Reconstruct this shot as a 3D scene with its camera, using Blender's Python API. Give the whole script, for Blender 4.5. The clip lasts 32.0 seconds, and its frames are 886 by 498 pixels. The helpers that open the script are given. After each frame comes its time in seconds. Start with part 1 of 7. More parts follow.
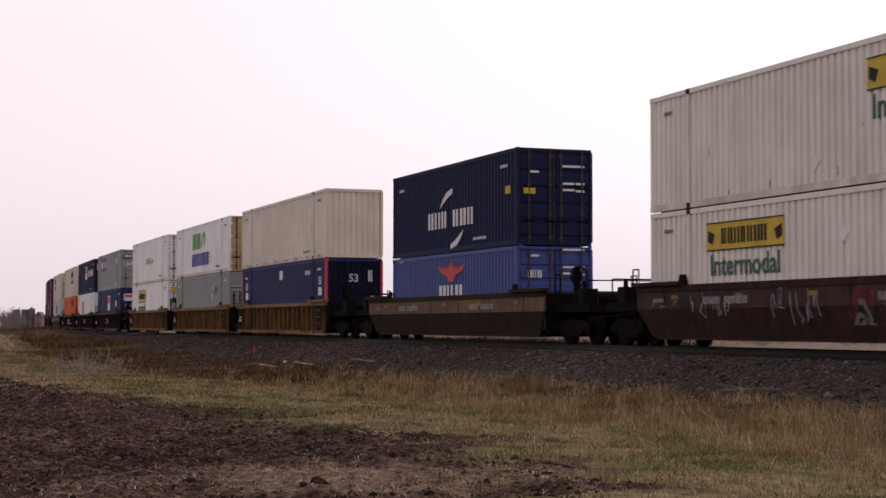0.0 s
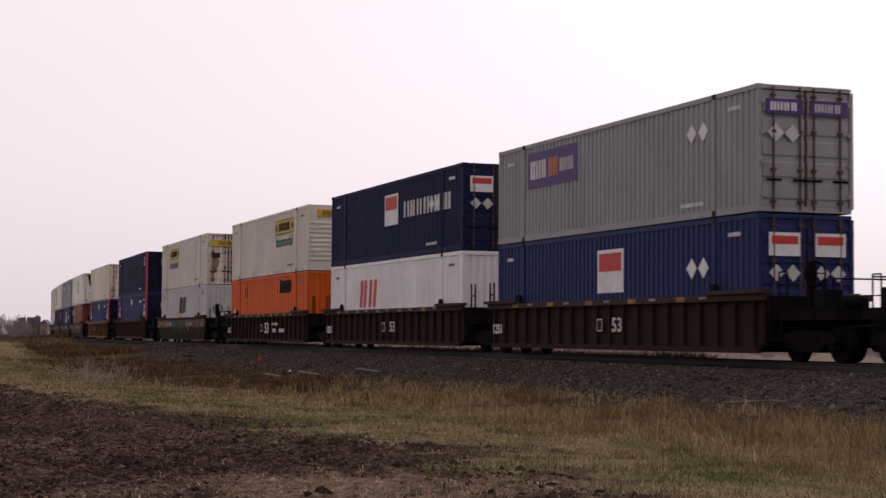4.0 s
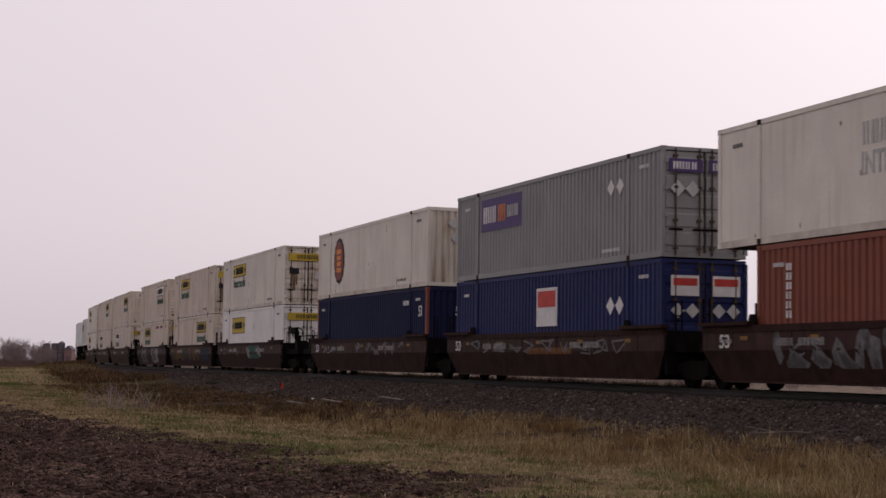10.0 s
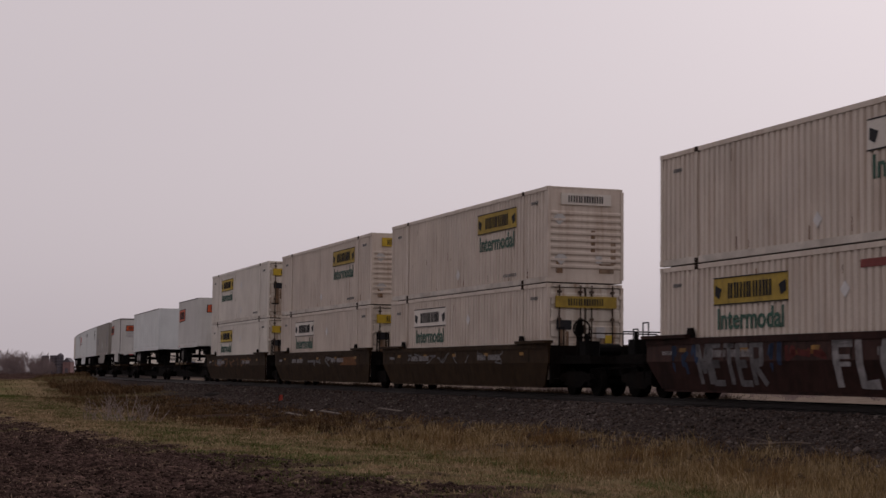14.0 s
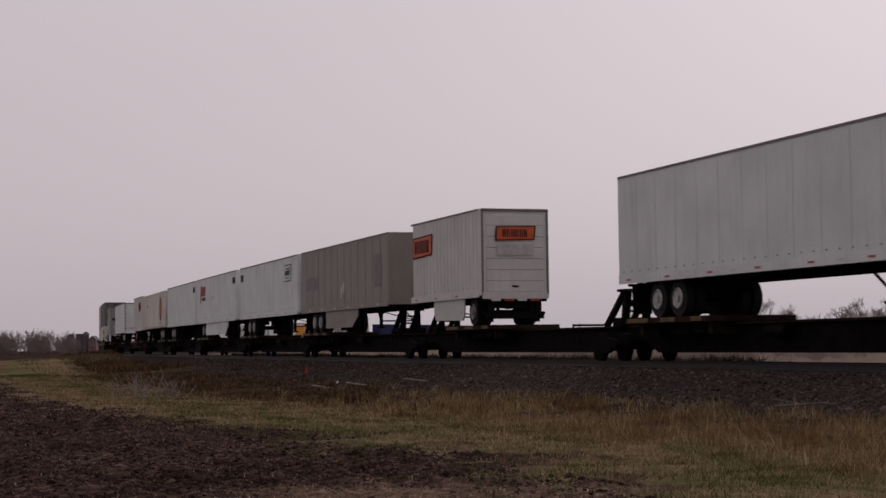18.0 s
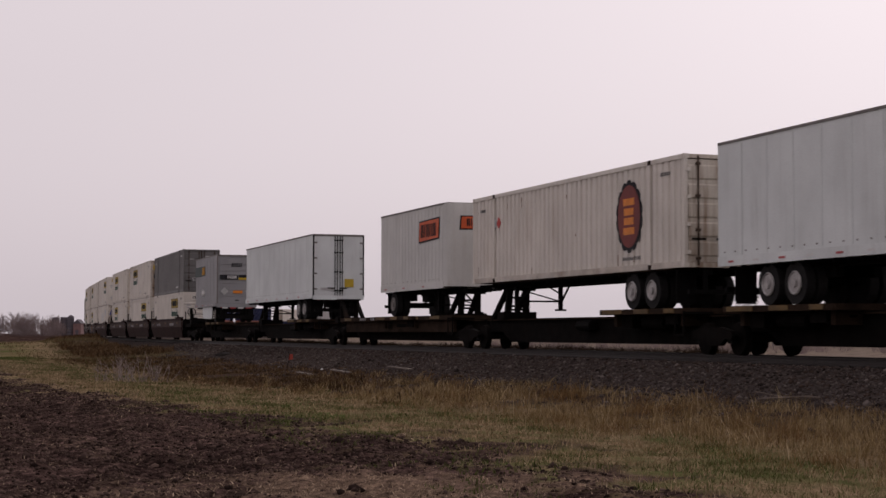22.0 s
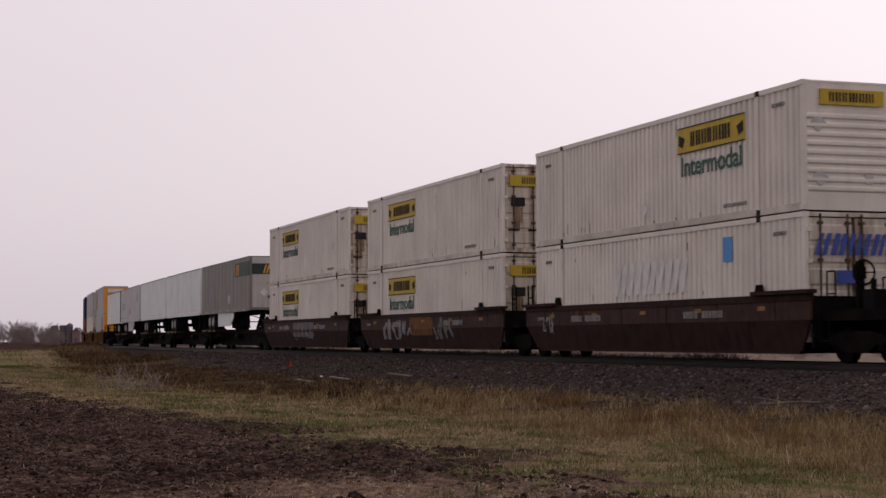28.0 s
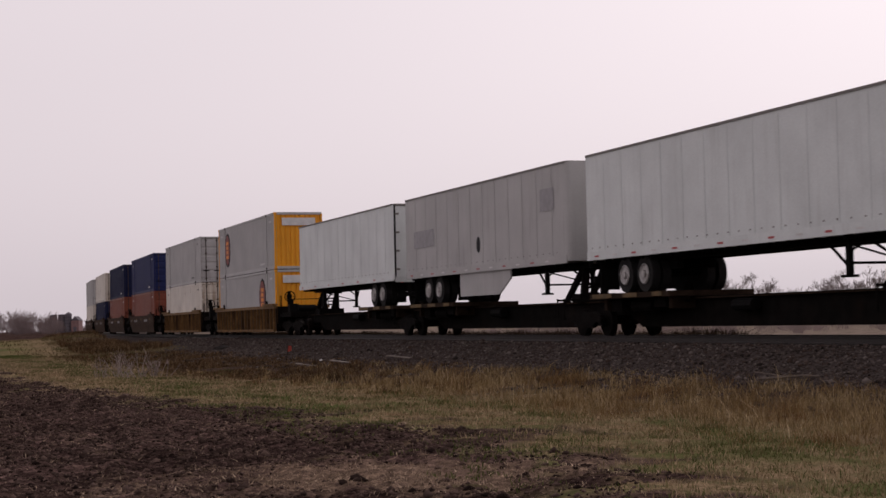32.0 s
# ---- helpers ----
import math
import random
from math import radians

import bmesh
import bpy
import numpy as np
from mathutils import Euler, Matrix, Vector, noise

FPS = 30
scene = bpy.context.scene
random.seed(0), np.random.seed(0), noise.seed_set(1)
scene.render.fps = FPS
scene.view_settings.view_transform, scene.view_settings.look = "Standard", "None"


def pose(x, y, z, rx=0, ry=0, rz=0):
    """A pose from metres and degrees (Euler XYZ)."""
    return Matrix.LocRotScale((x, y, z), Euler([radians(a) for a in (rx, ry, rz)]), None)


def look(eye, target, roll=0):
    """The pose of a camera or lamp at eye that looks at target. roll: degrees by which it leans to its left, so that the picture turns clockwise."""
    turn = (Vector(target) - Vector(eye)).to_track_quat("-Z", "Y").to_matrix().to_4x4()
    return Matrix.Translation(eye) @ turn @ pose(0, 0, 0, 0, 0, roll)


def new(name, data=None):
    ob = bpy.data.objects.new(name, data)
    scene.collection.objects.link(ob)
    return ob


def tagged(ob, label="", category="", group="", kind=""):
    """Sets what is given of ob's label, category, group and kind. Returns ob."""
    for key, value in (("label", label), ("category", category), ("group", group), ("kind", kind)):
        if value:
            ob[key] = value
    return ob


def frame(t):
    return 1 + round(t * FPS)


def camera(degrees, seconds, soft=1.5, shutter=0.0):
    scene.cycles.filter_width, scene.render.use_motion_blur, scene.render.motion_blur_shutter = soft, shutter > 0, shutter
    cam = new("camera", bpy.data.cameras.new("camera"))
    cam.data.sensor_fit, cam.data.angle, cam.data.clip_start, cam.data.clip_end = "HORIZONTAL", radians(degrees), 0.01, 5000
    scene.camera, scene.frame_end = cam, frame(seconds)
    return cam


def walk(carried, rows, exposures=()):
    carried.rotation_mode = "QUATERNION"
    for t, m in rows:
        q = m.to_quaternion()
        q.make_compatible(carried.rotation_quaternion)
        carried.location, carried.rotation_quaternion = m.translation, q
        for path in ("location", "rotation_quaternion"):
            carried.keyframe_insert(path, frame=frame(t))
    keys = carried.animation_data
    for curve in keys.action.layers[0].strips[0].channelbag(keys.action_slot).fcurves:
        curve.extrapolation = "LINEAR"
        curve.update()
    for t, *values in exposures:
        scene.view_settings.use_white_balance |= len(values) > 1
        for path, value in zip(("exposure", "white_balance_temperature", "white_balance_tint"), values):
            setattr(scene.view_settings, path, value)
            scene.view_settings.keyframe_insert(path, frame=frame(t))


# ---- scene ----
cam = camera(29.88, 32.0, soft=1.5, shutter=0.1)
EYE = (0, 0, 0.461)
RAIL_TOP = -0.09
ROWS = [
    (0.0, pose(*EYE, 92.639, -0.078, -0.446)),
    (0.5, pose(*EYE, 92.775, -0.344, -0.547)),
    (1.0, pose(*EYE, 92.859, -0.327, -0.590)),
    (1.5, pose(*EYE, 92.929, -0.417, -0.602)),
    (2.0, pose(*EYE, 92.967, -0.344, -0.552)),
    (2.5, pose(*EYE, 92.939, -0.470, -0.524)),
    (3.0, pose(*EYE, 92.967, -0.715, -0.500)),
    (3.5, pose(*EYE, 92.958, -0.508, -0.402)),
    (5.5, pose(*EYE, 93.155, -0.244, -0.033)),
    (6.0, pose(*EYE, 93.149, -0.035, -0.002)),
    (6.5, pose(*EYE, 93.141, -0.321, -0.030)),
    (7.0, pose(*EYE, 93.165, -0.445, 0.047)),
    (7.5, pose(*EYE, 93.327, -0.499, 0.124)),
    (8.0, pose(*EYE, 93.473, -0.682, 0.188)),
    (8.5, pose(*EYE, 93.560, -0.750, 0.287)),
    (9.0, pose(*EYE, 93.697, -0.861, 0.333)),
    (9.5, pose(*EYE, 93.808, -0.935, 0.379)),
    (10.0, pose(*EYE, 93.964, -0.783, 0.536)),
    (10.5, pose(*EYE, 94.071, -0.666, 0.618)),
    (11.0, pose(*EYE, 94.101, -0.581, 0.643)),
    (11.5, pose(*EYE, 94.156, -0.532, 0.594)),
    (12.0, pose(*EYE, 94.464, -0.904, 0.453)),
    (12.5, pose(*EYE, 94.706, -1.134, 0.292)),
    (13.0, pose(*EYE, 94.788, -0.833, 0.344)),
    (13.5, pose(*EYE, 94.577, -0.478, 0.393)),
    (14.0, pose(*EYE, 94.355, -0.665, 0.498)),
    (14.5, pose(*EYE, 94.215, -0.642, 0.616)),
    (15.0, pose(*EYE, 94.116, -0.470, 0.716)),
    (15.5, pose(*EYE, 94.095, -0.612, 0.616)),
    (17.5, pose(*EYE, 93.612, 0.496, 1.093)),
    (18.0, pose(*EYE, 93.302, 0.715, 1.337)),
    (18.5, pose(*EYE, 92.945, 0.710, 1.371)),
    (19.0, pose(*EYE, 92.758, 0.189, 1.249)),
    (19.5, pose(*EYE, 92.649, -0.221, 1.156)),
    (20.0, pose(*EYE, 92.657, -0.201, 1.119)),
    (20.5, pose(*EYE, 92.721, -0.135, 1.133)),
    (21.0, pose(*EYE, 92.798, 0.102, 1.076)),
    (21.5, pose(*EYE, 92.835, -0.119, 0.930)),
    (22.0, pose(*EYE, 92.904, -0.092, 0.829)),
    (22.5, pose(*EYE, 92.986, -0.080, 0.693)),
    (23.0, pose(*EYE, 92.918, 0.043, 0.692)),
    (23.5, pose(*EYE, 92.948, 0.037, 0.683)),
    (24.0, pose(*EYE, 92.979, -0.250, 0.705)),
    (24.5, pose(*EYE, 92.968, -0.167, 0.760)),
    (25.0, pose(*EYE, 92.958, -0.400, 0.775)),
    (25.5, pose(*EYE, 92.938, -0.314, 0.798)),
    (27.5, pose(*EYE, 93.124, 0.033, 0.791)),
    (28.0, pose(*EYE, 93.130, 0.151, 0.799)),
    (28.5, pose(*EYE, 93.093, 0.495, 0.691)),
    (29.0, pose(*EYE, 92.987, 1.244, 0.646)),
    (29.5, pose(*EYE, 92.959, 1.618, 0.813)),
    (30.0, pose(*EYE, 92.902, 0.959, 0.717)),
    (30.5, pose(*EYE, 92.811, 0.943, 0.628)),
    (31.0, pose(*EYE, 92.724, 0.873, 0.657)),
    (31.5, pose(*EYE, 92.588, 1.207, 0.761)),
    (32.0, pose(*EYE, 92.486, 1.328, 0.761)),
]

EXPO = [(t, s, 6800, 19) for t, s in (
    (0, 0.2), (1, 0.18), (3, 0.13), (6, 0.1), (8, 0.03), (9, -0.1), (10, -0.15), (11, -0.27), (12, -0.42), (13, -0.52), (14, -0.55), (15, -0.48),
    (17.5, -0.55), (18, -0.6), (19, -0.33), (20, -0.22), (22, -0.25), (23, -0.32), (24, -0.25), (25, -0.1), (28, -0.12), (30, -0.15), (32, -0.15))]
walk(cam, ROWS, EXPO)

# ---- sky and light: high bright overcast ----
world = bpy.data.worlds.new("overcast_sky")
scene.world = world
world.use_nodes = True
wn, wl = world.node_tree.nodes, world.node_tree.links
sky = wn.new("ShaderNodeTexSky")
sky.sky_type, sky.sun_disc = "NISHITA", False
sky.sun_elevation, sky.sun_rotation = radians(42), radians(28)
sky.air_density, sky.dust_density, sky.ozone_density = 1.0, 6.0, 2.0
sky_grey = wn.new("ShaderNodeHueSaturation")
sky_grey.inputs["Saturation"].default_value = 0.12
wl.new(sky.outputs[0], sky_grey.inputs["Color"])
cloud = wn.new("ShaderNodeMix")
cloud.data_type = "RGBA"
cloud.inputs[0].default_value = 0.66
cloud.inputs[7].default_value = (9.6, 9.15, 9.75, 1)
wl.new(sky_grey.outputs[0], cloud.inputs[6])
wl.new(cloud.outputs[2], wn["Background"].inputs["Color"])
wn["Background"].inputs["Strength"].default_value = 0.1
sun = new("sun", bpy.data.lights.new("sun", "SUN"))
sun.data.energy, sun.data.angle, sun.data.color = 0.7, radians(30), (1, 0.97, 0.93)
sun.matrix_world = look((35, 66, 67), (0, 0, 0))


# ---- materials ----
def mat(name, color, rough=0.6, metal=0.0, var=0.18, scale=3.0, fine=60.0, bump=0.0, dirt=0.0, dirt_color=(0.06, 0.045, 0.035), streak=False, spec=0.4, cover=0.0):
    """A surface with coarse and fine variation, optional relief and grime (streak: runs down the sides)."""
    m = bpy.data.materials.new(name)
    m.use_nodes = True
    n, l = m.node_tree.nodes, m.node_tree.links
    b = n["Principled BSDF"]
    b.inputs["Roughness"].default_value, b.inputs["Metallic"].default_value = rough, metal
    b.inputs["Specular IOR Level"].default_value = spec
    co, info = n.new("ShaderNodeTexCoord"), n.new("ShaderNodeObjectInfo")
    shift = n.new("ShaderNodeVectorMath")
    shift.operation = "MULTIPLY_ADD"
    l.new(info.outputs["Random"], shift.inputs[0])
    shift.inputs[1].default_value = (37, 53, 19)
    l.new(co.outputs["Object"], shift.inputs[2])

    def tex(sc, detail, stretch=None):
        t = n.new("ShaderNodeTexNoise")
        t.inputs["Scale"].default_value, t.inputs["Detail"].default_value = sc, detail
        if stretch:
            mp = n.new("ShaderNodeMapping")
            mp.inputs["Scale"].default_value = stretch
            l.new(shift.outputs[0], mp.inputs["Vector"])
            l.new(mp.outputs[0], t.inputs["Vector"])
        else:
            l.new(shift.outputs[0], t.inputs["Vector"])
        return t

    def ramp(src, p0, p1, c0=(0, 0, 0, 1), c1=(1, 1, 1, 1)):
        r = n.new("ShaderNodeValToRGB")
        e = r.color_ramp.elements
        e[0].position, e[1].position, e[0].color, e[1].color = p0, p1, c0, c1
        l.new(src, r.inputs[0])
        return r

    def mix(kind, fac, a, bb):
        x = n.new("ShaderNodeMix")
        x.data_type, x.blend_type = "RGBA", kind
        for sock, v in ((x.inputs[0], fac), (x.inputs[6], a), (x.inputs[7], bb)):
            if hasattr(v, "node"):
                l.new(v, sock)
            else:
                sock.default_value = v
        return x.outputs[2]

    big, small = tex(scale, 5), tex(fine, 4)
    lo, hi = 1 - var, 1 + var
    g1 = ramp(big.outputs[0], 0.3, 0.7, (lo, lo, lo, 1), (hi, hi, hi, 1))
    g2 = ramp(small.outputs[0], 0.3, 0.7, (1 - var * 0.6,) * 3 + (1,), (1 + var * 0.6,) * 3 + (1,))
    c = mix("MULTIPLY", 1.0, (*color, 1), g1.outputs[0])
    c = mix("MULTIPLY", 1.0, c, g2.outputs[0])
    if dirt:
        d1 = tex(1.0, 6, (5, 5, 0.35) if streak else (1.2, 1.2, 1.2))
        d2 = tex(0.7, 3)
        f = ramp(d1.outputs[0], 0.5 - cover * 0.14, 0.82 - cover * 0.2)
        f2 = ramp(d2.outputs[0], 0.35 - cover * 0.2, 0.75 - cover * 0.15)
        k = mix("MULTIPLY", 1.0, f.outputs[0], f2.outputs[0])
        k = mix("MULTIPLY", 1.0, k, (dirt, dirt, dirt, 1))
        c = mix("MIX", k, c, (*dirt_color, 1))
    l.new(c, b.inputs["Base Color"])
    rr = ramp(small.outputs[0], 0.2, 0.8, (max(rough - 0.12, 0.05),) * 3 + (1,), (min(rough + 0.12, 1),) * 3 + (1,))
    l.new(rr.outputs[0], b.inputs["Roughness"])
    if bump:
        bp = n.new("ShaderNodeBump")
        bp.inputs["Distance"].default_value = bump
        l.new(small.outputs[0], bp.inputs["Height"])
        l.new(bp.outputs[0], b.inputs["Normal"])
    return m


PAINT = {}


def paint(name, color, dirt=0.55, dirt_color=(0.10, 0.075, 0.055), rough=0.55, spec=0.3, cover=0.0, var=0.1):
    if name not in PAINT:
        PAINT[name] = mat("paint_" + name, color, rough, 0.0, var, 0.6 if var < 0.2 else 2.4, 25 if var < 0.2 else 12, 0.002, dirt, dirt_color, True, spec, cover)
    return PAINT[name]


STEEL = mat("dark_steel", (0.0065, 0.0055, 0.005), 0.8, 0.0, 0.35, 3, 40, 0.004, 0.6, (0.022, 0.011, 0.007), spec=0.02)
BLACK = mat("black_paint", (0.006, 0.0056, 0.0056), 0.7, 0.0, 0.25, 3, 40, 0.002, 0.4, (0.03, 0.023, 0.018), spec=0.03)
RUBBER = mat("tyre_rubber", (0.014, 0.0135, 0.0135), 0.85, 0, 0.2, 6, 60, 0.003, 0.5, (0.05, 0.04, 0.034), spec=0.15)
ALU = mat("wheel_rim_metal", (0.36, 0.345, 0.335), 0.55, 0.3, 0.2, 6, 60, 0.0, 0.4)
RAIL = mat("rail_steel", (0.016, 0.011, 0.009), 0.7, 0.0, 0.25, 4, 60, 0.002)
TIE = mat("tie_wood", (0.018, 0.014, 0.012), 0.9, 0, 0.35, 4, 50, 0.01)
WHITE = mat("white_marking", (0.58, 0.57, 0.56), 0.65, 0, 0.1, 4, 40, 0, 0.4)
YELL = mat("yellow_marking", (0.44, 0.3, 0.02), 0.65, 0, 0.12, 4, 40, 0, 0.35)
GREEN_T = mat("dark_green_marking", (0.012, 0.07, 0.045), 0.6, 0, 0.15, 4, 40, 0, 0.12, (0.4, 0.4, 0.38))
INK = mat("black_marking", (0.02, 0.02, 0.023), 0.7, 0, 0.15, 4, 40, 0, 0.1, (0.4, 0.4, 0.38), spec=0.1)
REFL = mat("red_reflector", (0.35, 0.03, 0.03), 0.4, 0, 0.15)


# ---- mesh helpers ----
class MB:
    """Collects boxes, prisms and rods into one mesh."""

    def __init__(self):
        self.v, self.f = [], []

    def box(self, x0, y0, z0, x1, y1, z1):
        b = len(self.v)
        self.v += [(x0, y0, z0), (x1, y0, z0), (x1, y1, z0), (x0, y1, z0), (x0, y0, z1), (x1, y0, z1), (x1, y1, z1), (x0, y1, z1)]
        self.f += [(b, b + 3, b + 2, b + 1), (b + 4, b + 5, b + 6, b + 7), (b, b + 1, b + 5, b + 4), (b + 1, b + 2, b + 6, b + 5), (b + 2, b + 3, b + 7, b + 6), (b + 3, b, b + 4, b + 7)]
        return self

    def slab(self, x0, y0, z0, x1, y1, z1, c=0.02):
        """A box with its upright edges cut."""
        ring = [(x0 + c, y0), (x1 - c, y0), (x1, y0 + c), (x1, y1 - c), (x1 - c, y1), (x0 + c, y1), (x0, y1 - c), (x0, y0 + c)]
        return self.prism([(x, y, z0) for x, y in ring], (0, 0, z1 - z0))

    def prism(self, ring, d):
        b, n = len(self.v), len(ring)
        self.v += [tuple(p) for p in ring] + [(p[0] + d[0], p[1] + d[1], p[2] + d[2]) for p in ring]
        self.f += [tuple(range(b + n - 1, b - 1, -1)), tuple(range(b + n, b + 2 * n))]
        self.f += [(b + i, b + (i + 1) % n, b + n + (i + 1) % n, b + n + i) for i in range(n)]
        return self

    def rod(self, p, q, r, n=8, r2=None):
        p, q = Vector(p), Vector(q)
        a = (q - p).normalized()
        s = a.orthogonal().normalized()
        t = a.cross(s)
        b = len(self.v)
        for c, rad in ((p, r), (q, r if r2 is None else r2)):
            self.v += [tuple(c + (s * math.cos(k * math.tau / n) + t * math.sin(k * math.tau / n)) * rad) for k in range(n)]
        self.f += [tuple(range(b + n - 1, b - 1, -1)), tuple(range(b + n, b + 2 * n))]
        self.f += [(b + i, b + (i + 1) % n, b + n + (i + 1) % n, b + n + i) for i in range(n)]
        return self

    def ring(self, c, r, w, n=16):
        """A hoop round the x axis at c."""
        b = len(self.v)
        for k in range(n):
            a = k * math.tau / n
            for j in range(4):
                q = j * math.tau / 4
                rr = r + w * math.cos(q)
                self.v.append((c[0] + w * math.sin(q), c[1] + rr * math.cos(a), c[2] + rr * math.sin(a)))
        self.f += [(b + k * 4 + j, b + k * 4 + (j + 1) % 4, b + (k + 1) % n * 4 + (j + 1) % 4, b + (k + 1) % n * 4 + j) for k in range(n) for j in range(4)]
        return self

    def bar(self, p, q, w):
        return self.rod(p, q, w * 0.7071, 4)

    def sheet(self, pts, d):
        """An open strip swept by d."""
        b, n = len(self.v), len(pts)
        self.v += [tuple(p) for p in pts] + [(p[0] + d[0], p[1] + d[1], p[2] + d[2]) for p in pts]
        self.f += [(b + i, b + i + 1, b + n + i + 1, b + n + i) for i in range(n - 1)]
        return self

    def mesh(self, name, m):
        me = bpy.data.meshes.new(name)
        me.from_pydata(self.v, [], self.f)
        if m:
            me.materials.append(m)
        return me


CACHE = {}


def part(name, key, m, parent, make, at=None, label=""):
    """Links one mesh object under parent; alike parts share the mesh that make() fills."""
    k = (name, key, m.name)
    if k not in CACHE:
        mb = MB()
        make(mb)
        CACHE[k] = mb.mesh(name, m)
    ob = new(name, CACHE[k])
    ob.parent = parent
    if at is not None:
        ob.matrix_basis = at
    if label:
        ob["label"] = label
    return ob


TEXT = {}


def text_mesh(words, m):
    k = (words, m.name)
    if k not in TEXT:
        cu = bpy.data.curves.new("lettering", "FONT")
        cu.body, cu.size, cu.align_x, cu.align_y, cu.extrude, cu.resolution_u, cu.offset = words, 1.0, "CENTER", "CENTER", 0.004, 3, 0.018
        tmp = bpy.data.objects.new("lettering", cu)
        me = bpy.data.meshes.new_from_object(tmp)
        bpy.data.objects.remove(tmp)
        co = np.empty(len(me.vertices) * 3, np.float32)
        me.vertices.foreach_get("co", co)
        co = co.reshape(-1, 3)
        lo, hi = co.min(0), co.max(0)
        co -= (lo + hi) / 2
        co[:, :2] /= (hi - lo)[:2]
        me.vertices.foreach_set("co", co.ravel())
        me.materials.clear()
        me.materials.append(m)
        TEXT[k] = me
    return TEXT[k]


def letters(words, m, parent, x, z, w, h, y, end=False, name="lettering"):
    """Words w wide and h high, centred on (x, z) of a side at y, or on (y=x, z) of the leading end at x=y."""
    ob = new(name, text_mesh(words, m))
    ob.parent = parent
    turn = pose(y, x, z, 90, 0, 90) if end else pose(x, y, z, 90, 0, 0)
    ob.matrix_basis = turn @ Matrix.Diagonal((w, h, 1, 1))
    return ob


def decal(name, parent, m, x0, z0, x1, z1, y, end=False, label="", t=0.006):
    """A thin painted plate on the near side (at y) or on the leading end (at x = y)."""
    w, h = round(x1 - x0, 3), round(z1 - z0, 3)
    if end:
        at = pose(y, (x0 + x1) / 2, (z0 + z1) / 2)
        return part(name, ("e", w, h), m, parent, lambda b: b.box(0, -w / 2, -h / 2, t, w / 2, h / 2), at, label)
    at = pose((x0 + x1) / 2, y, (z0 + z1) / 2)
    return part(name, ("s", w, h), m, parent, lambda b: b.box(-w / 2, -t, -h / 2, w / 2, 0, h / 2), at, label)


def marks(name, parent, m, x0, z0, x1, z1, y, n, end=False, seed=1, slant=0.0):
    """A row of n plain bars that stands for lettering that cannot be read or is not to be lettered."""
    w, h = round(x1 - x0, 3), round(z1 - z0, 3)

    def make(b):
        rnd = random.Random(seed)
        step = w / n
        for i in range(n):
            a, k = -w / 2 + i * step, rnd.uniform(0.66, 0.84) * step
            thin = k * rnd.uniform(0.32, 0.42)
            for x, lo, hi in ((a, -h / 2, h / 2), (a + k - thin, -h / 2, h / 2)):
                q = [(x + slant * lo, lo), (x + thin + slant * lo, lo), (x + thin + slant * hi, hi), (x + slant * hi, hi)]
                if end:
                    b.prism([(0, p, r) for p, r in q], (0.008, 0, 0))
                else:
                    b.prism([(p, -0.008, r) for p, r in q], (0, 0.008, 0))

    at = pose(y, (x0 + x1) / 2, (z0 + z1) / 2) if end else pose((x0 + x1) / 2, y, (z0 + z1) / 2)
    return part(name, (w, h, n, end, seed, slant), m, parent, make, at)


def ellipse(name, parent, m, x, z, rx, rz, y, t=0.014, label="", lobes=0):
    n = 56 if lobes else 28

    def make(b):
        b.prism([(rx * f * math.cos(k * math.tau / n), 0, rz * f * math.sin(k * math.tau / n)) for k in range(n) for f in (1 - lobes * 0.04 * (k % 4 == 0) if lobes else 1,)], (0, -t, 0))
    return part(name, (rx, rz, t, lobes), m, parent, make, pose(x, y, z), label)


def thing(name, label, category, group=""):
    return tagged(new(name), label, category, group)


# ---- the line of the track: u metres from where it leaves the view, growing with distance ----
BENDS = ((-30, 0.0034), (10, -0.00024), (50, -0.00056), (90, -0.00051), (130, -0.0006), (170, -0.00034), (210, -0.0021), (250, -0.0034), (330, -0.0034), (420, -0.0015), (520, 0.0))
US = np.arange(-900, 1200, 1.0)
_k = np.interp(US, [b[0] for b in BENDS], [b[1] for b in BENDS])
_k[US < -30] = 0
HEAD = np.concatenate([[0], np.cumsum((_k[1:] + _k[:-1]) / 2)])
HEAD += 0.34492 - np.interp(0, US, HEAD)
TX = np.concatenate([[0], np.cumsum(-(np.sin(HEAD[1:]) + np.sin(HEAD[:-1])) / 2)])
TY = np.concatenate([[0], np.cumsum((np.cos(HEAD[1:]) + np.cos(HEAD[:-1])) / 2)])
TX += 6.600 - np.interp(0, US, TX)
TY += 44.935 - np.interp(0, US, TY)


def rail_at(u, across=0.0):
    """Place and heading on the track; across > 0 is away from the camera's side."""
    x, y, h = (float(np.interp(u, US, a)) for a in (TX, TY, HEAD))
    return x + across * math.cos(h), y + across * math.sin(h), h


def gone(t):
    return 24.349 * t + 0.00104 * t * t


def train_pose(u, z):
    x, y, h = rail_at(u)
    return pose(x, y, z, 0, 0, math.degrees(h) - 90)


RIDERS = []  # (thing, place in the train, height)


def ride(ob, u, z):
    RIDERS.append((ob, u, z))
    return ob


def motions():
    times = [i * 1.0 for i in range(33)]
    for ob, u, z in RIDERS:
        walk(ob, [(t, train_pose(u - gone(t), z)) for t in times])


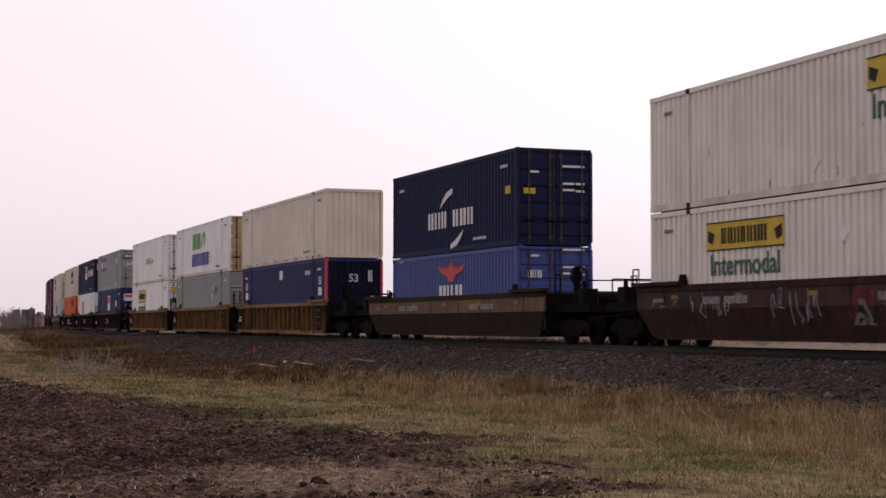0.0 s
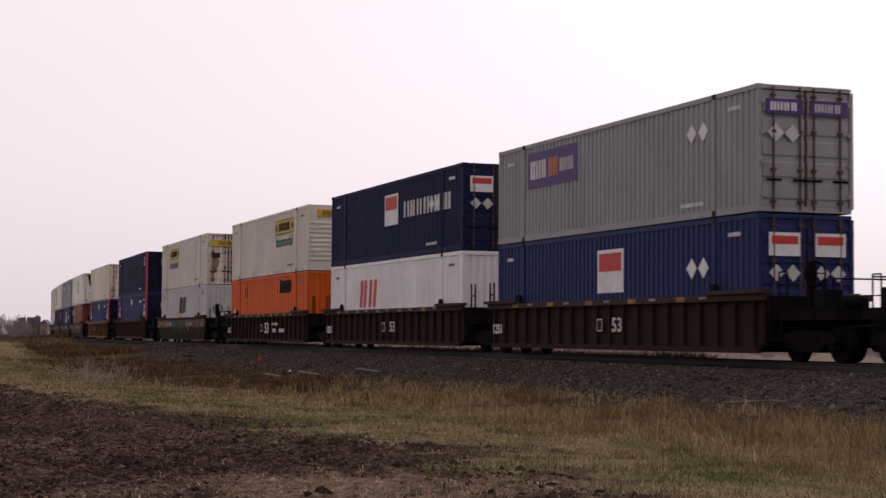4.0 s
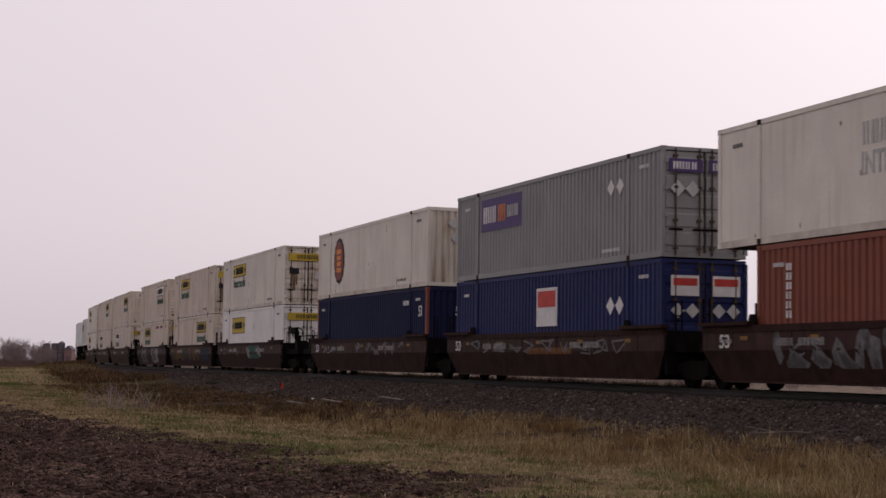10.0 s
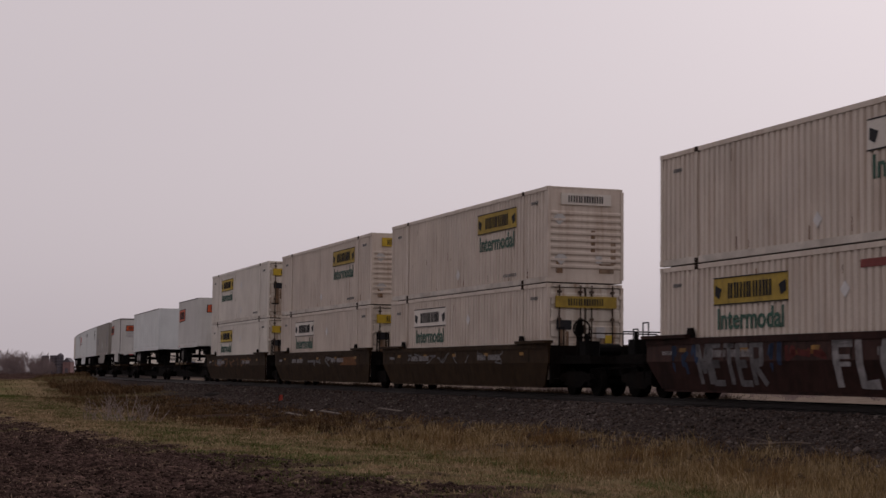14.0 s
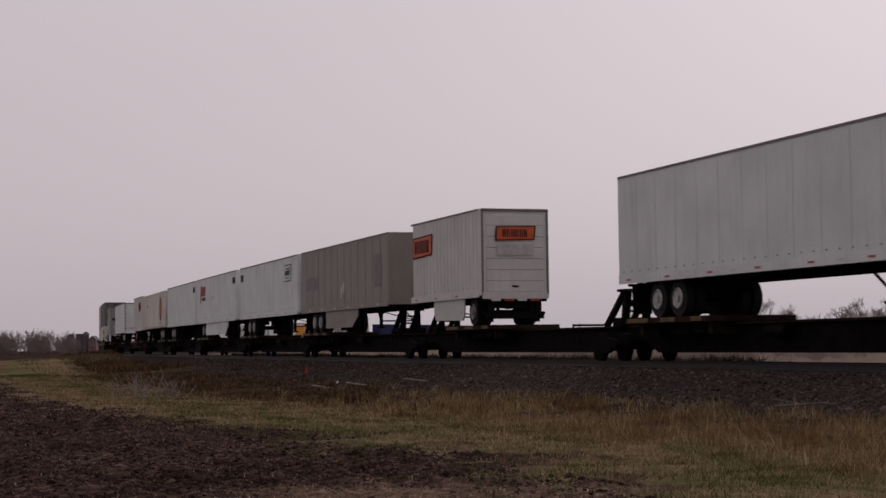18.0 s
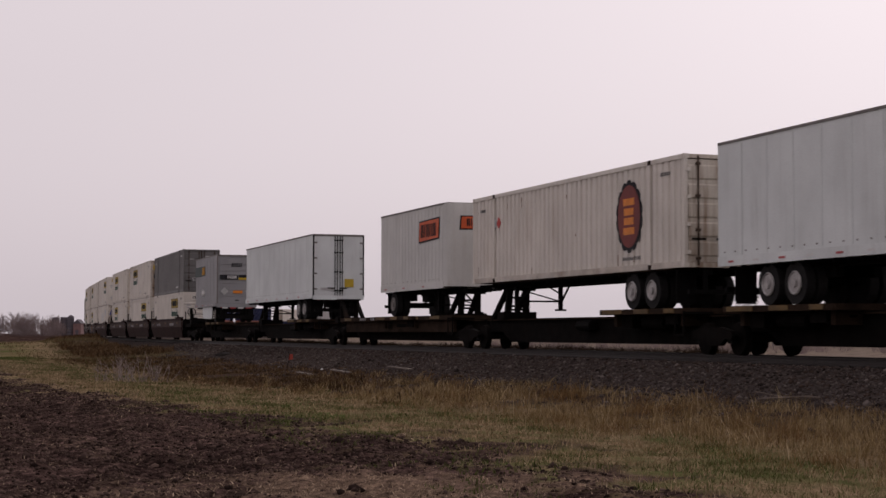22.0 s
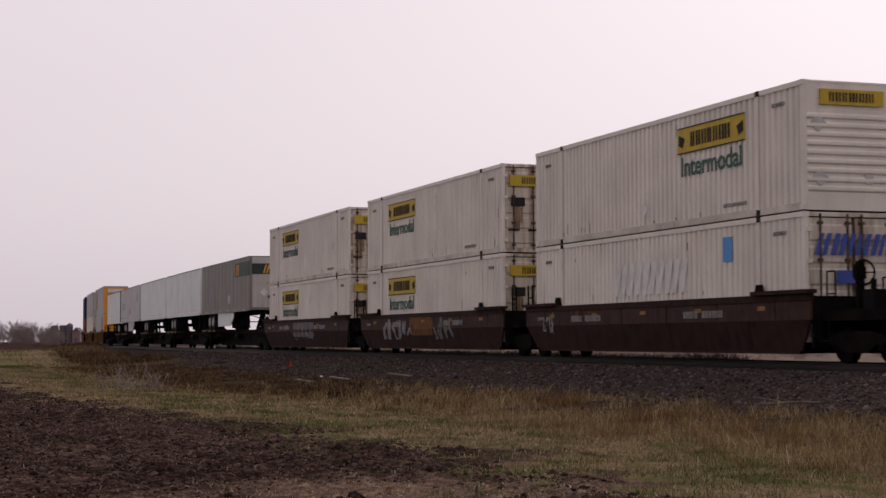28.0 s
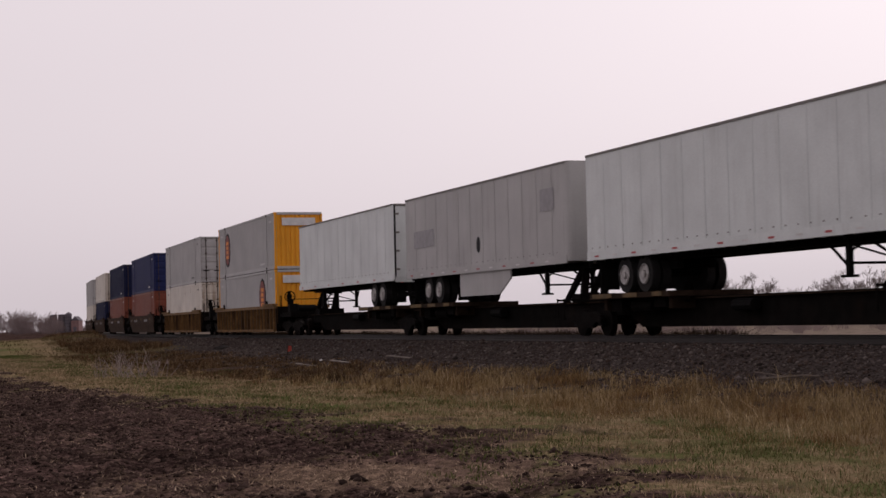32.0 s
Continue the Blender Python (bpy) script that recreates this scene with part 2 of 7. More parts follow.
# ---- ground: one sheet with the embankment, the grass strip and the ploughed field ----
def axis(fine0, fine1, step, far0, far1, grow=1.13):
    a = list(np.arange(fine0, fine1, step))
    s, x = step, fine1
    while x < far1:
        a.append(x)
        s *= grow
        x += s
    a.append(far1)
    s, x, lo = step, fine0, []
    while x > far0:
        s *= grow
        x -= s
        lo.append(max(x, far0))
    return np.array(lo[::-1] + a)


def wave(x, y, s, k):
    """Smooth pseudo-random relief, -1..1."""
    return (np.sin(x * s * 1.0 + k) * np.cos(y * s * 1.3 - k * 2) + np.sin(x * s * 2.3 - y * s * 1.7 + k * 3) * 0.6 + np.cos(x * s * 0.7 + y * s * 2.9 + k) * 0.5) / 2.1


def value_noise(x, y, size, seed):
    """Random lattice values 0..1, blended smoothly, one lattice step per size metres."""
    x, y = x / size, y / size
    i, j = np.floor(x).astype(np.int64), np.floor(y).astype(np.int64)
    fx, fy = x - i, y - j
    fx, fy = fx * fx * (3 - 2 * fx), fy * fy * (3 - 2 * fy)

    def cell(a, b):
        k = (a * 374761393 + b * 668265263 + seed * 974711) & 0x7FFFFFFF
        k = ((k ^ (k >> 13)) * 1274126177) & 0x7FFFFFFF
        return ((k ^ (k >> 16)) & 0xFFFF) / 65535

    top = cell(i, j) * (1 - fx) + cell(i + 1, j) * fx
    low = cell(i, j + 1) * (1 - fx) + cell(i + 1, j + 1) * fx
    return top * (1 - fy) + low * fy


def lateral(x, y):
    """Distance to the track's centre line (towards the camera), and u, for arrays of points."""
    sel = (US > -250) & (US < 700)
    best = np.full(x.shape, 1e9)
    uu = np.zeros(x.shape)
    side = np.ones(x.shape)
    for i in np.nonzero(sel)[0][::4]:
        dx, dy = x - TX[i], y - TY[i]
        d = dx * dx + dy * dy
        m = d < best
        best = np.where(m, d, best)
        c, s = math.cos(HEAD[i]), math.sin(HEAD[i])
        side = np.where(m, -(dx * c + dy * s), side)
        uu = np.where(m, US[i] + (-dx * s + dy * c), uu)
    v = np.where(best < 60 ** 2, side, np.sign(side) * np.sqrt(best))
    return v, uu


FIELD_Z = -1.15
PROFILE_V = (-400, -14, -9, -4.2, -1.9, 1.9, 3.9, 6.4, 9.2, 12, 16, 400)
PROFILE_Z = (-1.1, -1.1, -1.25, -0.85, -0.28, -0.28, -0.84, -1.1, -1.28, -1.2, FIELD_Z, FIELD_Z)


def edge_of_field(u):
    """Where, across from the track, the ploughed soil begins."""
    return np.interp(u, (-60, -40, -26, -18, -12, -4, 6, 18, 34, 60, 140), (16.5, 14.8, 13.6, 12.9, 13.6, 14.9, 16.0, 17.0, 16.2, 15.2, 15.2)) + 0.4 * np.sin(u * 0.9 + 1) + 0.3 * np.sin(u * 2.3) + 0.2 * np.sin(u * 5.1 + 2)


def ground_z(x, y):
    v, u = lateral(x, y)
    z = np.interp(v, PROFILE_V, PROFILE_Z)
    soil = np.clip((v - edge_of_field(u)) / 0.8, 0, 1)
    grass = np.clip((v - 4) / 2, 0, 1) * (1 - soil)
    stones = np.clip(1 - np.abs(np.abs(v) - 2.9) / 1.2, 0, 1)
    clod = 0.06 * value_noise(x, y, 0.62, 1) + 0.05 * value_noise(x, y, 0.27, 2) + 0.07 * np.clip(value_noise(x, y, 0.36, 3) - 0.6, 0, 1) + 0.04 * value_noise(x, y, 0.14, 4)
    z = z + soil * (clod - 0.08 + 0.05 * wave(x, y, 0.5, 4.0) + 0.03 * np.sin(v * 6.9 + 0.5 * np.sin(u * 0.4)))
    z = z + grass * (0.05 * wave(x, y, 0.8, 3.0) + 0.02 * wave(x, y, 3.1, 5.0)) + stones * 0.02 * wave(x, y, 6.0, 6.0)
    # a low grassy mound where the farm lane leaves the line
    z = z + 1.0 * np.exp(-(((x + 36) / 6.5) ** 2 + ((y - 148) / 24) ** 2)) * (v > 4)
    return z, v, u


def build_ground():
    xs = axis(-10, 7, 0.085, -2500, 2500, 1.09)
    ys = axis(12, 33, 0.085, -2500, 2500, 1.045)
    gx, gy = np.meshgrid(xs, ys)
    z, v, u = ground_z(gx.ravel(), gy.ravel())
    nx, ny = len(xs), len(ys)
    co = np.stack([gx.ravel(), gy.ravel(), z], 1)
    i = np.arange(nx * ny).reshape(ny, nx)
    quads = np.stack([i[:-1, :-1], i[:-1, 1:], i[1:, 1:], i[1:, :-1]], -1).reshape(-1, 4)
    me = grid_mesh("ground", co, quads)
    x, y = gx.ravel(), gy.ravel()
    blot = value_noise(x, y, 1.3, 21) * 0.6 + value_noise(x, y, 0.45, 22) * 0.4
    rut = np.exp(-((v - 13.4) / 1.0) ** 2) * np.clip((u + 12) / 8, 0, 1) * np.clip((200 - u) / 40, 0, 1) + np.exp(-((v - 9.4) / 0.5) ** 2) * np.clip((4 - u) / 8, 0, 0.8)
    rut = np.clip(rut * (blot * 2.6 - 0.55), 0, 1)
    rut = np.clip(rut + 0.75 * np.clip((v - 9.2) / 1.5, 0, 1) * np.clip((4 - u) / 12, 0, 1) * np.clip(blot * 2.4 - 0.8, 0, 1), 0, 1)
    edge = edge_of_field(u)
    rut = np.clip(rut + np.exp(-(((x + 20) / 3.6) ** 2 + ((y - 80) / 16) ** 2)) * (blot * 2 - 0.2), 0, 1)
    litter = np.exp(-(((x + 1.0) / 2.2) ** 2 + ((y - 17.5) / 1.5) ** 2)) * 1.1 + 0.35 * np.exp(-((v - edge - 0.1) / 0.6) ** 2) + 0.18 * np.clip(np.sin(v * 2.1 + 0.8 * np.sin(u * 0.25)), 0, 1) ** 3 + 0.2
    litter = np.clip(litter * (0.2 + 1.7 * np.clip(blot * 1.5 - 0.28, 0, 1)), 0, 1)
    for key, val in (("across", v), ("rut", rut), ("litter", litter), ("lawn", np.clip((v - 6.5 - 3.0 * np.clip(u / 14, 0, 1) * np.clip((95 - u) / 45, -0.6, 1)) / 2.5 + 1.2 * (blot - 0.5), 0, 1)), ("soil", np.clip((v - edge) / 1.5 + 0.5 + 3.6 * (value_noise(x, y, 0.8, 23) * 0.6 + value_noise(x, y, 0.3, 24) * 0.4 - 0.5), 0, 1))):
        at = me.attributes.new(key, "FLOAT", "POINT")
        at.data.foreach_set("value", val.astype(np.float32))
    me.materials.append(GROUND)
    me.polygons.foreach_set("use_smooth", np.ones(len(me.polygons), bool))
    tagged(new("ground", me), "flat farmland with ploughed soil, dry grass and gravel bank", "ground", kind="structure")


def grid_mesh(name, co, faces):
    me = bpy.data.meshes.new(name)
    n, k = len(faces), faces.shape[1]
    me.vertices.add(len(co))
    me.vertices.foreach_set("co", co.astype(np.float32).ravel())
    me.loops.add(n * k)
    me.loops.foreach_set("vertex_index", faces.astype(np.int32).ravel())
    me.polygons.add(n)
    me.polygons.foreach_set("loop_start", np.arange(0, n * k, k, dtype=np.int32))
    me.update()
    me.validate()
    return me


def ground_material():
    m = bpy.data.materials.new("ground_surface")
    m.use_nodes = True
    n, l = m.node_tree.nodes, m.node_tree.links
    b = n["Principled BSDF"]
    b.inputs["Roughness"].default_value, b.inputs["Specular IOR Level"].default_value = 1.0, 0.0

    def node(kind, **kw):
        o = n.new(kind)
        for k, val in kw.items():
            o.inputs[k].default_value = val
        return o

    geo = n.new("ShaderNodeNewGeometry")

    def noise(scale, detail=6, rough=0.6):
        t = node("ShaderNodeTexNoise", Scale=scale, Detail=detail, Roughness=rough)
        l.new(geo.outputs["Position"], t.inputs["Vector"])
        return t.outputs[0]

    def ramp(src, stops):
        r = n.new("ShaderNodeValToRGB")
        e = r.color_ramp.elements
        while len(e) < len(stops):
            e.new(0.5)
        for el, (p, c) in zip(e, stops):
            el.position, el.color = p, (*c, 1) if len(c) == 3 else c
        l.new(src, r.inputs[0])
        return r.outputs[0]

    def mix(fac, a, c, kind="MIX"):
        x = n.new("ShaderNodeMix")
        x.data_type, x.blend_type = "RGBA", kind
        for sock, val in ((x.inputs[0], fac), (x.inputs[6], a), (x.inputs[7], c)):
            if hasattr(val, "node"):
                l.new(val, sock)
            else:
                sock.default_value = val
        return x.outputs[2]

    def band(src, lo, hi):
        r = node("ShaderNodeMapRange")
        r.inputs["From Min"].default_value, r.inputs["From Max"].default_value = lo, hi
        l.new(src, r.inputs[0])
        return r.outputs[0]

    def attr(name):
        a = n.new("ShaderNodeAttribute")
        a.attribute_name = name
        return a.outputs["Fac"]

    coarse, mid, fine, lump = noise(0.35, 5), noise(2.2, 6), noise(14, 6, 0.7), noise(4.6, 9, 0.85)
    pebble = node("ShaderNodeTexVoronoi", Scale=13.0)
    l.new(geo.outputs["Position"], pebble.inputs["Vector"])
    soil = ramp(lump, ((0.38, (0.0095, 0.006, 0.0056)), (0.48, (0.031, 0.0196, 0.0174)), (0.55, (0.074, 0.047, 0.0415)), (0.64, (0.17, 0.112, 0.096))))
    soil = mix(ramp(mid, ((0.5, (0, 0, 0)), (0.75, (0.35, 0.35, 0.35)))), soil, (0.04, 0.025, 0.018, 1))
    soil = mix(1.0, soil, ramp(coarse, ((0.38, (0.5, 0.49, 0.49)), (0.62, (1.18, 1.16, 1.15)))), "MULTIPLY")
    chaff = node("ShaderNodeMapRange")
    l.new(mix(1.0, attr("litter"), ramp(noise(4.2, 8, 0.85), ((0.36, (0, 0, 0)), (0.64, (1, 1, 1)))), "ADD"), chaff.inputs[0])
    chaff.inputs["From Min"].default_value, chaff.inputs["From Max"].default_value = 0.9, 2.1
    soil = mix(chaff.outputs[0], soil, mix(ramp(noise(9, 6, 0.85), ((0.36, (0, 0, 0)), (0.64, (1, 1, 1)))), (0.03, 0.02, 0.0155, 1), (0.36, 0.25, 0.178, 1)))
    grass = ramp(fine, ((0.3, (0.062, 0.044, 0.025)), (0.5, (0.175, 0.125, 0.075)), (0.7, (0.34, 0.243, 0.155))))
    grass = mix(ramp(mid, ((0.49, (0, 0, 0)), (0.64, (0.75, 0.75, 0.75)))), grass, (0.052, 0.056, 0.022, 1))
    bank = mix(ramp(fine, ((0.3, (0, 0, 0)), (0.7, (1, 1, 1)))), (0.022, 0.0155, 0.012, 1), (0.075, 0.051, 0.038, 1))
    gravel = mix(pebble.outputs["Color"], (0.018, 0.0145, 0.0135, 1), (0.095, 0.079, 0.073, 1))
    gravel = mix(ramp(fine, ((0.3, (0, 0, 0)), (0.75, (0.7, 0.7, 0.7)))), gravel, (0.038, 0.029, 0.026, 1))
    v = attr("across")
    c = mix(band(v, 3.9, 5.4), gravel, bank)
    c = mix(attr("lawn"), c, grass)
    c = mix(attr("rut"), c, (0.062, 0.078, 0.024, 1))
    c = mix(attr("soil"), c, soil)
    c = mix(band(v, -3.0, -7.0), c, mix(ramp(noise(0.9, 4), ((0.35, (0, 0, 0)), (0.65, (1, 1, 1)))), (0.105, 0.08, 0.064, 1), (0.22, 0.178, 0.146, 1)))
    l.new(c, b.inputs["Base Color"])
    bump = node("ShaderNodeBump", Distance=0.06)
    l.new(mix(0.5, mix(0.4, lump, fine), pebble.outputs["Distance"]), bump.inputs["Height"])
    l.new(bump.outputs[0], b.inputs["Normal"])
    return m


GROUND = ground_material()
build_ground()


# ---- railway track ----
def build_track():
    track = tagged(new("railway_track"), "single railway track on a grey ballast bank", "railway track", kind="structure")
    prof = [(-0.07, -0.17), (0.07, -0.17), (0.07, -0.155), (0.015, -0.13), (0.015, -0.045), (0.036, -0.03), (0.036, 0), (-0.036, 0), (-0.036, -0.03), (-0.015, -0.045), (-0.015, -0.13), (-0.07, -0.155)]
    us = list(range(-200, 420, 4))
    for off in (-0.755, 0.755):
        co, fa, k = [], [], len(prof)
        for j, u in enumerate(us):
            for a, z in prof:
                x, y, _ = rail_at(u, off + a)
                co.append((x, y, z + RAIL_TOP))
            if j:
                fa += [((j - 1) * k + i, (j - 1) * k + (i + 1) % k, j * k + (i + 1) % k, j * k + i) for i in range(k)]
        me = bpy.data.meshes.new("rail")
        me.from_pydata(co, [], fa)
        me.materials.append(RAIL)
        new("rail", me).parent = track
    for i in range(260):
        u = -36 + i * 0.56
        x, y, h = rail_at(u)
        part("tie", 0, TIE, track, lambda b: b.slab(-0.11, -1.3, -0.19, 0.11, 1.3, 0.0, 0.015), pose(x, y, -0.165 + RAIL_TOP, 0, 0, math.degrees(h) - 90 + random.uniform(-0.6, 0.6)))


build_track()


# ---- vegetation, stones and soil ----
def scatter(n, u0, u1, v0, v1, seed, keep=None):
    """Random places in a strip beside the track (v: across, towards the camera)."""
    r = np.random.default_rng(seed)
    u, v = r.uniform(u0, u1, n), r.uniform(v0, v1, n)
    x = np.interp(u, US, TX) - v * np.cos(np.interp(u, US, HEAD))
    y = np.interp(u, US, TY) - v * np.sin(np.interp(u, US, HEAD))
    ok = (y > 9) & (np.abs(x) < y * 0.36)
    if keep is not None:
        ok &= keep(x, y, u, v, r)
    x, y, u, v = x[ok], y[ok], u[ok], v[ok]
    z = ground_z(x, y)[0]
    return x, y, z, u, v, r


def blades(name, pts, height, width, lean, m, label, category):
    x, y, z, u, v, r = pts
    n = len(x)
    h = height(u, v, x, y, r)
    w = width * r.uniform(0.6, 1.4, n) * np.clip(y / 30, 0.8, 3)
    a = r.uniform(0, math.tau, n)
    b = r.uniform(0, math.tau, n)
    l = np.abs(r.normal(0, lean, n)) * h
    base = np.stack([x, y, z - 0.02], 1)
    off = np.stack([np.cos(a) * w, np.sin(a) * w * 0.3, 0 * w], 1)
    mid = base + np.stack([np.cos(b) * l * 0.35, np.sin(b) * l * 0.35, h * 0.6], 1)
    tip = base + np.stack([np.cos(b) * l, np.sin(b) * l, h], 1)
    co = np.stack([base - off, base + off, mid + off * 0.7, mid - off * 0.7, tip], 1).reshape(-1, 3)
    i = np.arange(n)[:, None] * 5
    f = np.concatenate([i + np.array([[0, 1, 2]]), i + np.array([[0, 2, 3]]), i + np.array([[3, 2, 4]])])
    me = grid_mesh(name, co, f)
    me.materials.append(m)
    tagged(new(name, me), label, category, kind="stuff")


def lumps(name, pts, size, flat, m, label, category):
    x, y, z, u, v, r = pts
    n = len(x)
    s = size * r.lognormal(0, 0.45, n)
    d = np.array([(1, 0, 0), (-1, 0, 0), (0, 1, 0), (0, -1, 0), (0, 0, 1), (0, 0, -1), (0.6, 0.6, 0.5), (-0.6, 0.5, 0.55), (0.1, -0.75, 0.6)], float)
    co = d[None] * s[:, None, None] * r.uniform(0.55, 1.25, (n, 9, 1)) * np.array([1, 1, flat])
    co += np.stack([x, y, z + s * flat * 0.1], 1)[:, None]
    f = np.array([(0, 2, 6), (2, 4, 6), (4, 0, 6), (2, 1, 7), (1, 4, 7), (4, 2, 7), (1, 3, 4), (3, 8, 4), (0, 4, 8), (3, 0, 8), (0, 5, 2), (2, 5, 1), (1, 5, 3), (3, 5, 0)])
    me = grid_mesh(name, co.reshape(-1, 3), (np.arange(n)[:, None, None] * 9 + f[None]).reshape(-1, 3))
    me.materials.append(m)
    tagged(new(name, me), label, category, kind="stuff")


def blade_material(name, stops, patch=None):
    """Colour by blade, with patches of another tone over some metres."""
    m = bpy.data.materials.new(name)
    m.use_nodes = True
    n, l = m.node_tree.nodes, m.node_tree.links
    b = n["Principled BSDF"]
    b.inputs["Roughness"].default_value, b.inputs["Specular IOR Level"].default_value = 1.0, 0.0
    geo, r = n.new("ShaderNodeNewGeometry"), n.new("ShaderNodeValToRGB")
    e = r.color_ramp.elements
    while len(e) < len(stops):
        e.new(0.5)
    for k, (el, c) in enumerate(zip(e, stops)):
        el.position, el.color = k / (len(stops) - 1), (*c, 1)
    l.new(geo.outputs["Random Per Island"], r.inputs[0])
    out = r.outputs[0]
    if patch:
        t, g, x = n.new("ShaderNodeTexNoise"), n.new("ShaderNodeValToRGB"), n.new("ShaderNodeMix")
        t.inputs["Scale"].default_value, t.inputs["Detail"].default_value = patch[1], 4
        l.new(geo.outputs["Position"], t.inputs["Vector"])
        g.color_ramp.elements[0].position, g.color_ramp.elements[1].position = patch[2], patch[3]
        l.new(t.outputs[0], g.inputs[0])
        x.data_type = "RGBA"
        l.new(g.outputs[0], x.inputs[0])
        l.new(out, x.inputs[6])
        x.inputs[7].default_value = (*patch[0], 1)
        out = x.outputs[2]
    l.new(out, b.inputs["Base Color"])
    return m


DRY = blade_material("dry_grass", ((0.12, 0.081, 0.037), (0.205, 0.142, 0.066), (0.3, 0.215, 0.108), (0.44, 0.34, 0.21)), ((0.155, 0.088, 0.037), 0.7, 0.48, 0.66))
TURF = blade_material("short_grass", ((0.15, 0.107, 0.06), (0.275, 0.196, 0.118), (0.43, 0.315, 0.2), (0.165, 0.132, 0.062)), ((0.092, 0.088, 0.034), 1.0, 0.5, 0.64))
FARG = blade_material("far_bank_grass", ((0.1, 0.068, 0.038), (0.18, 0.128, 0.07), (0.12, 0.108, 0.05), (0.24, 0.17, 0.1)), ((0.09, 0.085, 0.036), 0.14, 0.5, 0.64))
WEED = blade_material("dark_gap_weeds", ((0.02, 0.013, 0.009), (0.035, 0.023, 0.015), (0.055, 0.037, 0.024)))
LUSH = blade_material("green_grass", ((0.05, 0.065, 0.02), (0.08, 0.096, 0.03), (0.13, 0.135, 0.052)))
RUSSET = blade_material("russet_dry_grass", ((0.05, 0.029, 0.015), (0.09, 0.052, 0.026), (0.13, 0.078, 0.04), (0.21, 0.145, 0.085)), ((0.045, 0.03, 0.017), 0.9, 0.48, 0.62))
STRAW = blade_material("crop_stubble", ((0.11, 0.077, 0.055), (0.26, 0.188, 0.132), (0.5, 0.375, 0.27)))
CLOD = blade_material("soil_clods", ((0.013, 0.0088, 0.0076), (0.03, 0.02, 0.017), (0.056, 0.038, 0.032), (0.11, 0.074, 0.062), (0.038, 0.0255, 0.0215)))
STONE = blade_material("ballast_stones", ((0.016, 0.013, 0.0118), (0.046, 0.037, 0.033), (0.09, 0.073, 0.066), (0.05, 0.034, 0.027), (0.05, 0.04, 0.036), (0.15, 0.126, 0.115)))


def tall(u, v, x, y, r):
    near = np.clip((28 - u) / 30, 0.25, 1)
    clump = 0.55 + 0.45 * wave(x, y, 0.9, 2.0) + 0.2 * wave(x, y, 3.0, 1.0)
    edge = np.clip((v - 3.9) / 1.6, 0.25, 1) * np.clip((10.2 + np.clip(u / 14, 0, 1) * 2.2 - v) / 1.8, 0.25, 1)
    return (0.08 + 0.34 * near * np.clip(clump, 0.05, 1.2) ** 1.3 * edge) * r.uniform(0.35, 1.15, len(u))


def tufts(n, u0, u1, v0, v1, seed, per, spread, keep):
    """Places of blades that stand together in tufts."""
    x, y, z, u, v, r = scatter(n, u0, u1, v0, v1, seed, keep)
    k = np.repeat(np.arange(len(x)), per)
    k = k[r.uniform(0, 1, len(k)) < 0.35 + 0.65 * r.uniform(0, 1, len(x))[k]]
    d = r.normal(0, spread, (len(k), 2)) * r.uniform(0.5, 1.5, len(x))[k][:, None]
    vigour = np.clip(r.lognormal(-0.1, 0.4, len(x)), 0.3, 1.7)[k]
    return (x[k] + d[:, 0], y[k] + d[:, 1], z[k], u[k], v[k], r), vigour


def tall_spots(x, y, u, v, r):
    patchy = value_noise(x, y, 2.2, 31) * 0.65 + value_noise(x, y, 0.8, 32) * 0.35
    return r.uniform(0, 1, len(u)) < np.clip((v - 4.1) / 2.2, 0.03, 1) * np.clip((10.8 + np.clip(u / 14, 0, 1) * 2.2 - v) / 1.6, 0, 1) * np.clip(patchy * 3 - 0.75, 0.04, 1)


TALL, VIGOUR = tufts(9000, -34, 22, 4.2, 10.8, 11, 22, 0.12, lambda x, y, u, v, r: tall_spots(x, y, u, v, r) & (r.uniform(0, 1, len(u)) < np.clip((14 - u) / 22, 0.05, 1)))
blades("tall_dry_grass", TALL, lambda u, v, x, y, r: tall(u, v, x, y, r) * VIGOUR, 0.0055, 0.8, DRY, "tall tan and russet dry grass along the bank", "grass")
LOWER, VIGOUR_B = tufts(6600, -8, 64, 4.2, 13.0, 19, 18, 0.13, lambda x, y, u, v, r: tall_spots(x, y, u, v, r) & (r.uniform(0, 1, len(u)) < np.clip((u + 6) / 18, 0, 1)))
blades("russet_grass", LOWER, lambda u, v, x, y, r: tall(u, v, x, y, r) * VIGOUR_B, 0.008, 0.8, RUSSET, "dark russet and brown dry grass lower on the bank", "grass")
blades("green_grass", scatter(150000, -44, 70, 8.4, 15.5, 20, lambda x, y, u, v, r: r.uniform(0, 1, len(u)) < np.clip((np.exp(-((v - 13.4) / 0.9) ** 2) * np.clip((u + 12) / 8, 0, 1) + np.exp(-((v - 9.4) / 0.5) ** 2) * np.clip((4 - u) / 8, 0, 1) + (0.25 + 0.5 * np.clip((4 - u) / 12, 0, 1)) * (value_noise(x, y, 0.7, 25) > 0.55)) * (value_noise(x, y, 1.3, 21) * 2.2 - 0.5), 0, 1)), lambda u, v, x, y, r: 0.04 + 0.06 * r.uniform(0, 1, len(u)), 0.009, 0.8, LUSH, "fresh green grass patches in the dry strip", "grass")
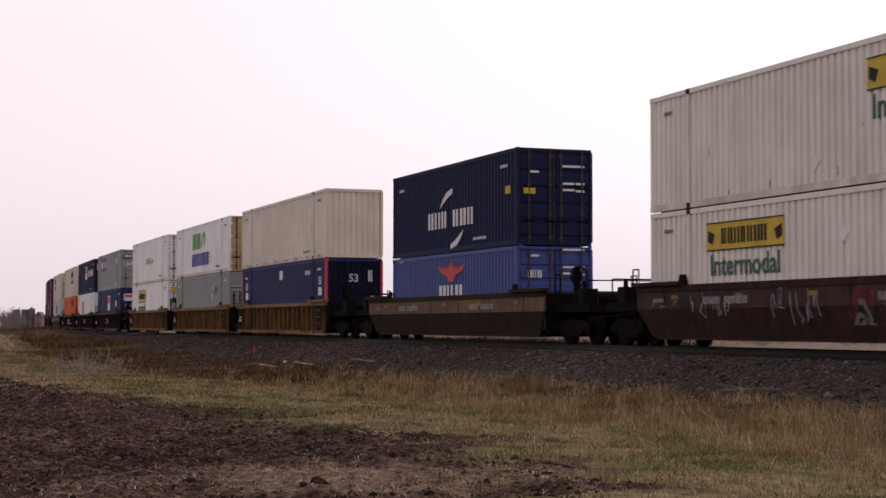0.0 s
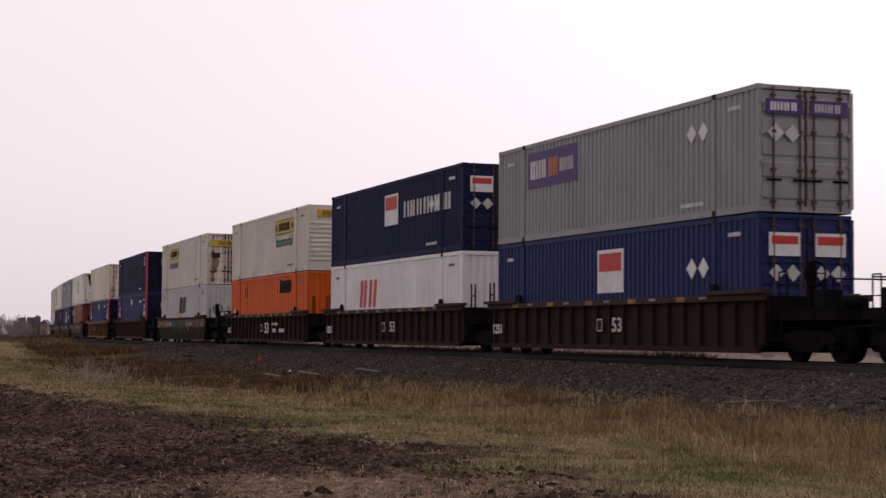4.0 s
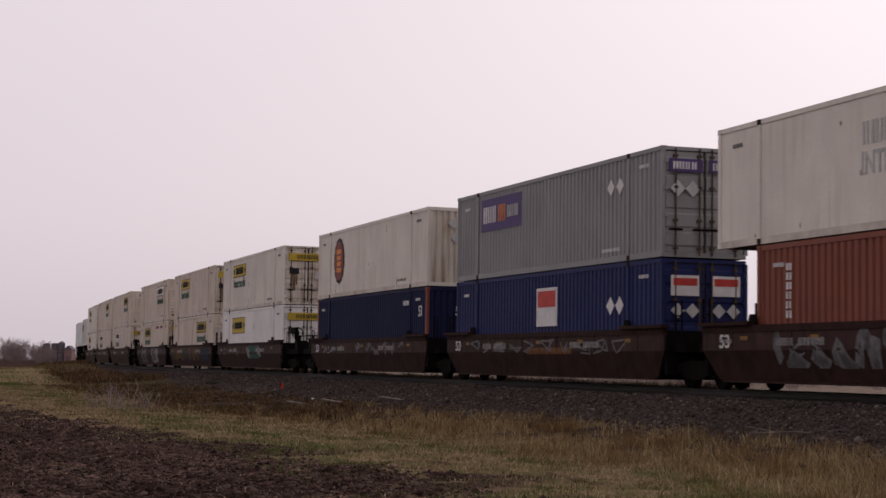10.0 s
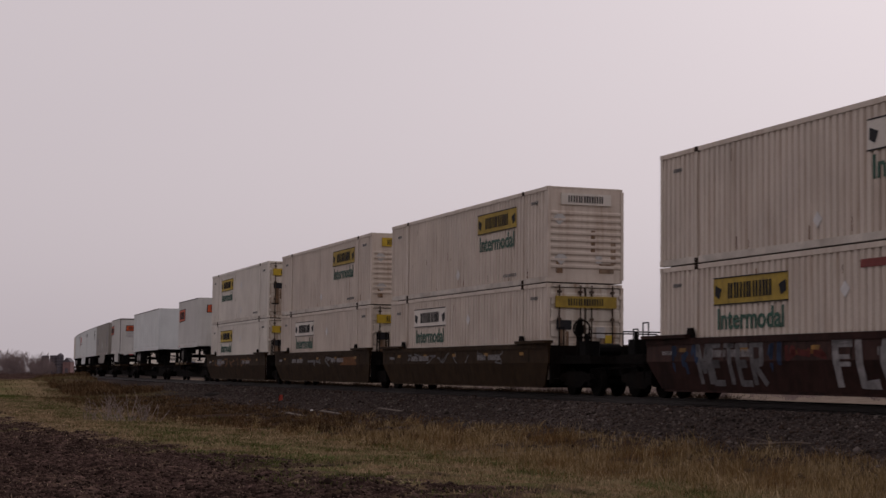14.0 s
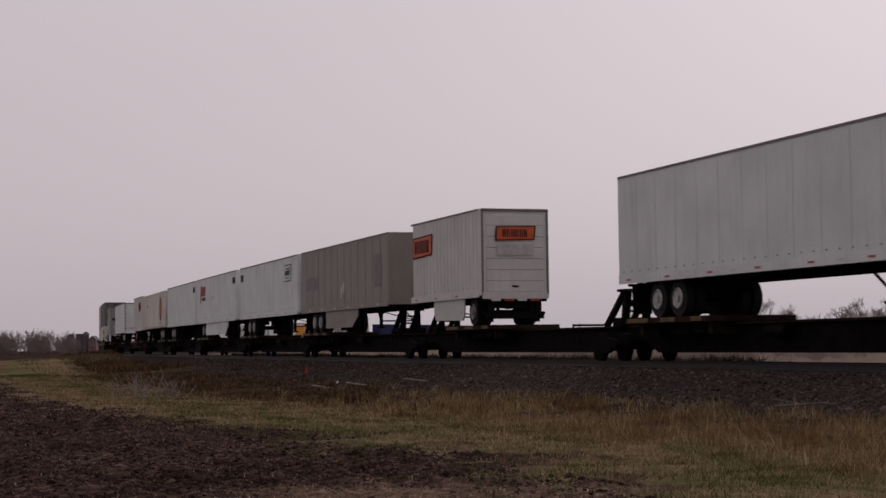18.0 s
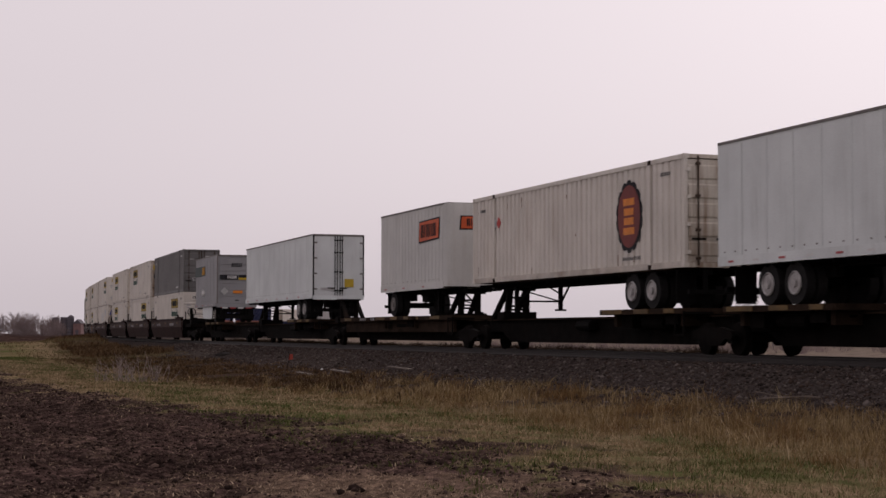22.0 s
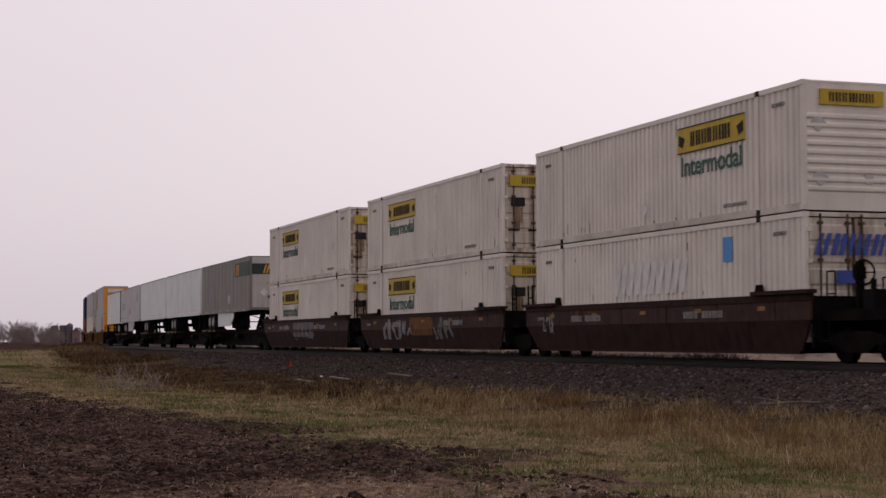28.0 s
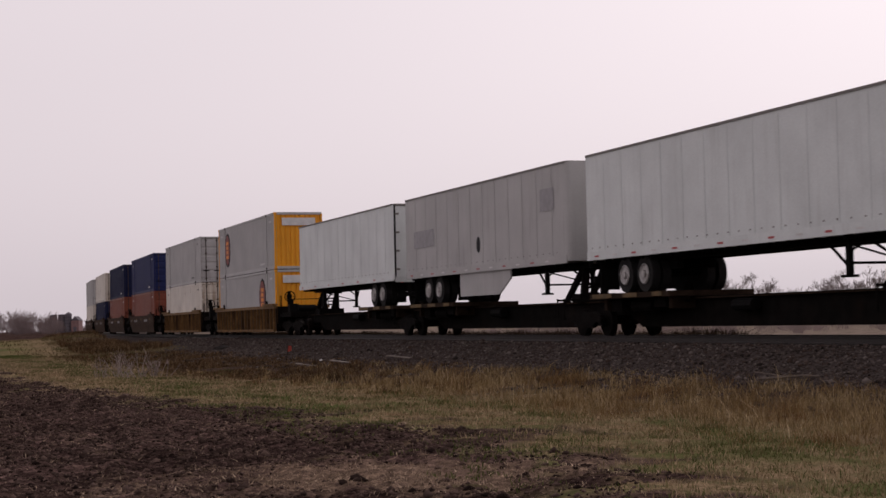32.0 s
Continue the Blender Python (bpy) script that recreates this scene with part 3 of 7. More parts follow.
blades("far_dry_grass", scatter(42000, 60, 190, 3.6, 13.0, 12, lambda x, y, u, v, r: (v < 9.5) | (r.uniform(0, 1, len(u)) < 0.15)), lambda u, v, x, y, r: (0.16 + 0.13 * wave(x, y, 0.4, 5)) * r.uniform(0.4, 1.2, len(u)), 0.009, 0.7, FARG, "dry tan and olive grass on the far bank", "grass")
blades("russet_brush", scatter(26000, 66, 150, 3.6, 8.6, 28, lambda x, y, u, v, r: value_noise(x, y, 3.2, 41) * 0.7 + value_noise(x, y, 1.1, 42) * 0.3 + r.uniform(-0.1, 0.1, len(u)) > 0.5), lambda u, v, x, y, r: (0.3 + 0.35 * value_noise(x, y, 2.1, 43)) * r.uniform(0.5, 1.1, len(u)), 0.009, 0.7, RUSSET, "clumps of dark russet brush on the far bank", "brush")
# added dark blades that block the bright slit under the train
blades("dead_weeds", scatter(26000, 3, 86, -3.4, -2.4, 27), lambda u, v, x, y, r: 0.3 + 0.25 * r.uniform(0, 1, len(u)) * (0.5 + value_noise(x, y, 1.6, 44)), 0.012, 0.8, WEED, "dark weeds added beyond the track to hide the bright gap", "weeds")
blades("short_grass", scatter(130000, -44, 60, 8.0, 16.4, 13, lambda x, y, u, v, r: (v > 8 + 3 * np.clip(u / 14, 0, 1) + r.normal(0, 0.4, len(u))) & (r.uniform(0, 1, len(u)) < 1) & (r.uniform(0, 1, len(u)) < np.clip((edge_of_field(u) - v) / 1.0 + 0.25, 0, 1))), lambda u, v, x, y, r: 0.05 + 0.06 * r.uniform(0, 1, len(u)) ** 2 + 0.03 * np.clip(wave(x, y, 1.1, 7), 0, 1), 0.008, 0.7, TURF, "short green and tan grass strip beside the field", "grass")


def on_soil(x, y, u, v, r):
    return v > edge_of_field(u) - 0.3 + r.normal(0, 0.3, len(u))


def stubble_spots(x, y, u, v, r):
    return on_soil(x, y, u, v, r) & (r.uniform(0, 1, len(u)) < np.clip((value_noise(x, y, 1.3, 21) * 0.6 + value_noise(x, y, 0.45, 22) * 0.4) * 2.4 - 0.9, 0.06, 0.7) + np.exp(-(((x + 1.0) / 2.2) ** 2 + ((y - 17.5) / 1.5) ** 2)))


blades("crop_stubble", scatter(150000, -36, 60, 13.0, 32, 14, stubble_spots), lambda u, v, x, y, r: 0.025 + 0.045 * r.uniform(0, 1, len(u)) ** 2, 0.008, 1.6, STRAW, "pale cut crop stubble on ploughed soil", "stubble")
blades("straw_litter", scatter(120000, -46, -12, 12.0, 21, 23, lambda x, y, u, v, r: r.uniform(0, 1, len(u)) < np.clip(1.2 * np.exp(-(((x + 1.0) / 2.2) ** 2 + ((y - 17.5) / 1.5) ** 2)) * (0.45 + 1.5 * value_noise(x, y, 0.45, 22)) + 0.05, 0, 1)), lambda u, v, x, y, r: 0.02 + 0.04 * r.uniform(0, 1, len(u)) ** 2, 0.008, 1.8, STRAW, "pale straw litter on the edge of the soil", "straw")
lumps("soil_clods", scatter(150000, -36, 40, 12.6, 30, 15, lambda x, y, u, v, r: on_soil(x, y, u, v, r) & (v > edge_of_field(u)) & (r.uniform(0, 1, len(u)) > 1.4 * np.exp(-(((x + 1.0) / 2.2) ** 2 + ((y - 17.5) / 1.5) ** 2)))), 0.02, 0.8, CLOD, "dark clods of ploughed soil", "soil")
lumps("ballast_stones", scatter(52000, -22, 75, 1.5, 4.9, 16), 0.026, 0.8, STONE, "grey crushed ballast stones on the bank", "gravel")
lumps("scattered_stones", scatter(3500, -22, 60, 4.6, 7.5, 17), 0.035, 0.7, STONE, "stray grey stones in the dry grass", "gravel")

TWIG = mat("grey_twigs", (0.11, 0.085, 0.07), 0.9, 0, 0.3, 3, 30)
# branch colour lightened: distance haze is mixed into it
FARWOOD = mat("hazy_far_branches", (0.2, 0.152, 0.145), 0.95, 0, 0.3, 0.3, 3)


BARK = mat("grey_brown_bark", (0.17, 0.142, 0.138), 0.95, 0, 0.3, 0.5, 8)


def branches(b, rnd, p, d, length, rad, depth, spread=0.6):
    q = p + d * length
    rad = max(rad, 0.016)
    b.rod(p, q, rad, 5 if depth > 2 else 3, max(rad * 0.65, 0.011))
    if depth == 0:
        return
    for k in range(rnd.choice((2, 3, 3))):
        e = (d + Vector((rnd.uniform(-1, 1), rnd.uniform(-1, 1), rnd.uniform(-0.35, 0.7))) * spread).normalized()
        start = p + d * length * rnd.uniform(0.55, 1.0)
        branches(b, rnd, start, e, length * rnd.uniform(0.6, 0.82), rad * 0.55, depth - 1, spread)


def bare_tree(x, y, height, seed, label):
    t = thing("bare_tree", label, "tree", "bare trees beyond the line")
    rnd = random.Random(seed)
    z = float(ground_z(np.array([x]), np.array([y]))[0][0]) - 0.1
    b = MB()
    b.rod((0, 0, 0), (0.05, 0.02, height * 0.32), height * 0.015, 8, height * 0.012)
    trunk = new("trunk", b.mesh("trunk", BARK))
    c = MB()
    for k in range(6):
        a = k * math.tau / 6 + rnd.uniform(-0.4, 0.4)
        d = Vector((math.cos(a) * 0.7, math.sin(a) * 0.7, rnd.uniform(0.5, 1.2))).normalized()
        branches(c, rnd, Vector((0.03, 0.01, height * rnd.uniform(0.05, 0.32))), d, height * rnd.uniform(0.18, 0.25), height * 0.010, 5)
    crown = new("crown", c.mesh("crown", BARK))
    trunk.parent = crown.parent = t
    t.matrix_basis = pose(x, y, z)


rt = random.Random(7)
for k in range(20):
    ang = radians((2.5, 4.2, 5.0, 6.4, 7.6, 8.1, 9.0, 9.5, 9.9, 10.4, 11.4, 11.9, 12.4, 13.0, 13.5, 14.2, 15.2, 16.0, 6.0, 8.6)[k])
    dist = rt.uniform(185, 240)
    bare_tree(math.sin(ang) * dist, math.cos(ang) * dist, rt.uniform(6.4, 9.8) * (0.65 if ang < 0.14 else 0.9 if ang < 0.18 else 1.0), 30 + k, "leafless tree behind the railway")


def bush(x, y, height, n, seed, m, name, label):
    rnd = random.Random(seed)
    t = thing(name, label, "bush")
    z = float(ground_z(np.array([x]), np.array([y]))[0][0]) - 0.05
    b = MB()
    for k in range(n):
        p = Vector((rnd.gauss(0, height * 0.3), rnd.gauss(0, height * 0.3), 0))
        d = Vector((rnd.gauss(0, 0.42), rnd.gauss(0, 0.42), 1)).normalized()
        h = height * rnd.uniform(0.5, 1.1)
        b.rod(p, p + d * h, 0.016, 3, 0.005)
        for j in range(3):
            s = p + d * h * rnd.uniform(0.3, 0.9)
            b.rod(s, s + (d + Vector((rnd.gauss(0, 0.7), rnd.gauss(0, 0.7), 0))).normalized() * h * 0.35, 0.009, 3, 0.003)
    stems = new("stem_tangle", b.mesh("stem_tangle", m))
    tagged(stems, kind="stuff")
    stems.parent = t
    t.matrix_basis = pose(x, y, z)


PALE_TWIG = mat("pale_dry_stems", (0.2, 0.155, 0.14), 0.9, 0, 0.3, 3, 30)
for k, (x, y, h) in enumerate(((-11.0, 54.0, 1.0), (-11.9, 55.4, 0.9), (-10.4, 55.0, 0.7))):
    bush(x, y, h, 17, 60 + k, PALE_TWIG, "dry_shrub", "pale leafless shrub on the bank")


# ---- small things by the line ----
def marker_flag(u, v):
    x, y, h = rail_at(u, -v)
    z = float(ground_z(np.array([x]), np.array([y]))[0][0])
    t = thing("marker_flag", "small orange-red marker flag on a wire stake", "flag")
    part("stake", 0, STEEL, t, lambda b: b.rod((0, 0, 0), (0.02, 0, 0.62), 0.012, 5))
    part("flag", 0, mat("orange_flag", (0.34, 0.045, 0.027), 0.7), t, lambda b: b.prism([(0.0, 0, 0.36), (0.17, 0.0, 0.42), (0.15, 0, 0.62), (0.0, 0, 0.62)], (0, 0.012, 0)))
    t.matrix_basis = pose(x, y, z - 0.03, 4, 8, 0)


marker_flag(26.5, 5.3)


def scrap(name, label, u, v, make, m):
    x, y, h = rail_at(u, -v)
    z = float(ground_z(np.array([x]), np.array([y]))[0][0])
    b = MB()
    make(b)
    ob = tagged(new(name, b.mesh(name, m)), label, "debris")
    ob.matrix_basis = pose(x, y, z, 0, 0, math.degrees(h))
    return ob


def lump_shape(seed, sx, sy, sz):
    def make(b):
        rnd = random.Random(seed)
        n = 9
        for ring, (r, z) in enumerate(((1.0, 0.0), (0.95, 0.45), (0.55, 0.85))):
            b.v += [(math.cos(k * math.tau / n) * r * sx * rnd.uniform(0.8, 1.2), math.sin(k * math.tau / n) * r * sy * rnd.uniform(0.8, 1.2), z * sz * rnd.uniform(0.85, 1.15)) for k in range(n)]
        b.v.append((0, 0, sz))
        b.f += [(r * n + k, r * n + (k + 1) % n, (r + 1) * n + (k + 1) % n, (r + 1) * n + k) for r in range(2) for k in range(n)]
        b.f += [(2 * n + k, 2 * n + (k + 1) % n, 3 * n) for k in range(n)]
    return make


scrap("old_tie_stub", "dark lump of an old tie beside the ballast", 48.4, 3.7, lump_shape(3, 0.5, 0.22, 0.22), TIE)
scrap("dead_branch", "grey broken branch lying on the ballast", -11.6, 4.2, lambda b: (b.rod((-0.9, 0, 0.06), (0.3, 0.1, 0.1), 0.035, 6, 0.028), b.rod((0.1, 0.08, 0.1), (0.9, -0.2, 0.05), 0.028, 6, 0.012), b.rod((-0.3, 0.05, 0.09), (-0.8, 0.3, 0.2), 0.02, 6, 0.01)), TWIG)
scrap("plastic_scrap", "crumpled pale plastic scrap on the ballast", -10.6, 4.5, lump_shape(8, 0.09, 0.06, 0.06), PALE_TWIG)
scrap("plastic_scrap", "small white plastic scrap on the bank", 22.0, 5.0, lump_shape(9, 0.07, 0.06, 0.06), WHITE)
scrap("plastic_scrap", "small white plastic scrap by the far track", 128.0, 4.0, lump_shape(10, 0.3, 0.2, 0.16), WHITE)
for k, (u, v) in enumerate(((17.8, 6.7), (16.8, 5.7), (14.6, 4.2))):
    scrap("tie_plank", "weathered grey plank lying on the bank", u, v, lambda b: b.prism([(-0.06, -1.3, 0.1), (0.08, -1.3, 0.11), (0.08, 1.3, 0.16), (-0.06, 1.3, 0.15)], (0, 0, 0.03)), TWIG)


# ---- far farm buildings and woods on the horizon ----
def silo(x, y, r, h, dome, m, label):
    t = thing("grain_silo", label, "silo", "silos on the horizon")
    part("barrel", (r, h), m, t, lambda b: b.rod((0, 0, 0), (0, 0, h), r, 24))
    part("roof", (r, h), m, t, lambda b: b.rod((0, 0, h), (0, 0, h + dome), r * 1.02, 24, r * 0.25))
    for k in range(5):
        part("hoop", r, STEEL, t, lambda b: b.rod((0, 0, 0), (0, 0, 0.12), r * 1.015, 24), pose(0, 0, h * (k + 1) / 6))
    t.matrix_basis = pose(x, y, FIELD_Z - 0.2)


CONC = mat("dark_silo_staves", (0.105, 0.092, 0.104), 0.9, 0, 0.15, 0.5, 6)
BARN = mat("faded_barn_boards", (0.2, 0.115, 0.11), 0.9, 0, 0.2, 0.5, 6)
SX, SY = -236.0, 970.0
silo(SX - 4.9, SY, 2.2, 10.6, 0.3, CONC, "dark concrete stave silo on the horizon")
silo(SX - 0.3, SY + 2, 2.3, 10.8, 0.2, CONC, "dark concrete stave silo on the horizon")
silo(SX + 4.2, SY - 1, 1.9, 11.0, 1.1, CONC, "dark domed silo on the horizon")
barn = thing("barn", "faded reddish barn beside the silos on the horizon", "barn")
part("wall", 0, BARN, barn, lambda b: b.box(-2.2, -5, 0, 2.2, 5, 7.2))
part("roof", 0, CONC, barn, lambda b: b.prism([(-2.5, -5.3, 7.1), (2.5, -5.3, 7.1), (0, -5.3, 9.6)], (0, 10.6, 0)))
part("door", 0, CONC, barn, lambda b: b.box(-0.9, -5.08, 0, 0.9, -4.98, 3.4))
barn.matrix_basis = pose(SX + 8.8, SY, FIELD_Z - 0.2)
mast = thing("radio_mast", "thin lattice mast on the horizon", "mast")
part("mast_pole", 0, STEEL, mast, lambda b: b.rod((0, 0, 0), (0, 0, 11), 0.35, 6, 0.12))
mast.matrix_basis = pose(-250, 975, FIELD_Z)


def far_wood(name, a0, a1, dist, h, trees, seed, label, per=260):
    """Far leafless trees side by side: thousands of thin twigs in uneven rounded crowns."""
    r = np.random.default_rng(seed)
    n = trees * per
    k = np.repeat(np.arange(trees), per)
    ca = np.radians(r.uniform(a0, a1, trees))
    size = h * r.uniform(0.45, 1.0, trees)
    cx, cy = np.sin(ca) * dist, np.cos(ca) * dist + r.normal(0, 12, trees)
    q = r.normal(0, 1, (n, 3))
    q *= (r.uniform(0, 1, n) ** 0.45 / np.linalg.norm(q, axis=1))[:, None]
    x, y = cx[k] + q[:, 0] * size[k] * 0.5, cy[k] + q[:, 1] * size[k] * 0.5
    z0 = FIELD_Z + size[k] * np.clip(0.5 + q[:, 2] * 0.46, 0, 1)
    hh = size[k] * r.uniform(0.06, 0.2, n)
    w = h * r.uniform(0.004, 0.014, n)
    s = q[:, 0] * hh * 0.9 + r.normal(0, 0.4, n) * hh
    co = np.stack([np.stack([x - w, y, z0 - hh], 1), np.stack([x + w, y, z0 - hh], 1), np.stack([x + s, y, z0 + hh * 0.4], 1)], 1).reshape(-1, 3)
    me = grid_mesh(name, co, np.arange(n * 3).reshape(-1, 3))
    me.materials.append(FARWOOD)
    tagged(new(name, me), label, "woods", kind="stuff")


far_wood("far_woods", -24, -13.6, 780, 13, 70, 3, "far leafless reddish-brown woods on the horizon")
far_wood("far_woods", -15.5, -11.5, 1050, 5.5, 34, 4, "low far brush on the horizon")
far_wood("far_woods", 2, 20, 700, 6.0, 60, 5, "low far leafless woods behind the railway")
far_wood("roadside_brush", 0, 18, 150, 1.5, 130, 6, "pale leafless brush in the field beyond the railway", 120)
# ---- shipping containers ----
HC = 3.0
GASKET = mat("rusty_door_gasket", (0.05, 0.031, 0.02), 0.8, 0, 0.4, 4, 30)
# dark brown: shade of the gap between stacked boxes, and the lifting castings
UNDER = mat("gap_shade_and_castings", (0.028, 0.018, 0.013), 0.85, 0, 0.4, 3, 30, spec=0.1)


def wavy(x0, x1, pitch, depth, y, flip=1):
    """Profile of trapezoid corrugation along x at y; depth goes inwards."""
    pts, n = [], max(1, round((x1 - x0) / pitch))
    p = (x1 - x0) / n
    for i in range(n):
        a = x0 + i * p
        pts += [(a, y), (a + p * 0.52, y), (a + p * 0.64, y + depth * flip), (a + p * 0.9, y + depth * flip)]
    return pts + [(x1, y)]


def fluted_leaf(b, H):
    """One door leaf with flat rim and five pressed bands."""
    ring, step = [(-0.04, 0.14), (0.0, 0.14)], (H - 0.46) / 5
    for k in range(5):
        z = 0.23 + k * step
        ring += [(0, z + 0.05), (0.03, z + 0.1), (0.03, z + step - 0.1), (0, z + step - 0.05)]
    ring += [(0.0, H - 0.14), (-0.04, H - 0.14)]
    b.prism([(x, -0.565, z) for x, z in ring], (0, 1.13, 0))


def pressed_end(b, H):
    """A closed end with a flat head and foot and nine pressed ribs between."""
    ring = [(-0.05, 0), (0, 0)]
    for k in range(9):
        z = 0.42 + k * 0.21
        ring += [(0, z), (0.04, z + 0.04), (0.04, z + 0.1), (0, z + 0.15)]
    b.prism([(x, -1.2, z) for x, z in ring + [(0, H), (-0.05, H)]], (0, 2.4, 0))


def container(L, m, group, label, rib=0.27, depth=0.045, end="door", post=None, name="shipping_container", H=HC, door_m=None, rail_m=None):
    """A box L long with its base at z = 0. end: what its leading end shows."""
    c = thing(name, label, "container", group)
    a, W = L / 2, 1.3
    post = post or m
    dm = door_m or m
    part("body", (H, (L, end)), m, c, lambda b: b.box(-a + 0.05, -W + 0.09, 0.12, a - (1.3 if end == "reefer" else 0.1), W - 0.09, H - 0.05))
    part("roof", (H, L), m, c, lambda b: b.box(-a + 0.03, -W + 0.03, H - 0.05, a - 0.03, W - 0.03, H - 0.02))
    # added dark filler that stands for the shadow gap below a stacked box
    part("underframe", L, UNDER, c, lambda b: [b.box(-a + 0.9, -1.22, -0.036, a - 0.9, 1.22, 0.12)] + [b.box(sx * (a - 0.5) - 0.3, -1.1, -0.01, sx * (a - 0.5) + 0.3, 1.1, 0.12) for sx in (-1, 1)])
    for s in (-1, 1):
        part("side_panel", (H, L, rib, s, depth), m, c, lambda b: b.sheet([(x, y, 0.14) for x, y in wavy(-a + 0.1, a - 0.1, rib, depth, s * (W - 0.02), -s)], (0, 0, H - 0.26)))
        part("top_rail", (H, (L, s)), m, c, lambda b: b.box(-a + 0.1, s * W - (0.1 if s > 0 else 0), H - 0.12, a - 0.1, s * W + (0.1 if s < 0 else 0), H))
        part("bottom_rail", (H, (L, s)), rail_m or m, c, lambda b: b.box(-a + 0.1, s * W - (0.1 if s > 0 else 0), 0, a - 0.1, s * W + (0.1 if s < 0 else 0), 0.17))
    for sx in (-1, 1):
        for sy in (-1, 1):
            part("corner_post", (H, (sx, sy)), post, c, lambda b: b.box(min(0, -sx * 0.14), min(0, -sy * 0.1), 0.1, max(0, -sx * 0.14), max(0, -sy * 0.1), H - 0.1), pose(sx * a, sy * (W + 0.002), 0))
    if L > 14:  # lifting posts at the forty-foot marks
        for sx in (-1, 1):
            for sy in (-1,):
                part("lifting_post", (H, sy), m, c, lambda b: b.box(-0.07, -0.02 if sy < 0 else -0.05, 0.0, 0.07, 0.05 if sy < 0 else 0.02, H - 0.1), pose(sx * 6.0, sy * W, 0))
                if sy < 0:
                    for z in (0, H - 0.13):
                        part("lifting_casting", 0, UNDER, c, lambda b: b.slab(-0.09, -0.024, 0, 0.09, 0.1, 0.13, 0.02), pose(sx * 6.0, sy * W, z))
    for sx in (-1, 1):
        for z in (0, H - 0.12):
            part("corner_casting", sx, post, c, lambda b: b.slab(-0.09, -0.06, 0, 0.09, 0.1, 0.12, 0.015), pose(sx * (a - 0.085), -W + 0.04, z))
    if end == "door":
        for s in (-1, 1):
            d = part("door", (H, 0), dm, c, lambda b: fluted_leaf(b, H), pose(a - 0.04, s * 0.61, 0))
            for k in (-0.3, 0.42):
                part("lock_rod", (H, 0), GASKET, d, lambda b: [b.rod((0.08, 0, 0.05), (0.08, 0, H - 0.05), 0.026, 6)] + [b.box(0.03, -0.06, z, 0.11, 0.06, z + 0.07) for z in (0.2, 0.95, 1.85, H - 0.3)], pose(0, k * s * -1, 0))
                part("lock_handle", 0, STEEL, d, lambda b: b.box(0.08, -0.2, -0.025, 0.12, 0.2, 0.03), pose(0, k * s * -1, 0.74))
        for s in (-1, 1):
            for k in range(4):
                part("hinge", 0, post, c, lambda b: b.box(0, -0.06, -0.05, 0.05, 0.06, 0.05), pose(a - 0.01, s * 1.19, 0.4 + k * 0.73))
        part("door_gasket", (H, 0), GASKET, c, lambda b: b.box(-0.098, -1.215, 0.1, -0.082, 1.215, H - 0.09), pose(a, 0, 0))
        part("door_header", (H, 0), dm, c, lambda b: b.box(-0.05, -1.2, H - 0.11, 0.02, 1.2, H - 0.01), pose(a - 0.02, 0, 0))
        part("door_sill", 0, dm, c, lambda b: b.box(-0.05, -1.2, 0, 0.02, 1.2, 0.13), pose(a - 0.02, 0, 0))
    elif end == "front":
        part("end_panel", (H, 0), dm, c, lambda b: b.sheet([(x, y, 0.13) for y, x in wavy(-1.18, 1.18, 0.26, 0.045, 0, -1)], (0, 0, H - 0.25)), pose(a - 0.03, 0, 0))
        part("end_sill", 0, m, c, lambda b: b.box(-0.05, -1.2, 0, 0.02, 1.2, 0.14), pose(a - 0.02, 0, 0))
        part("end_header", (H, 0), m, c, lambda b: b.box(-0.05, -1.2, H - 0.13, 0.02, 1.2, H), pose(a - 0.02, 0, 0))
    elif end == "louver":
        part("end_panel", (H, "l"), m, c, lambda b: pressed_end(b, H), pose(a - 0.04, 0, 0))
    elif end == "reefer":
        part("machinery_cover", 0, m, c, lambda b: b.box(-1.26, -1.12, 0.45, -0.3, 1.12, 1.75), pose(a, 0, 0), "white cover plates below the cooling unit")
        part("cooling_unit", 0, BLACK, c, lambda b: b.prism([(-1.2, -0.72, 1.75), (-1.2, 0.72, 1.75), (-1.2, 0.9, 2.85), (-1.2, -0.9, 2.85)], (0.75, 0, 0)), pose(a, 0, 0), "black grille of the cooling unit")
        for s in (-1, 1):
            part("unit_surround", s, m, c, lambda b: b.prism([(-1.2, s * 1.2, 1.75), (-1.2, s * 0.74, 1.75), (-1.2, s * 0.92, 2.88), (-1.2, s * 1.2, 2.88)][::-s], (0.8, 0, 0)), pose(a, 0, 0))
            part("vent_hole", s, INK, c, lambda b: b.box(-0.3, -0.06, 0, -0.285, 0.06, 0.12), pose(a, s * 0.75, 0.95))
        part("frame_brace", 0, m, c, lambda b: (b.bar((-0.04, 1.2, 0.1), (-0.04, 1.02, 1.5), 0.05), b.bar((-0.04, 1.02, 1.5), (-0.04, 1.2, 2.9), 0.05)), pose(a, 0, 0))
        for s in (-1, 1):
            part("end_fairing", (H, s), m, c, lambda b: b.prism([(-1.3, s * 1.22, 0.3), (-0.02, s * 1.22, 0.3), (-0.02, s * 1.22, 0.9), (-0.5, s * 1.22, 2.9), (-1.3, s * 1.22, 2.9)], (0, s * 0.06, 0)), pose(a, 0, 0))
            part("door_line", s, INK, c, lambda b: b.box(-0.3, -0.012, 0.55, -0.29, 0.012, 1.7), pose(a, s * 0.05, 0))
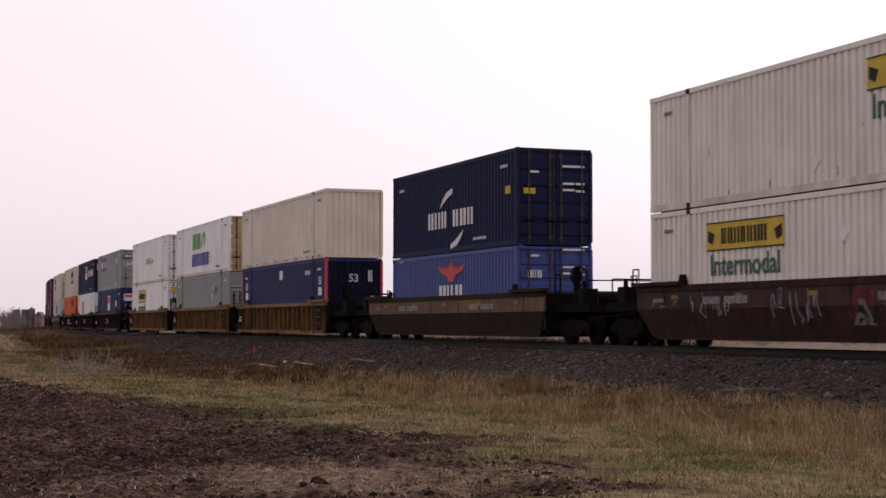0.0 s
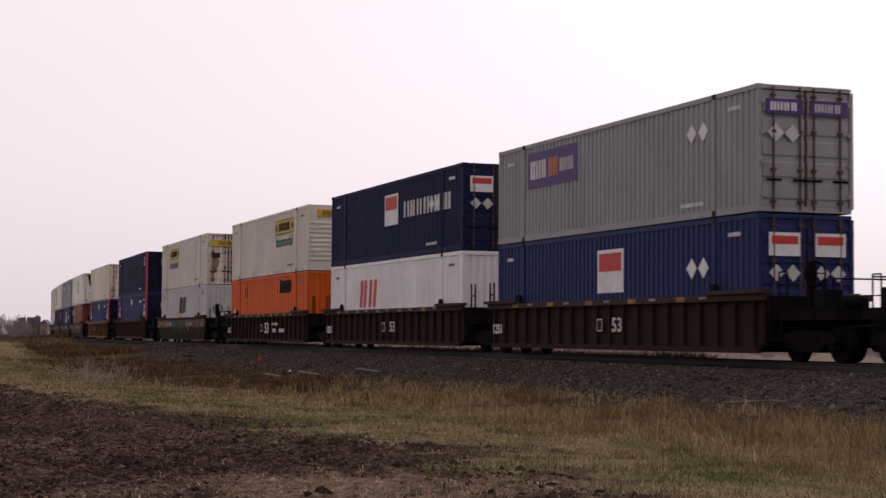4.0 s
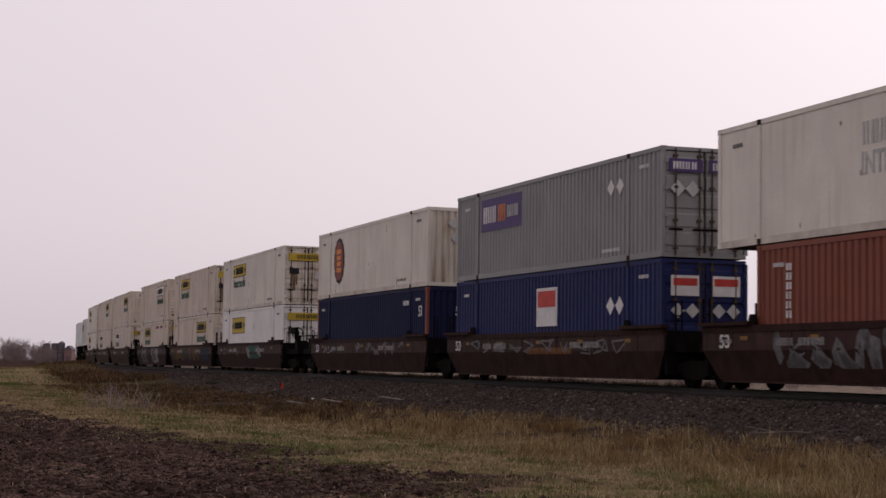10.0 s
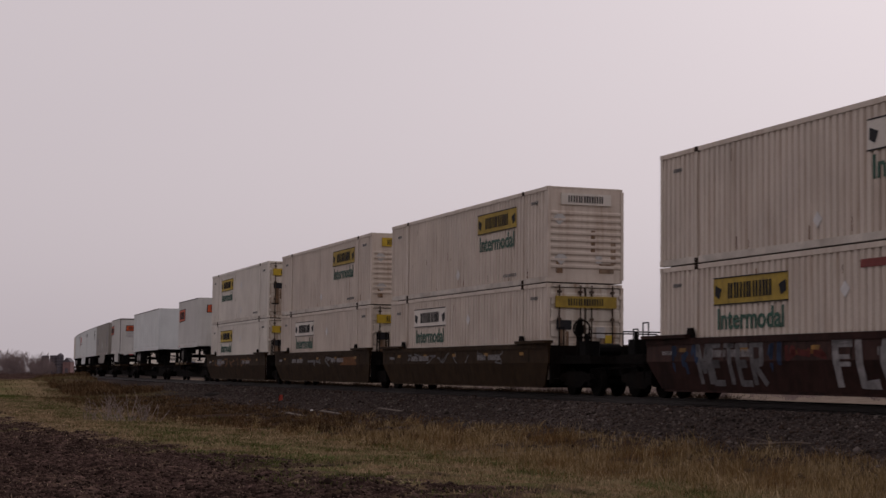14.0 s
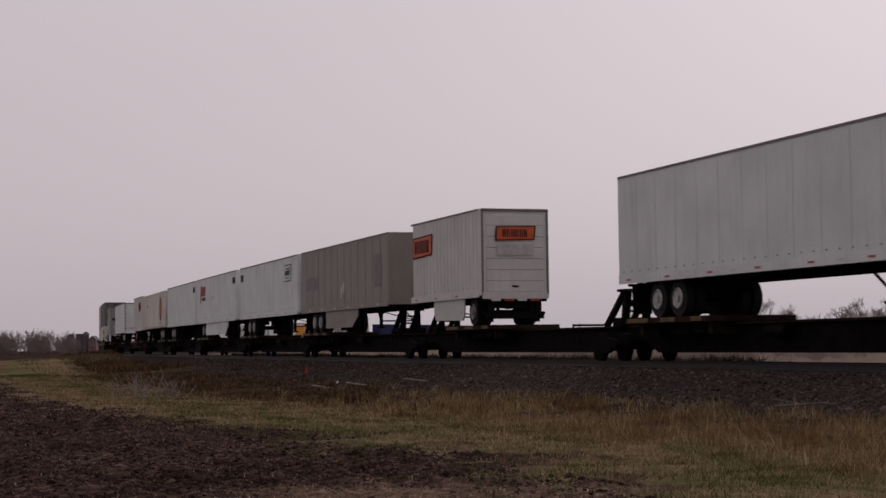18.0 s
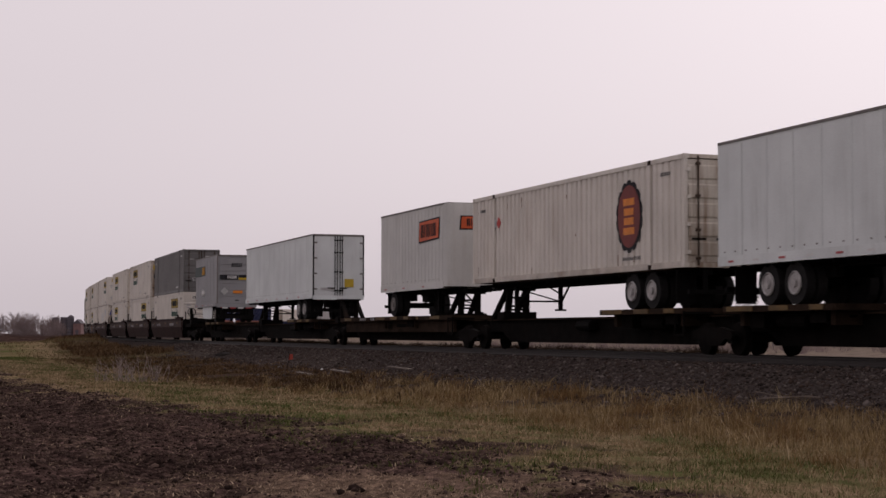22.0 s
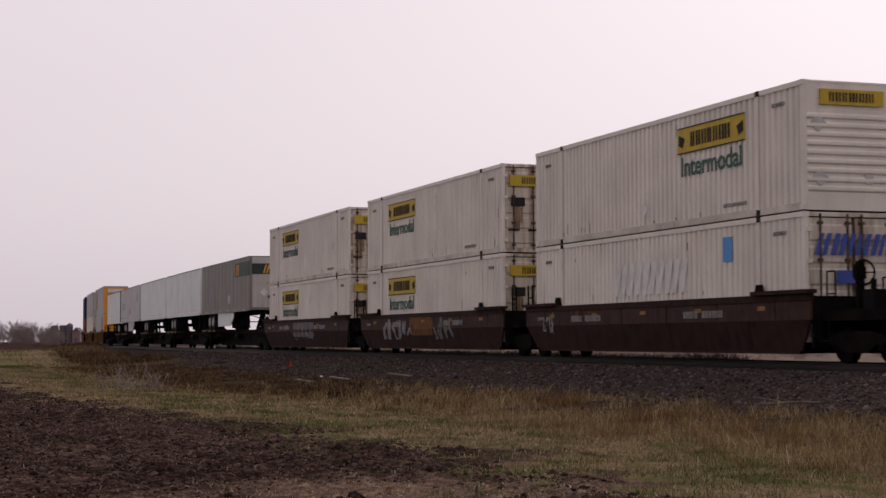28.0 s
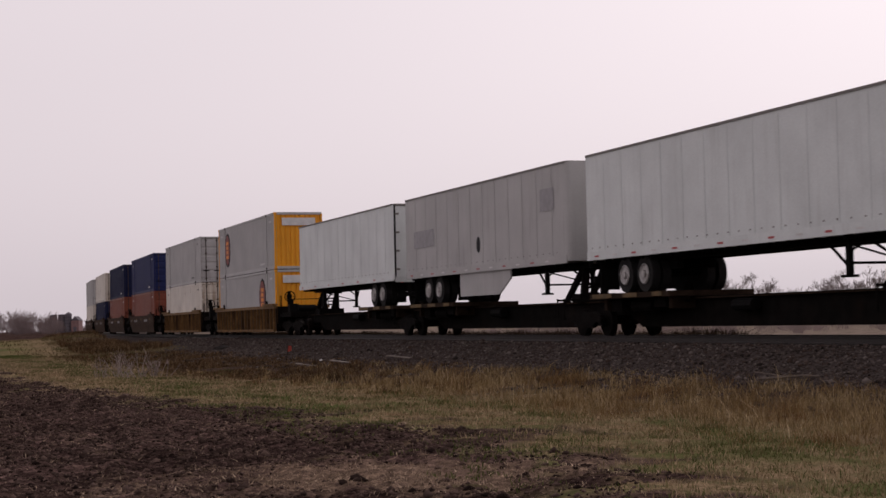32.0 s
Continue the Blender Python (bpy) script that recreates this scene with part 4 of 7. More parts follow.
        part("fuel_tank", 0, m, c, lambda b: b.rod((-0.5, -1.0, 0.28), (-0.5, 1.0, 0.28), 0.2, 12), pose(a, 0, 0))
        for z in (0.0, H - 0.1):
            part("end_beam", 0, m, c, lambda b: b.box(-0.12, -1.2, 0, 0, 1.2, 0.1), pose(a, 0, z))
        for k in (-0.6, 0.0, 0.6):
            part("tank_strap", 0, STEEL, c, lambda b: b.rod((-0.5, k - 0.03, 0.28), (-0.5, k + 0.03, 0.28), 0.21, 12), pose(a, 0, 0))
    return c


# ---- railway cars ----
def bogie(parent, x, name="truck"):
    """A two-axle truck at x of its car; wheels stand on the rail head."""
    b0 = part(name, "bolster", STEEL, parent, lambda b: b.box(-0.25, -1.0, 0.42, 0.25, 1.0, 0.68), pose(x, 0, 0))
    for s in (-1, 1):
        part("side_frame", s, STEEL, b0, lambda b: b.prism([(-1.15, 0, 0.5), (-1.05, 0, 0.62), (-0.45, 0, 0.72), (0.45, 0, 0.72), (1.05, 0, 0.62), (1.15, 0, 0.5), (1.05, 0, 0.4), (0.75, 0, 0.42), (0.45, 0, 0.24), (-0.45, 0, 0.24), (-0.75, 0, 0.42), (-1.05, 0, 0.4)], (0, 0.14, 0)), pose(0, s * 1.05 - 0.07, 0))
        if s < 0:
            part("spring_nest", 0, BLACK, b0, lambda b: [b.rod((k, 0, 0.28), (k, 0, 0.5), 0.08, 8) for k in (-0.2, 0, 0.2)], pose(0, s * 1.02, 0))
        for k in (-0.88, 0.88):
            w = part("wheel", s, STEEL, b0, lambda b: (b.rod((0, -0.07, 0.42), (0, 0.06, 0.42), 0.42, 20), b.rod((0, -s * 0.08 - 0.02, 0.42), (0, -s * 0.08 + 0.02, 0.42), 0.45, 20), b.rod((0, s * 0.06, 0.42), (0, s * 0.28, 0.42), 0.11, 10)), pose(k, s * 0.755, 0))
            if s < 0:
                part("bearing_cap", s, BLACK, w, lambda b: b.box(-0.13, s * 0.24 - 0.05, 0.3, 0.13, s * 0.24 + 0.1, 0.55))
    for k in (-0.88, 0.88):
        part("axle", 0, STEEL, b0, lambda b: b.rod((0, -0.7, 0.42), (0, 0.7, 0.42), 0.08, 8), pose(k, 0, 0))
    return b0


def bent_side(b, h, s, W):
    """The lower half of a well's side, drawn in towards its floor."""
    k = len(b.v)
    for d in (0, 0.05):
        b.v += [(-h, s * (W - d), 0.98), (h, s * (W - d), 0.98), (h - 0.62, s * (W - 0.15 - d), 0.27), (-h + 0.62, s * (W - 0.15 - d), 0.27)]
    b.f += [(k, k + 1, k + 2, k + 3), (k + 7, k + 6, k + 5, k + 4), (k + 3, k + 2, k + 6, k + 7), (k, k + 3, k + 7, k + 4), (k + 1, k + 5, k + 6, k + 2)]


def well_car(style, m, front, rear, label, group="double-stack well cars", half=8.55, chord=None, upper=None):
    """One well unit, centred on its load. style: ribbed or smooth sides. front, rear: 'own' (own truck and coupler), 'shared' or 'none'."""
    car = thing("well_car", label, "rail car", group)
    W, top = 1.47, 1.52
    h = half
    lean = 0.55 if style == "smooth" else 0.12
    for s in (-1, 1):
        y0, y1 = (s * W, s * (W - 0.06)) if s < 0 else (s * (W - 0.06), s * W)
        if style == "smooth":
            # a given upper paint is paler: it holds the sky light on this half
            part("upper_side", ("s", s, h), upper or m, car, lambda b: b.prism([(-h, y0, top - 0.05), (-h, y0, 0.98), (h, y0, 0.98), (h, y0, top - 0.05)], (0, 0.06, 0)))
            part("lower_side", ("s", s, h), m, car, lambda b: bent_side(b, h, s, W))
            part("side_sill", ("s", s, h), m, car, lambda b: b.box(-h + 0.75, min(s * (W - 0.3), s * (W - 0.16)), 0.2, h - 0.75, max(s * (W - 0.3), s * (W - 0.16)), 0.29))
        else:
            # ochre cars carry the shade between the ribs in this panel's colour
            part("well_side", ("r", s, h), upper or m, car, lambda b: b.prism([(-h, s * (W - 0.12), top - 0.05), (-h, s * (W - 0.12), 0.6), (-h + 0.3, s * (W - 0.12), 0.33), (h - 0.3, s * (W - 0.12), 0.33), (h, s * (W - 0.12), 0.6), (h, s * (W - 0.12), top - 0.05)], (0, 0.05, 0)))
            for i in range(20 if s < 0 else 0):
                x = -h + 0.5 + i * (2 * h - 1.0) / 19
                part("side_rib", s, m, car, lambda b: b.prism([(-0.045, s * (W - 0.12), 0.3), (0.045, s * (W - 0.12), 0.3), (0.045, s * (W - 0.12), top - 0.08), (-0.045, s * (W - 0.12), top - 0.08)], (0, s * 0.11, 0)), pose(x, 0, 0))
            part("side_sill", ("r", s, h), m, car, lambda b: b.box(-h + 0.3, min(s * W, s * (W - 0.14)), 0.19, h - 0.3, max(s * W, s * (W - 0.14)), 0.33))
        part("top_chord", (s, h), chord or m, car, lambda b: b.box(-h, min(s * (W - 0.1), s * (W + 0.03)), top - 0.1, h, max(s * (W - 0.1), s * (W + 0.03)), top + 0.06))
        for sx in (-1, 1) if s < 0 else ():
            part("top_chord_plate", (s, sx), chord or m, car, lambda b: b.slab(-1.3, -0.16, 0, 1.3, 0.12, 0.09, 0.03), pose(sx * (h - 1.2), s * (W - 0.02), top + 0.06))
            part("box_guide", s, STEEL, car, lambda b: b.prism([(-0.22, 0, 0), (0.22, 0, 0), (0.12, 0, 0.26), (-0.12, 0, 0.26)], (0, 0.06, 0)), pose(sx * (h - 2.4), s * (W - 0.05), top + 0.06))
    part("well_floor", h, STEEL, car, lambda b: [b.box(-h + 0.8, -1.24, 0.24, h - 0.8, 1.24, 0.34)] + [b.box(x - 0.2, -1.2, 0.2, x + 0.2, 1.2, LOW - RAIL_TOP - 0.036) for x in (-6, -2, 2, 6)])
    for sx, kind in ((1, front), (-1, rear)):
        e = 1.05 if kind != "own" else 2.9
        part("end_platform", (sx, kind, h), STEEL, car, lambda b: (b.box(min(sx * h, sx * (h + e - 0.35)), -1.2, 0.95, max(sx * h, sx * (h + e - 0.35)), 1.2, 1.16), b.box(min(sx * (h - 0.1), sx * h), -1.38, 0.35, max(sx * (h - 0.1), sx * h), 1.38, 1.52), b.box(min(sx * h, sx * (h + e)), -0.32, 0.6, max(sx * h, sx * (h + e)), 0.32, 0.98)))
        if kind == "own":
            bogie(car, sx * (h + 1.25))
            part("coupler", sx, STEEL, car, lambda b: (b.box(min(0, sx * 0.55), -0.09, 0.72, max(0, sx * 0.55), 0.09, 0.92), b.slab(min(sx * 0.3, sx * 0.62), -0.15, 0.66, max(sx * 0.3, sx * 0.62), 0.15, 0.98, 0.05)), pose(sx * (h + e), 0, 0))
            for s in (-1, 1):
                part("grab_hoop", (sx, s), STEEL, car, lambda b: [b.rod((0, 0, 1.1), (0, 0, 2.05), 0.02, 6), b.rod((sx * 0.34, 0, 1.1), (sx * 0.34, 0, 2.05), 0.02, 6), b.rod((0, 0, 2.05), (sx * 0.34, 0, 2.05), 0.02, 6), b.rod((0, 0, 1.55), (sx * 0.34, 0, 1.55), 0.014, 6)], pose(sx * (h + 0.35), s * 1.25, 0))
                part("stirrup_step", (sx, s), STEEL, car, lambda b: [b.rod((0, 0, 0.5), (0, 0, 1.0), 0.022, 6), b.rod((sx * 0.4, 0, 0.5), (sx * 0.4, 0, 1.0), 0.022, 6), b.rod((0, 0, 0.5), (sx * 0.4, 0, 0.5), 0.022, 6)], pose(sx * (h + 0.1), s * 1.3, 0))
            part("hand_rail", sx, STEEL, car, lambda b: [b.rod((0, -1.1, 1.85), (0, 1.1, 1.85), 0.02, 6)] + [b.rod((0, y, 1.15), (0, y, 1.85), 0.02, 6) for y in (-1.1, 1.1)], pose(sx * (h + 2.3), 0, 0))
            part("air_hose", sx, BLACK, car, lambda b: (b.rod((0, -0.35, 0.8), (sx * 0.25, -0.35, 0.5), 0.035, 6), b.rod((sx * 0.25, -0.35, 0.5), (sx * 0.5, -0.35, 0.42), 0.035, 6)), pose(sx * (h + 2.75), 0, 0))
            part("uncoupling_lever", sx, STEEL, car, lambda b: (b.rod((0, -1.3, 0.78), (0, -0.2, 0.86), 0.018, 5), b.rod((0, -1.3, 0.78), (0, -1.3, 0.55), 0.018, 5)), pose(sx * (h + 2.8), 0, 0))
            part("valve_box", sx, BLACK, car, lambda b: (b.slab(-0.25, -1.1, 1.2, 0.25, -0.62, 1.62, 0.04), b.rod((-0.1, -0.9, 1.6), (-0.1, -0.9, 1.85), 0.07, 8)), pose(sx * (h + 1.75), 0, 0))
            part("walkway_grating", sx, STEEL, car, lambda b: [b.box(min(0, sx * 2.2), -1.15 + k * 0.23, 1.16, max(0, sx * 2.2), -1.05 + k * 0.23, 1.2) for k in range(10)], pose(sx * (h + 0.2), 0, 0))
            part("brake_reservoir", sx, BLACK, car, lambda b: b.rod((0, -0.75, 1.4), (0, 0.5, 1.4), 0.18, 12), pose(sx * (h + 0.9), 0, 0))
            if sx > 0:
                wheel = part("hand_brake", 0, STEEL, car, lambda b: [b.box(-0.06, -0.08, 1.15, 0.06, 0.08, 2.25), b.slab(-0.1, -0.12, 1.86, 0.1, 0.12, 2.12, 0.03)], pose(h + 1.2, -0.95, 0))
                part("brake_wheel", 0, STEEL, wheel, lambda b: (b.ring((0.16, 0, 2.0), 0.27, 0.028), b.bar((0.16, -0.27, 2.0), (0.16, 0.27, 2.0), 0.025), b.bar((0.16, 0, 1.73), (0.16, 0, 2.27), 0.025)))
        elif kind == "shared":
            bogie(car, sx * (h + 1.1))
        if kind != "own":
            for s in (-1, 1):
                part("corner_step", (sx, s), STEEL, car, lambda b: [b.rod((0, 0, 1.1), (0, 0, 2.3), 0.03, 6), b.rod((sx * 0.35, 0, 1.1), (sx * 0.35, 0, 2.3), 0.03, 6), b.rod((0, 0, 1.9), (sx * 0.35, 0, 1.9), 0.02, 6)], pose(sx * (h + 0.15), s * 1.2, 0))
    return car


def spine_unit(u_front, u_rear, wheels_at, hitch_at, last=False, spare=(), long_deck=False):
    """A narrow spine between two trucks with a wheel deck and a hitch; places as distance from the unit's middle."""
    car = thing("spine_car", "dark steel spine car with yellow-edged wheel decks", "rail car", "trailer-carrying spine cars")
    L = u_rear - u_front
    a = L / 2
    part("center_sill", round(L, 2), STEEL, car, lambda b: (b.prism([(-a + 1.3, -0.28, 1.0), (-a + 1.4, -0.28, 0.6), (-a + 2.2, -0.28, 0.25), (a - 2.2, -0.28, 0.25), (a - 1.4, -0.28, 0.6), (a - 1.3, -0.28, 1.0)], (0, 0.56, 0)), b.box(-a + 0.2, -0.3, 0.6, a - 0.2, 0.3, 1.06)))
    part("sill_flange", round(L, 2), DECKRUST, car, lambda b: b.box(-a + 0.3, -0.45, 1.0, a - 0.3, 0.45, 1.04))
    for x in wheels_at:
        d = part("wheel_deck", 0, DECKRUST, car, lambda b: (b.slab(-2.6, -1.3, 1.08, 2.6, 1.3, 1.23, 0.05), b.box(-2.2, -1.0, 0.75, -2.0, 1.0, 1.08), b.box(2.0, -1.0, 0.75, 2.2, 1.0, 1.08), b.box(-2.4, -0.32, 1.04, 2.4, 0.32, 1.08)), pose(x, 0, 0))
        for k, w in ((-1.7, 1.3), (0.2, 0.9), (1.9, 0.6)):
            part("yellow_edge", w, DECK_EDGE, d, lambda b: b.box(-w / 2, -1.32, 1.1, w / 2, -1.3, 1.22), pose(k, 0, 0))
        part("brake_rigging", 0, STEEL, d, lambda b: (b.box(-1.9, -0.9, 0.7, -1.2, -0.45, 1.05), b.rod((-0.6, -0.75, 0.85), (0.7, -0.75, 0.85), 0.17, 10), b.box(1.1, -1.0, 0.8, 1.8, -0.4, 1.1), b.bar((-2.4, -0.6, 0.95), (2.4, -0.6, 0.95), 0.06)))
    if long_deck:
        d = part("platform", round(L, 2), DECKRUST, car, lambda b: (b.slab(-a + 1.6, -1.1, 1.06, a - 1.6, 1.1, 1.225, 0.05), b.box(-a + 2.0, -0.9, 0.6, a - 2.0, -0.8, 1.06)), None, "long rusty platform with worn lettering")
        marks("lettering", d, SPRAY["white"], -4.6, 1.09, -3.6, 1.2, -1.102, 5, False, 71)
        marks("lettering", d, SPRAY["white"], -2.9, 1.09, -1.2, 1.2, -1.102, 9, False, 72)
        for k in (-6.5, 0.6, 3.2, 5.8):
            part("yellow_edge", ("p", 1.1), DECK_EDGE, d, lambda b: b.box(-0.55, -1.12, 1.09, 0.55, -1.1, 1.21), pose(k, 0, 0))
    for x, way in [(q, 1) for q in hitch_at] + list(spare):
        hst = part("hitch", 0, STEEL, car, lambda b: (b.box(-0.35, -0.5, 2.08, 0.35, 0.5, 2.16), b.bar((-0.1, -0.35, 1.1), (0, -0.3, 2.1), 0.2), b.bar((-0.1, 0.35, 1.1), (0, 0.3, 2.1), 0.2), b.box(-0.4, -0.62, 1.02, 0.2, 0.62, 1.3), b.prism([(0.35, -0.5, 2.08), (0.62, -0.42, 2.02), (0.62, 0.42, 2.02), (0.35, 0.5, 2.08)], (0, 0, 0.06))), pose(x, 0, 0, 0, 0, 0 if way > 0 else 180))
        part("hitch_strut", 0, STEEL, hst, lambda b: (b.bar((-1.35, -0.4, 1.05), (-0.1, -0.35, 2.08), 0.15), b.bar((-1.35, 0.4, 1.05), (-0.1, 0.35, 2.08), 0.15)))
        part("cross_brace", 0, STEEL, hst, lambda b: (b.bar((-0.02, -0.33, 1.5), (-0.02, 0.33, 1.5), 0.07), b.bar((-0.02, -0.33, 1.8), (-0.02, 0.33, 1.8), 0.07)))
    bogie(car, -a)
    if last:
        bogie(car, a)
    part("side_step", 0, STEEL, car, lambda b: (b.bar((0, -0.4, 1.1), (0, -1.25, 1.1), 0.06), b.bar((0.5, -0.4, 1.1), (0.5, -1.25, 1.1), 0.06), b.box(-0.05, -1.3, 0.5, 0.55, -1.2, 0.54), b.bar((0, -1.25, 0.5), (0, -1.25, 1.15), 0.04), b.bar((0.5, -1.25, 0.5), (0.5, -1.25, 1.15), 0.04)), pose(a - 1.7, 0, 0))
    part("brake_cylinder", 0, BLACK, car, lambda b: b.rod((-0.5, -0.5, 0.8), (0.5, -0.5, 0.8), 0.16, 10), pose(0, 0, 0))
    return ride(car, (u_front + u_rear) / 2, RAIL_TOP)


YELL_OLD = mat("worn_yellow_paint", (0.2, 0.1, 0.016), 0.7, 0, 0.35, 3, 30, 0.002, 0.6, (0.06, 0.04, 0.03))


DECK_EDGE = mat("scuffed_yellow_deck_edge", (0.1, 0.058, 0.015), 0.75, 0, 0.4, 3, 30, 0.002, 0.8, (0.03, 0.02, 0.015), cover=0.5)
GRIMY = mat("grimy_white_rail", (0.5, 0.455, 0.4), 0.65, 0, 0.2, 2, 30, 0.002, 0.8, (0.2, 0.13, 0.085), cover=0.4)
DECKRUST = mat("rusty_deck_steel", (0.028, 0.018, 0.0125), 0.85, 0, 0.4, 2, 30, 0.004, 0.7, (0.009, 0.007, 0.006), spec=0.03, cover=0.5)


def trailer(L, m, label, nose_first=True, name="semi_trailer", skirt=False, seams=1.2, group="highway trailers", roof=None, box=True, top=3.91):
    t = thing(name, label, "trailer", group)
    a, W, z0, z1 = L / 2, 1.29, 0.86, top
    n = 1 if nose_first else -1
    body = t
    if box:
        rad = 0.3 if L < 10 else 0.14
        arc = [(n * (a - rad + rad * math.sin(q * math.pi / 8)), W - rad + rad * math.cos(q * math.pi / 8)) for q in range(5)]
        body = part("body", (L, n, z1), m, t, lambda b: b.prism([(-n * a, -W, z0)] + [(x, -y, z0) for x, y in arc] + [(x, y, z0) for x, y in arc[::-1]] + [(-n * a, W, z0)][::1] if n > 0 else ([(-n * a, -W, z0)] + [(x, -y, z0) for x, y in arc] + [(x, y, z0) for x, y in arc[::-1]] + [(-n * a, W, z0)])[::-1], (0, 0, z1 - z0)))
        k = int(L / seams)
        for i in range(1, k):
            part("panel_seam", z1, m, t, lambda b: b.box(-0.018, -0.012, z0 + 0.2, 0.018, 0, z1 - 0.1), pose(-a + i * L / k, -W, 0))
        for s in (-1, 1):
            part("top_rail", (L, s, z1), roof or ALU_OLD, t, lambda b: b.box(-a + 0.02, s * W - 0.02, z1 - 0.045, a - (0.3 if L < 10 else 0.12), s * W + 0.015, z1 + 0.02))
            part("bottom_rail", (L, s), m, t, lambda b: b.box(-a, s * W - 0.02, z0 - 0.06, a - (0.3 if L < 10 else 0.12), s * W + 0.02, z0 + 0.18))
        for i in range(int(L / 1.25)):
            part("reflector", 0, WHITE if i % 2 else REFL, t, lambda b: b.box(-0.14, -0.01, 0, 0.14, 0, 0.05), pose(-a + 0.7 + i * 1.25, -W - 0.021, z0 + 0.02))
        tagged(part("rivet_row", L, PRINT_T, t, lambda b: [b.box(-a + 0.3 + i * 0.55, -W - 0.006, z0 + 0.27, -a + 0.37 + i * 0.55, -W, z0 + 0.31) for i in range(int((L - 0.6) / 0.55))]), kind="stuff")
        part("roof", (L, z1), roof or ALU_OLD, t, lambda b: b.box(-a + 0.06, -W + 0.06, z1, a - 0.1, W - 0.06, z1 + 0.025))
    part("floor_frame", L, BLACK, t, lambda b: [b.box(-a + 0.1, y - 0.06, z0 - 0.2, a - 0.1, y + 0.06, z0 - 0.02) for y in (-0.5, 0.5)] + [b.box(-a + 0.4 + i * 0.6, -1.2, z0 - 0.14, -a + 0.46 + i * 0.6, 1.2, z0 - 0.06) for i in range(int((L - 0.5) / 0.6))])
    axles = [-n * (a - 1.3)] if L < 10 else [-n * (a - 2.25), -n * (a - 3.5)]
    for x in axles:
        part("axle", 0, BLACK, t, lambda b: b.rod((0, -0.9, 0.3), (0, 0.9, 0.3), 0.07, 8), pose(x, 0, 0))
        for s in (-1, 1):
            w = part("wheel", s, RUBBER, t, lambda b: (b.rod((0, s * 0.68 - 0.13, 0.3), (0, s * 0.68 + 0.11, 0.3), 0.5, 24), b.rod((0, s * 1.02 - 0.11, 0.3), (0, s * 1.02 + 0.13, 0.3), 0.5, 24)), pose(x, 0, 0))
            part("rim", s, ALU if L > 10 else ALU_OLD, w, lambda b: (b.ring((s * 1.155, 0, 0), 0.26, 0.03, 20), b.rod((s * 1.12, 0, 0), (s * 1.15, 0, 0), 0.25, 20), b.rod((s * 1.14, 0, 0), (s * 1.2, 0, 0), 0.11, 12)), pose(0, 0, 0.3, 0, 0, 90))
    part("suspension", (L, n), BLACK, t, lambda b: [b.box(min(axles) - 0.9, y - 0.1, 0.42, max(axles) + 0.9, y + 0.1, 0.7) for y in (-0.5, 0.5)])
    lx = n * (a - (2.9 if L > 10 else 2.2))
    for s in (-1, 1):
        leg = part("landing_leg", (s, n), BLACK, t, lambda b: (b.box(-0.07, s * 0.8 - 0.06, -0.06, 0.07, s * 0.8 + 0.06, z0), b.box(-0.16, s * 0.8 - 0.14, -0.12, 0.16, s * 0.8 + 0.14, -0.06)), pose(lx, 0, 0))
        part("leg_brace", (s, n), BLACK, leg, lambda b: (b.bar((0, s * 0.8, 0.1), (-n * 1.3, s * 0.6, z0 - 0.08), 0.05), b.bar((0, s * 0.8, 0.45), (n * 0.8, s * 0.6, z0 - 0.08), 0.04)))
    part("leg_cross_brace", n, BLACK, t, lambda b: (b.bar((0, -0.8, 0.2), (0, 0.8, 0.2), 0.06), b.bar((0, -0.8, 0.62), (0, 0.8, 0.2), 0.04)), pose(lx, 0, 0))
    if skirt:
        part("side_skirt", (round(L), n, skirt), TWHITE if m in (PUPG, SOOT) else m, t, lambda b: b.prism([(skirt[0], -1.22, -0.02), (skirt[1] - 1.1, -1.22, -0.02), (skirt[1], -1.22, 0.5), (skirt[1], -1.22, z0), (skirt[0], -1.22, z0)] if L > 10 else [(-0.3, -1.22, 0.06), (2.9, -1.22, 0.0), (3.1, -1.22, 0.2), (3.1, -1.22, z0), (-0.5, -1.22, z0), (-0.5, -1.22, 0.3)], (0, 0.05, 0)), pose(0 if L > 10 else -1.0, 0, 0), "pale aerodynamic side skirt")
    tail = -n * a
    part("rear_bumper", n, BLACK, t, lambda b: (b.box(-0.06, -1.15, 0.16, 0.06, 1.15, 0.28), b.box(-0.05, -0.7, 0.28, 0.05, -0.6, z0), b.box(-0.05, 0.6, 0.28, 0.05, 0.7, z0)), pose(tail + n * 0.1, 0, 0))
    for s in (-1, 1):
        part("mud_flap", 0, BLACK, t, lambda b: b.box(-0.015, -0.3, -0.08, 0.015, 0.3, 0.72), pose(tail + n * 0.7, s * 0.9, 0))
    if not nose_first and box:
        if L < 10:  # a roll-up door of flat slats
            d = part("rear_door", (z1, L), m, t, lambda b: b.prism([(-0.02, -1.1, z0 + 0.12)] + [(x, -1.1, z0 + 0.12 + (z1 - z0 - 0.32) * (k + f) / 7) for k in range(7) for x, f in ((0.0, 0.02), (0.018, 0.05), (0.018, 0.95), (0.0, 0.98))] + [(-0.02, -1.1, z1 - 0.2)], (0, 2.2, 0)), pose(a, 0, 0))
            part("door_handle", 0, STEEL, d, lambda b: b.box(0.018, -0.12, z0 + 0.3, 0.05, 0.12, z0 + 0.36))
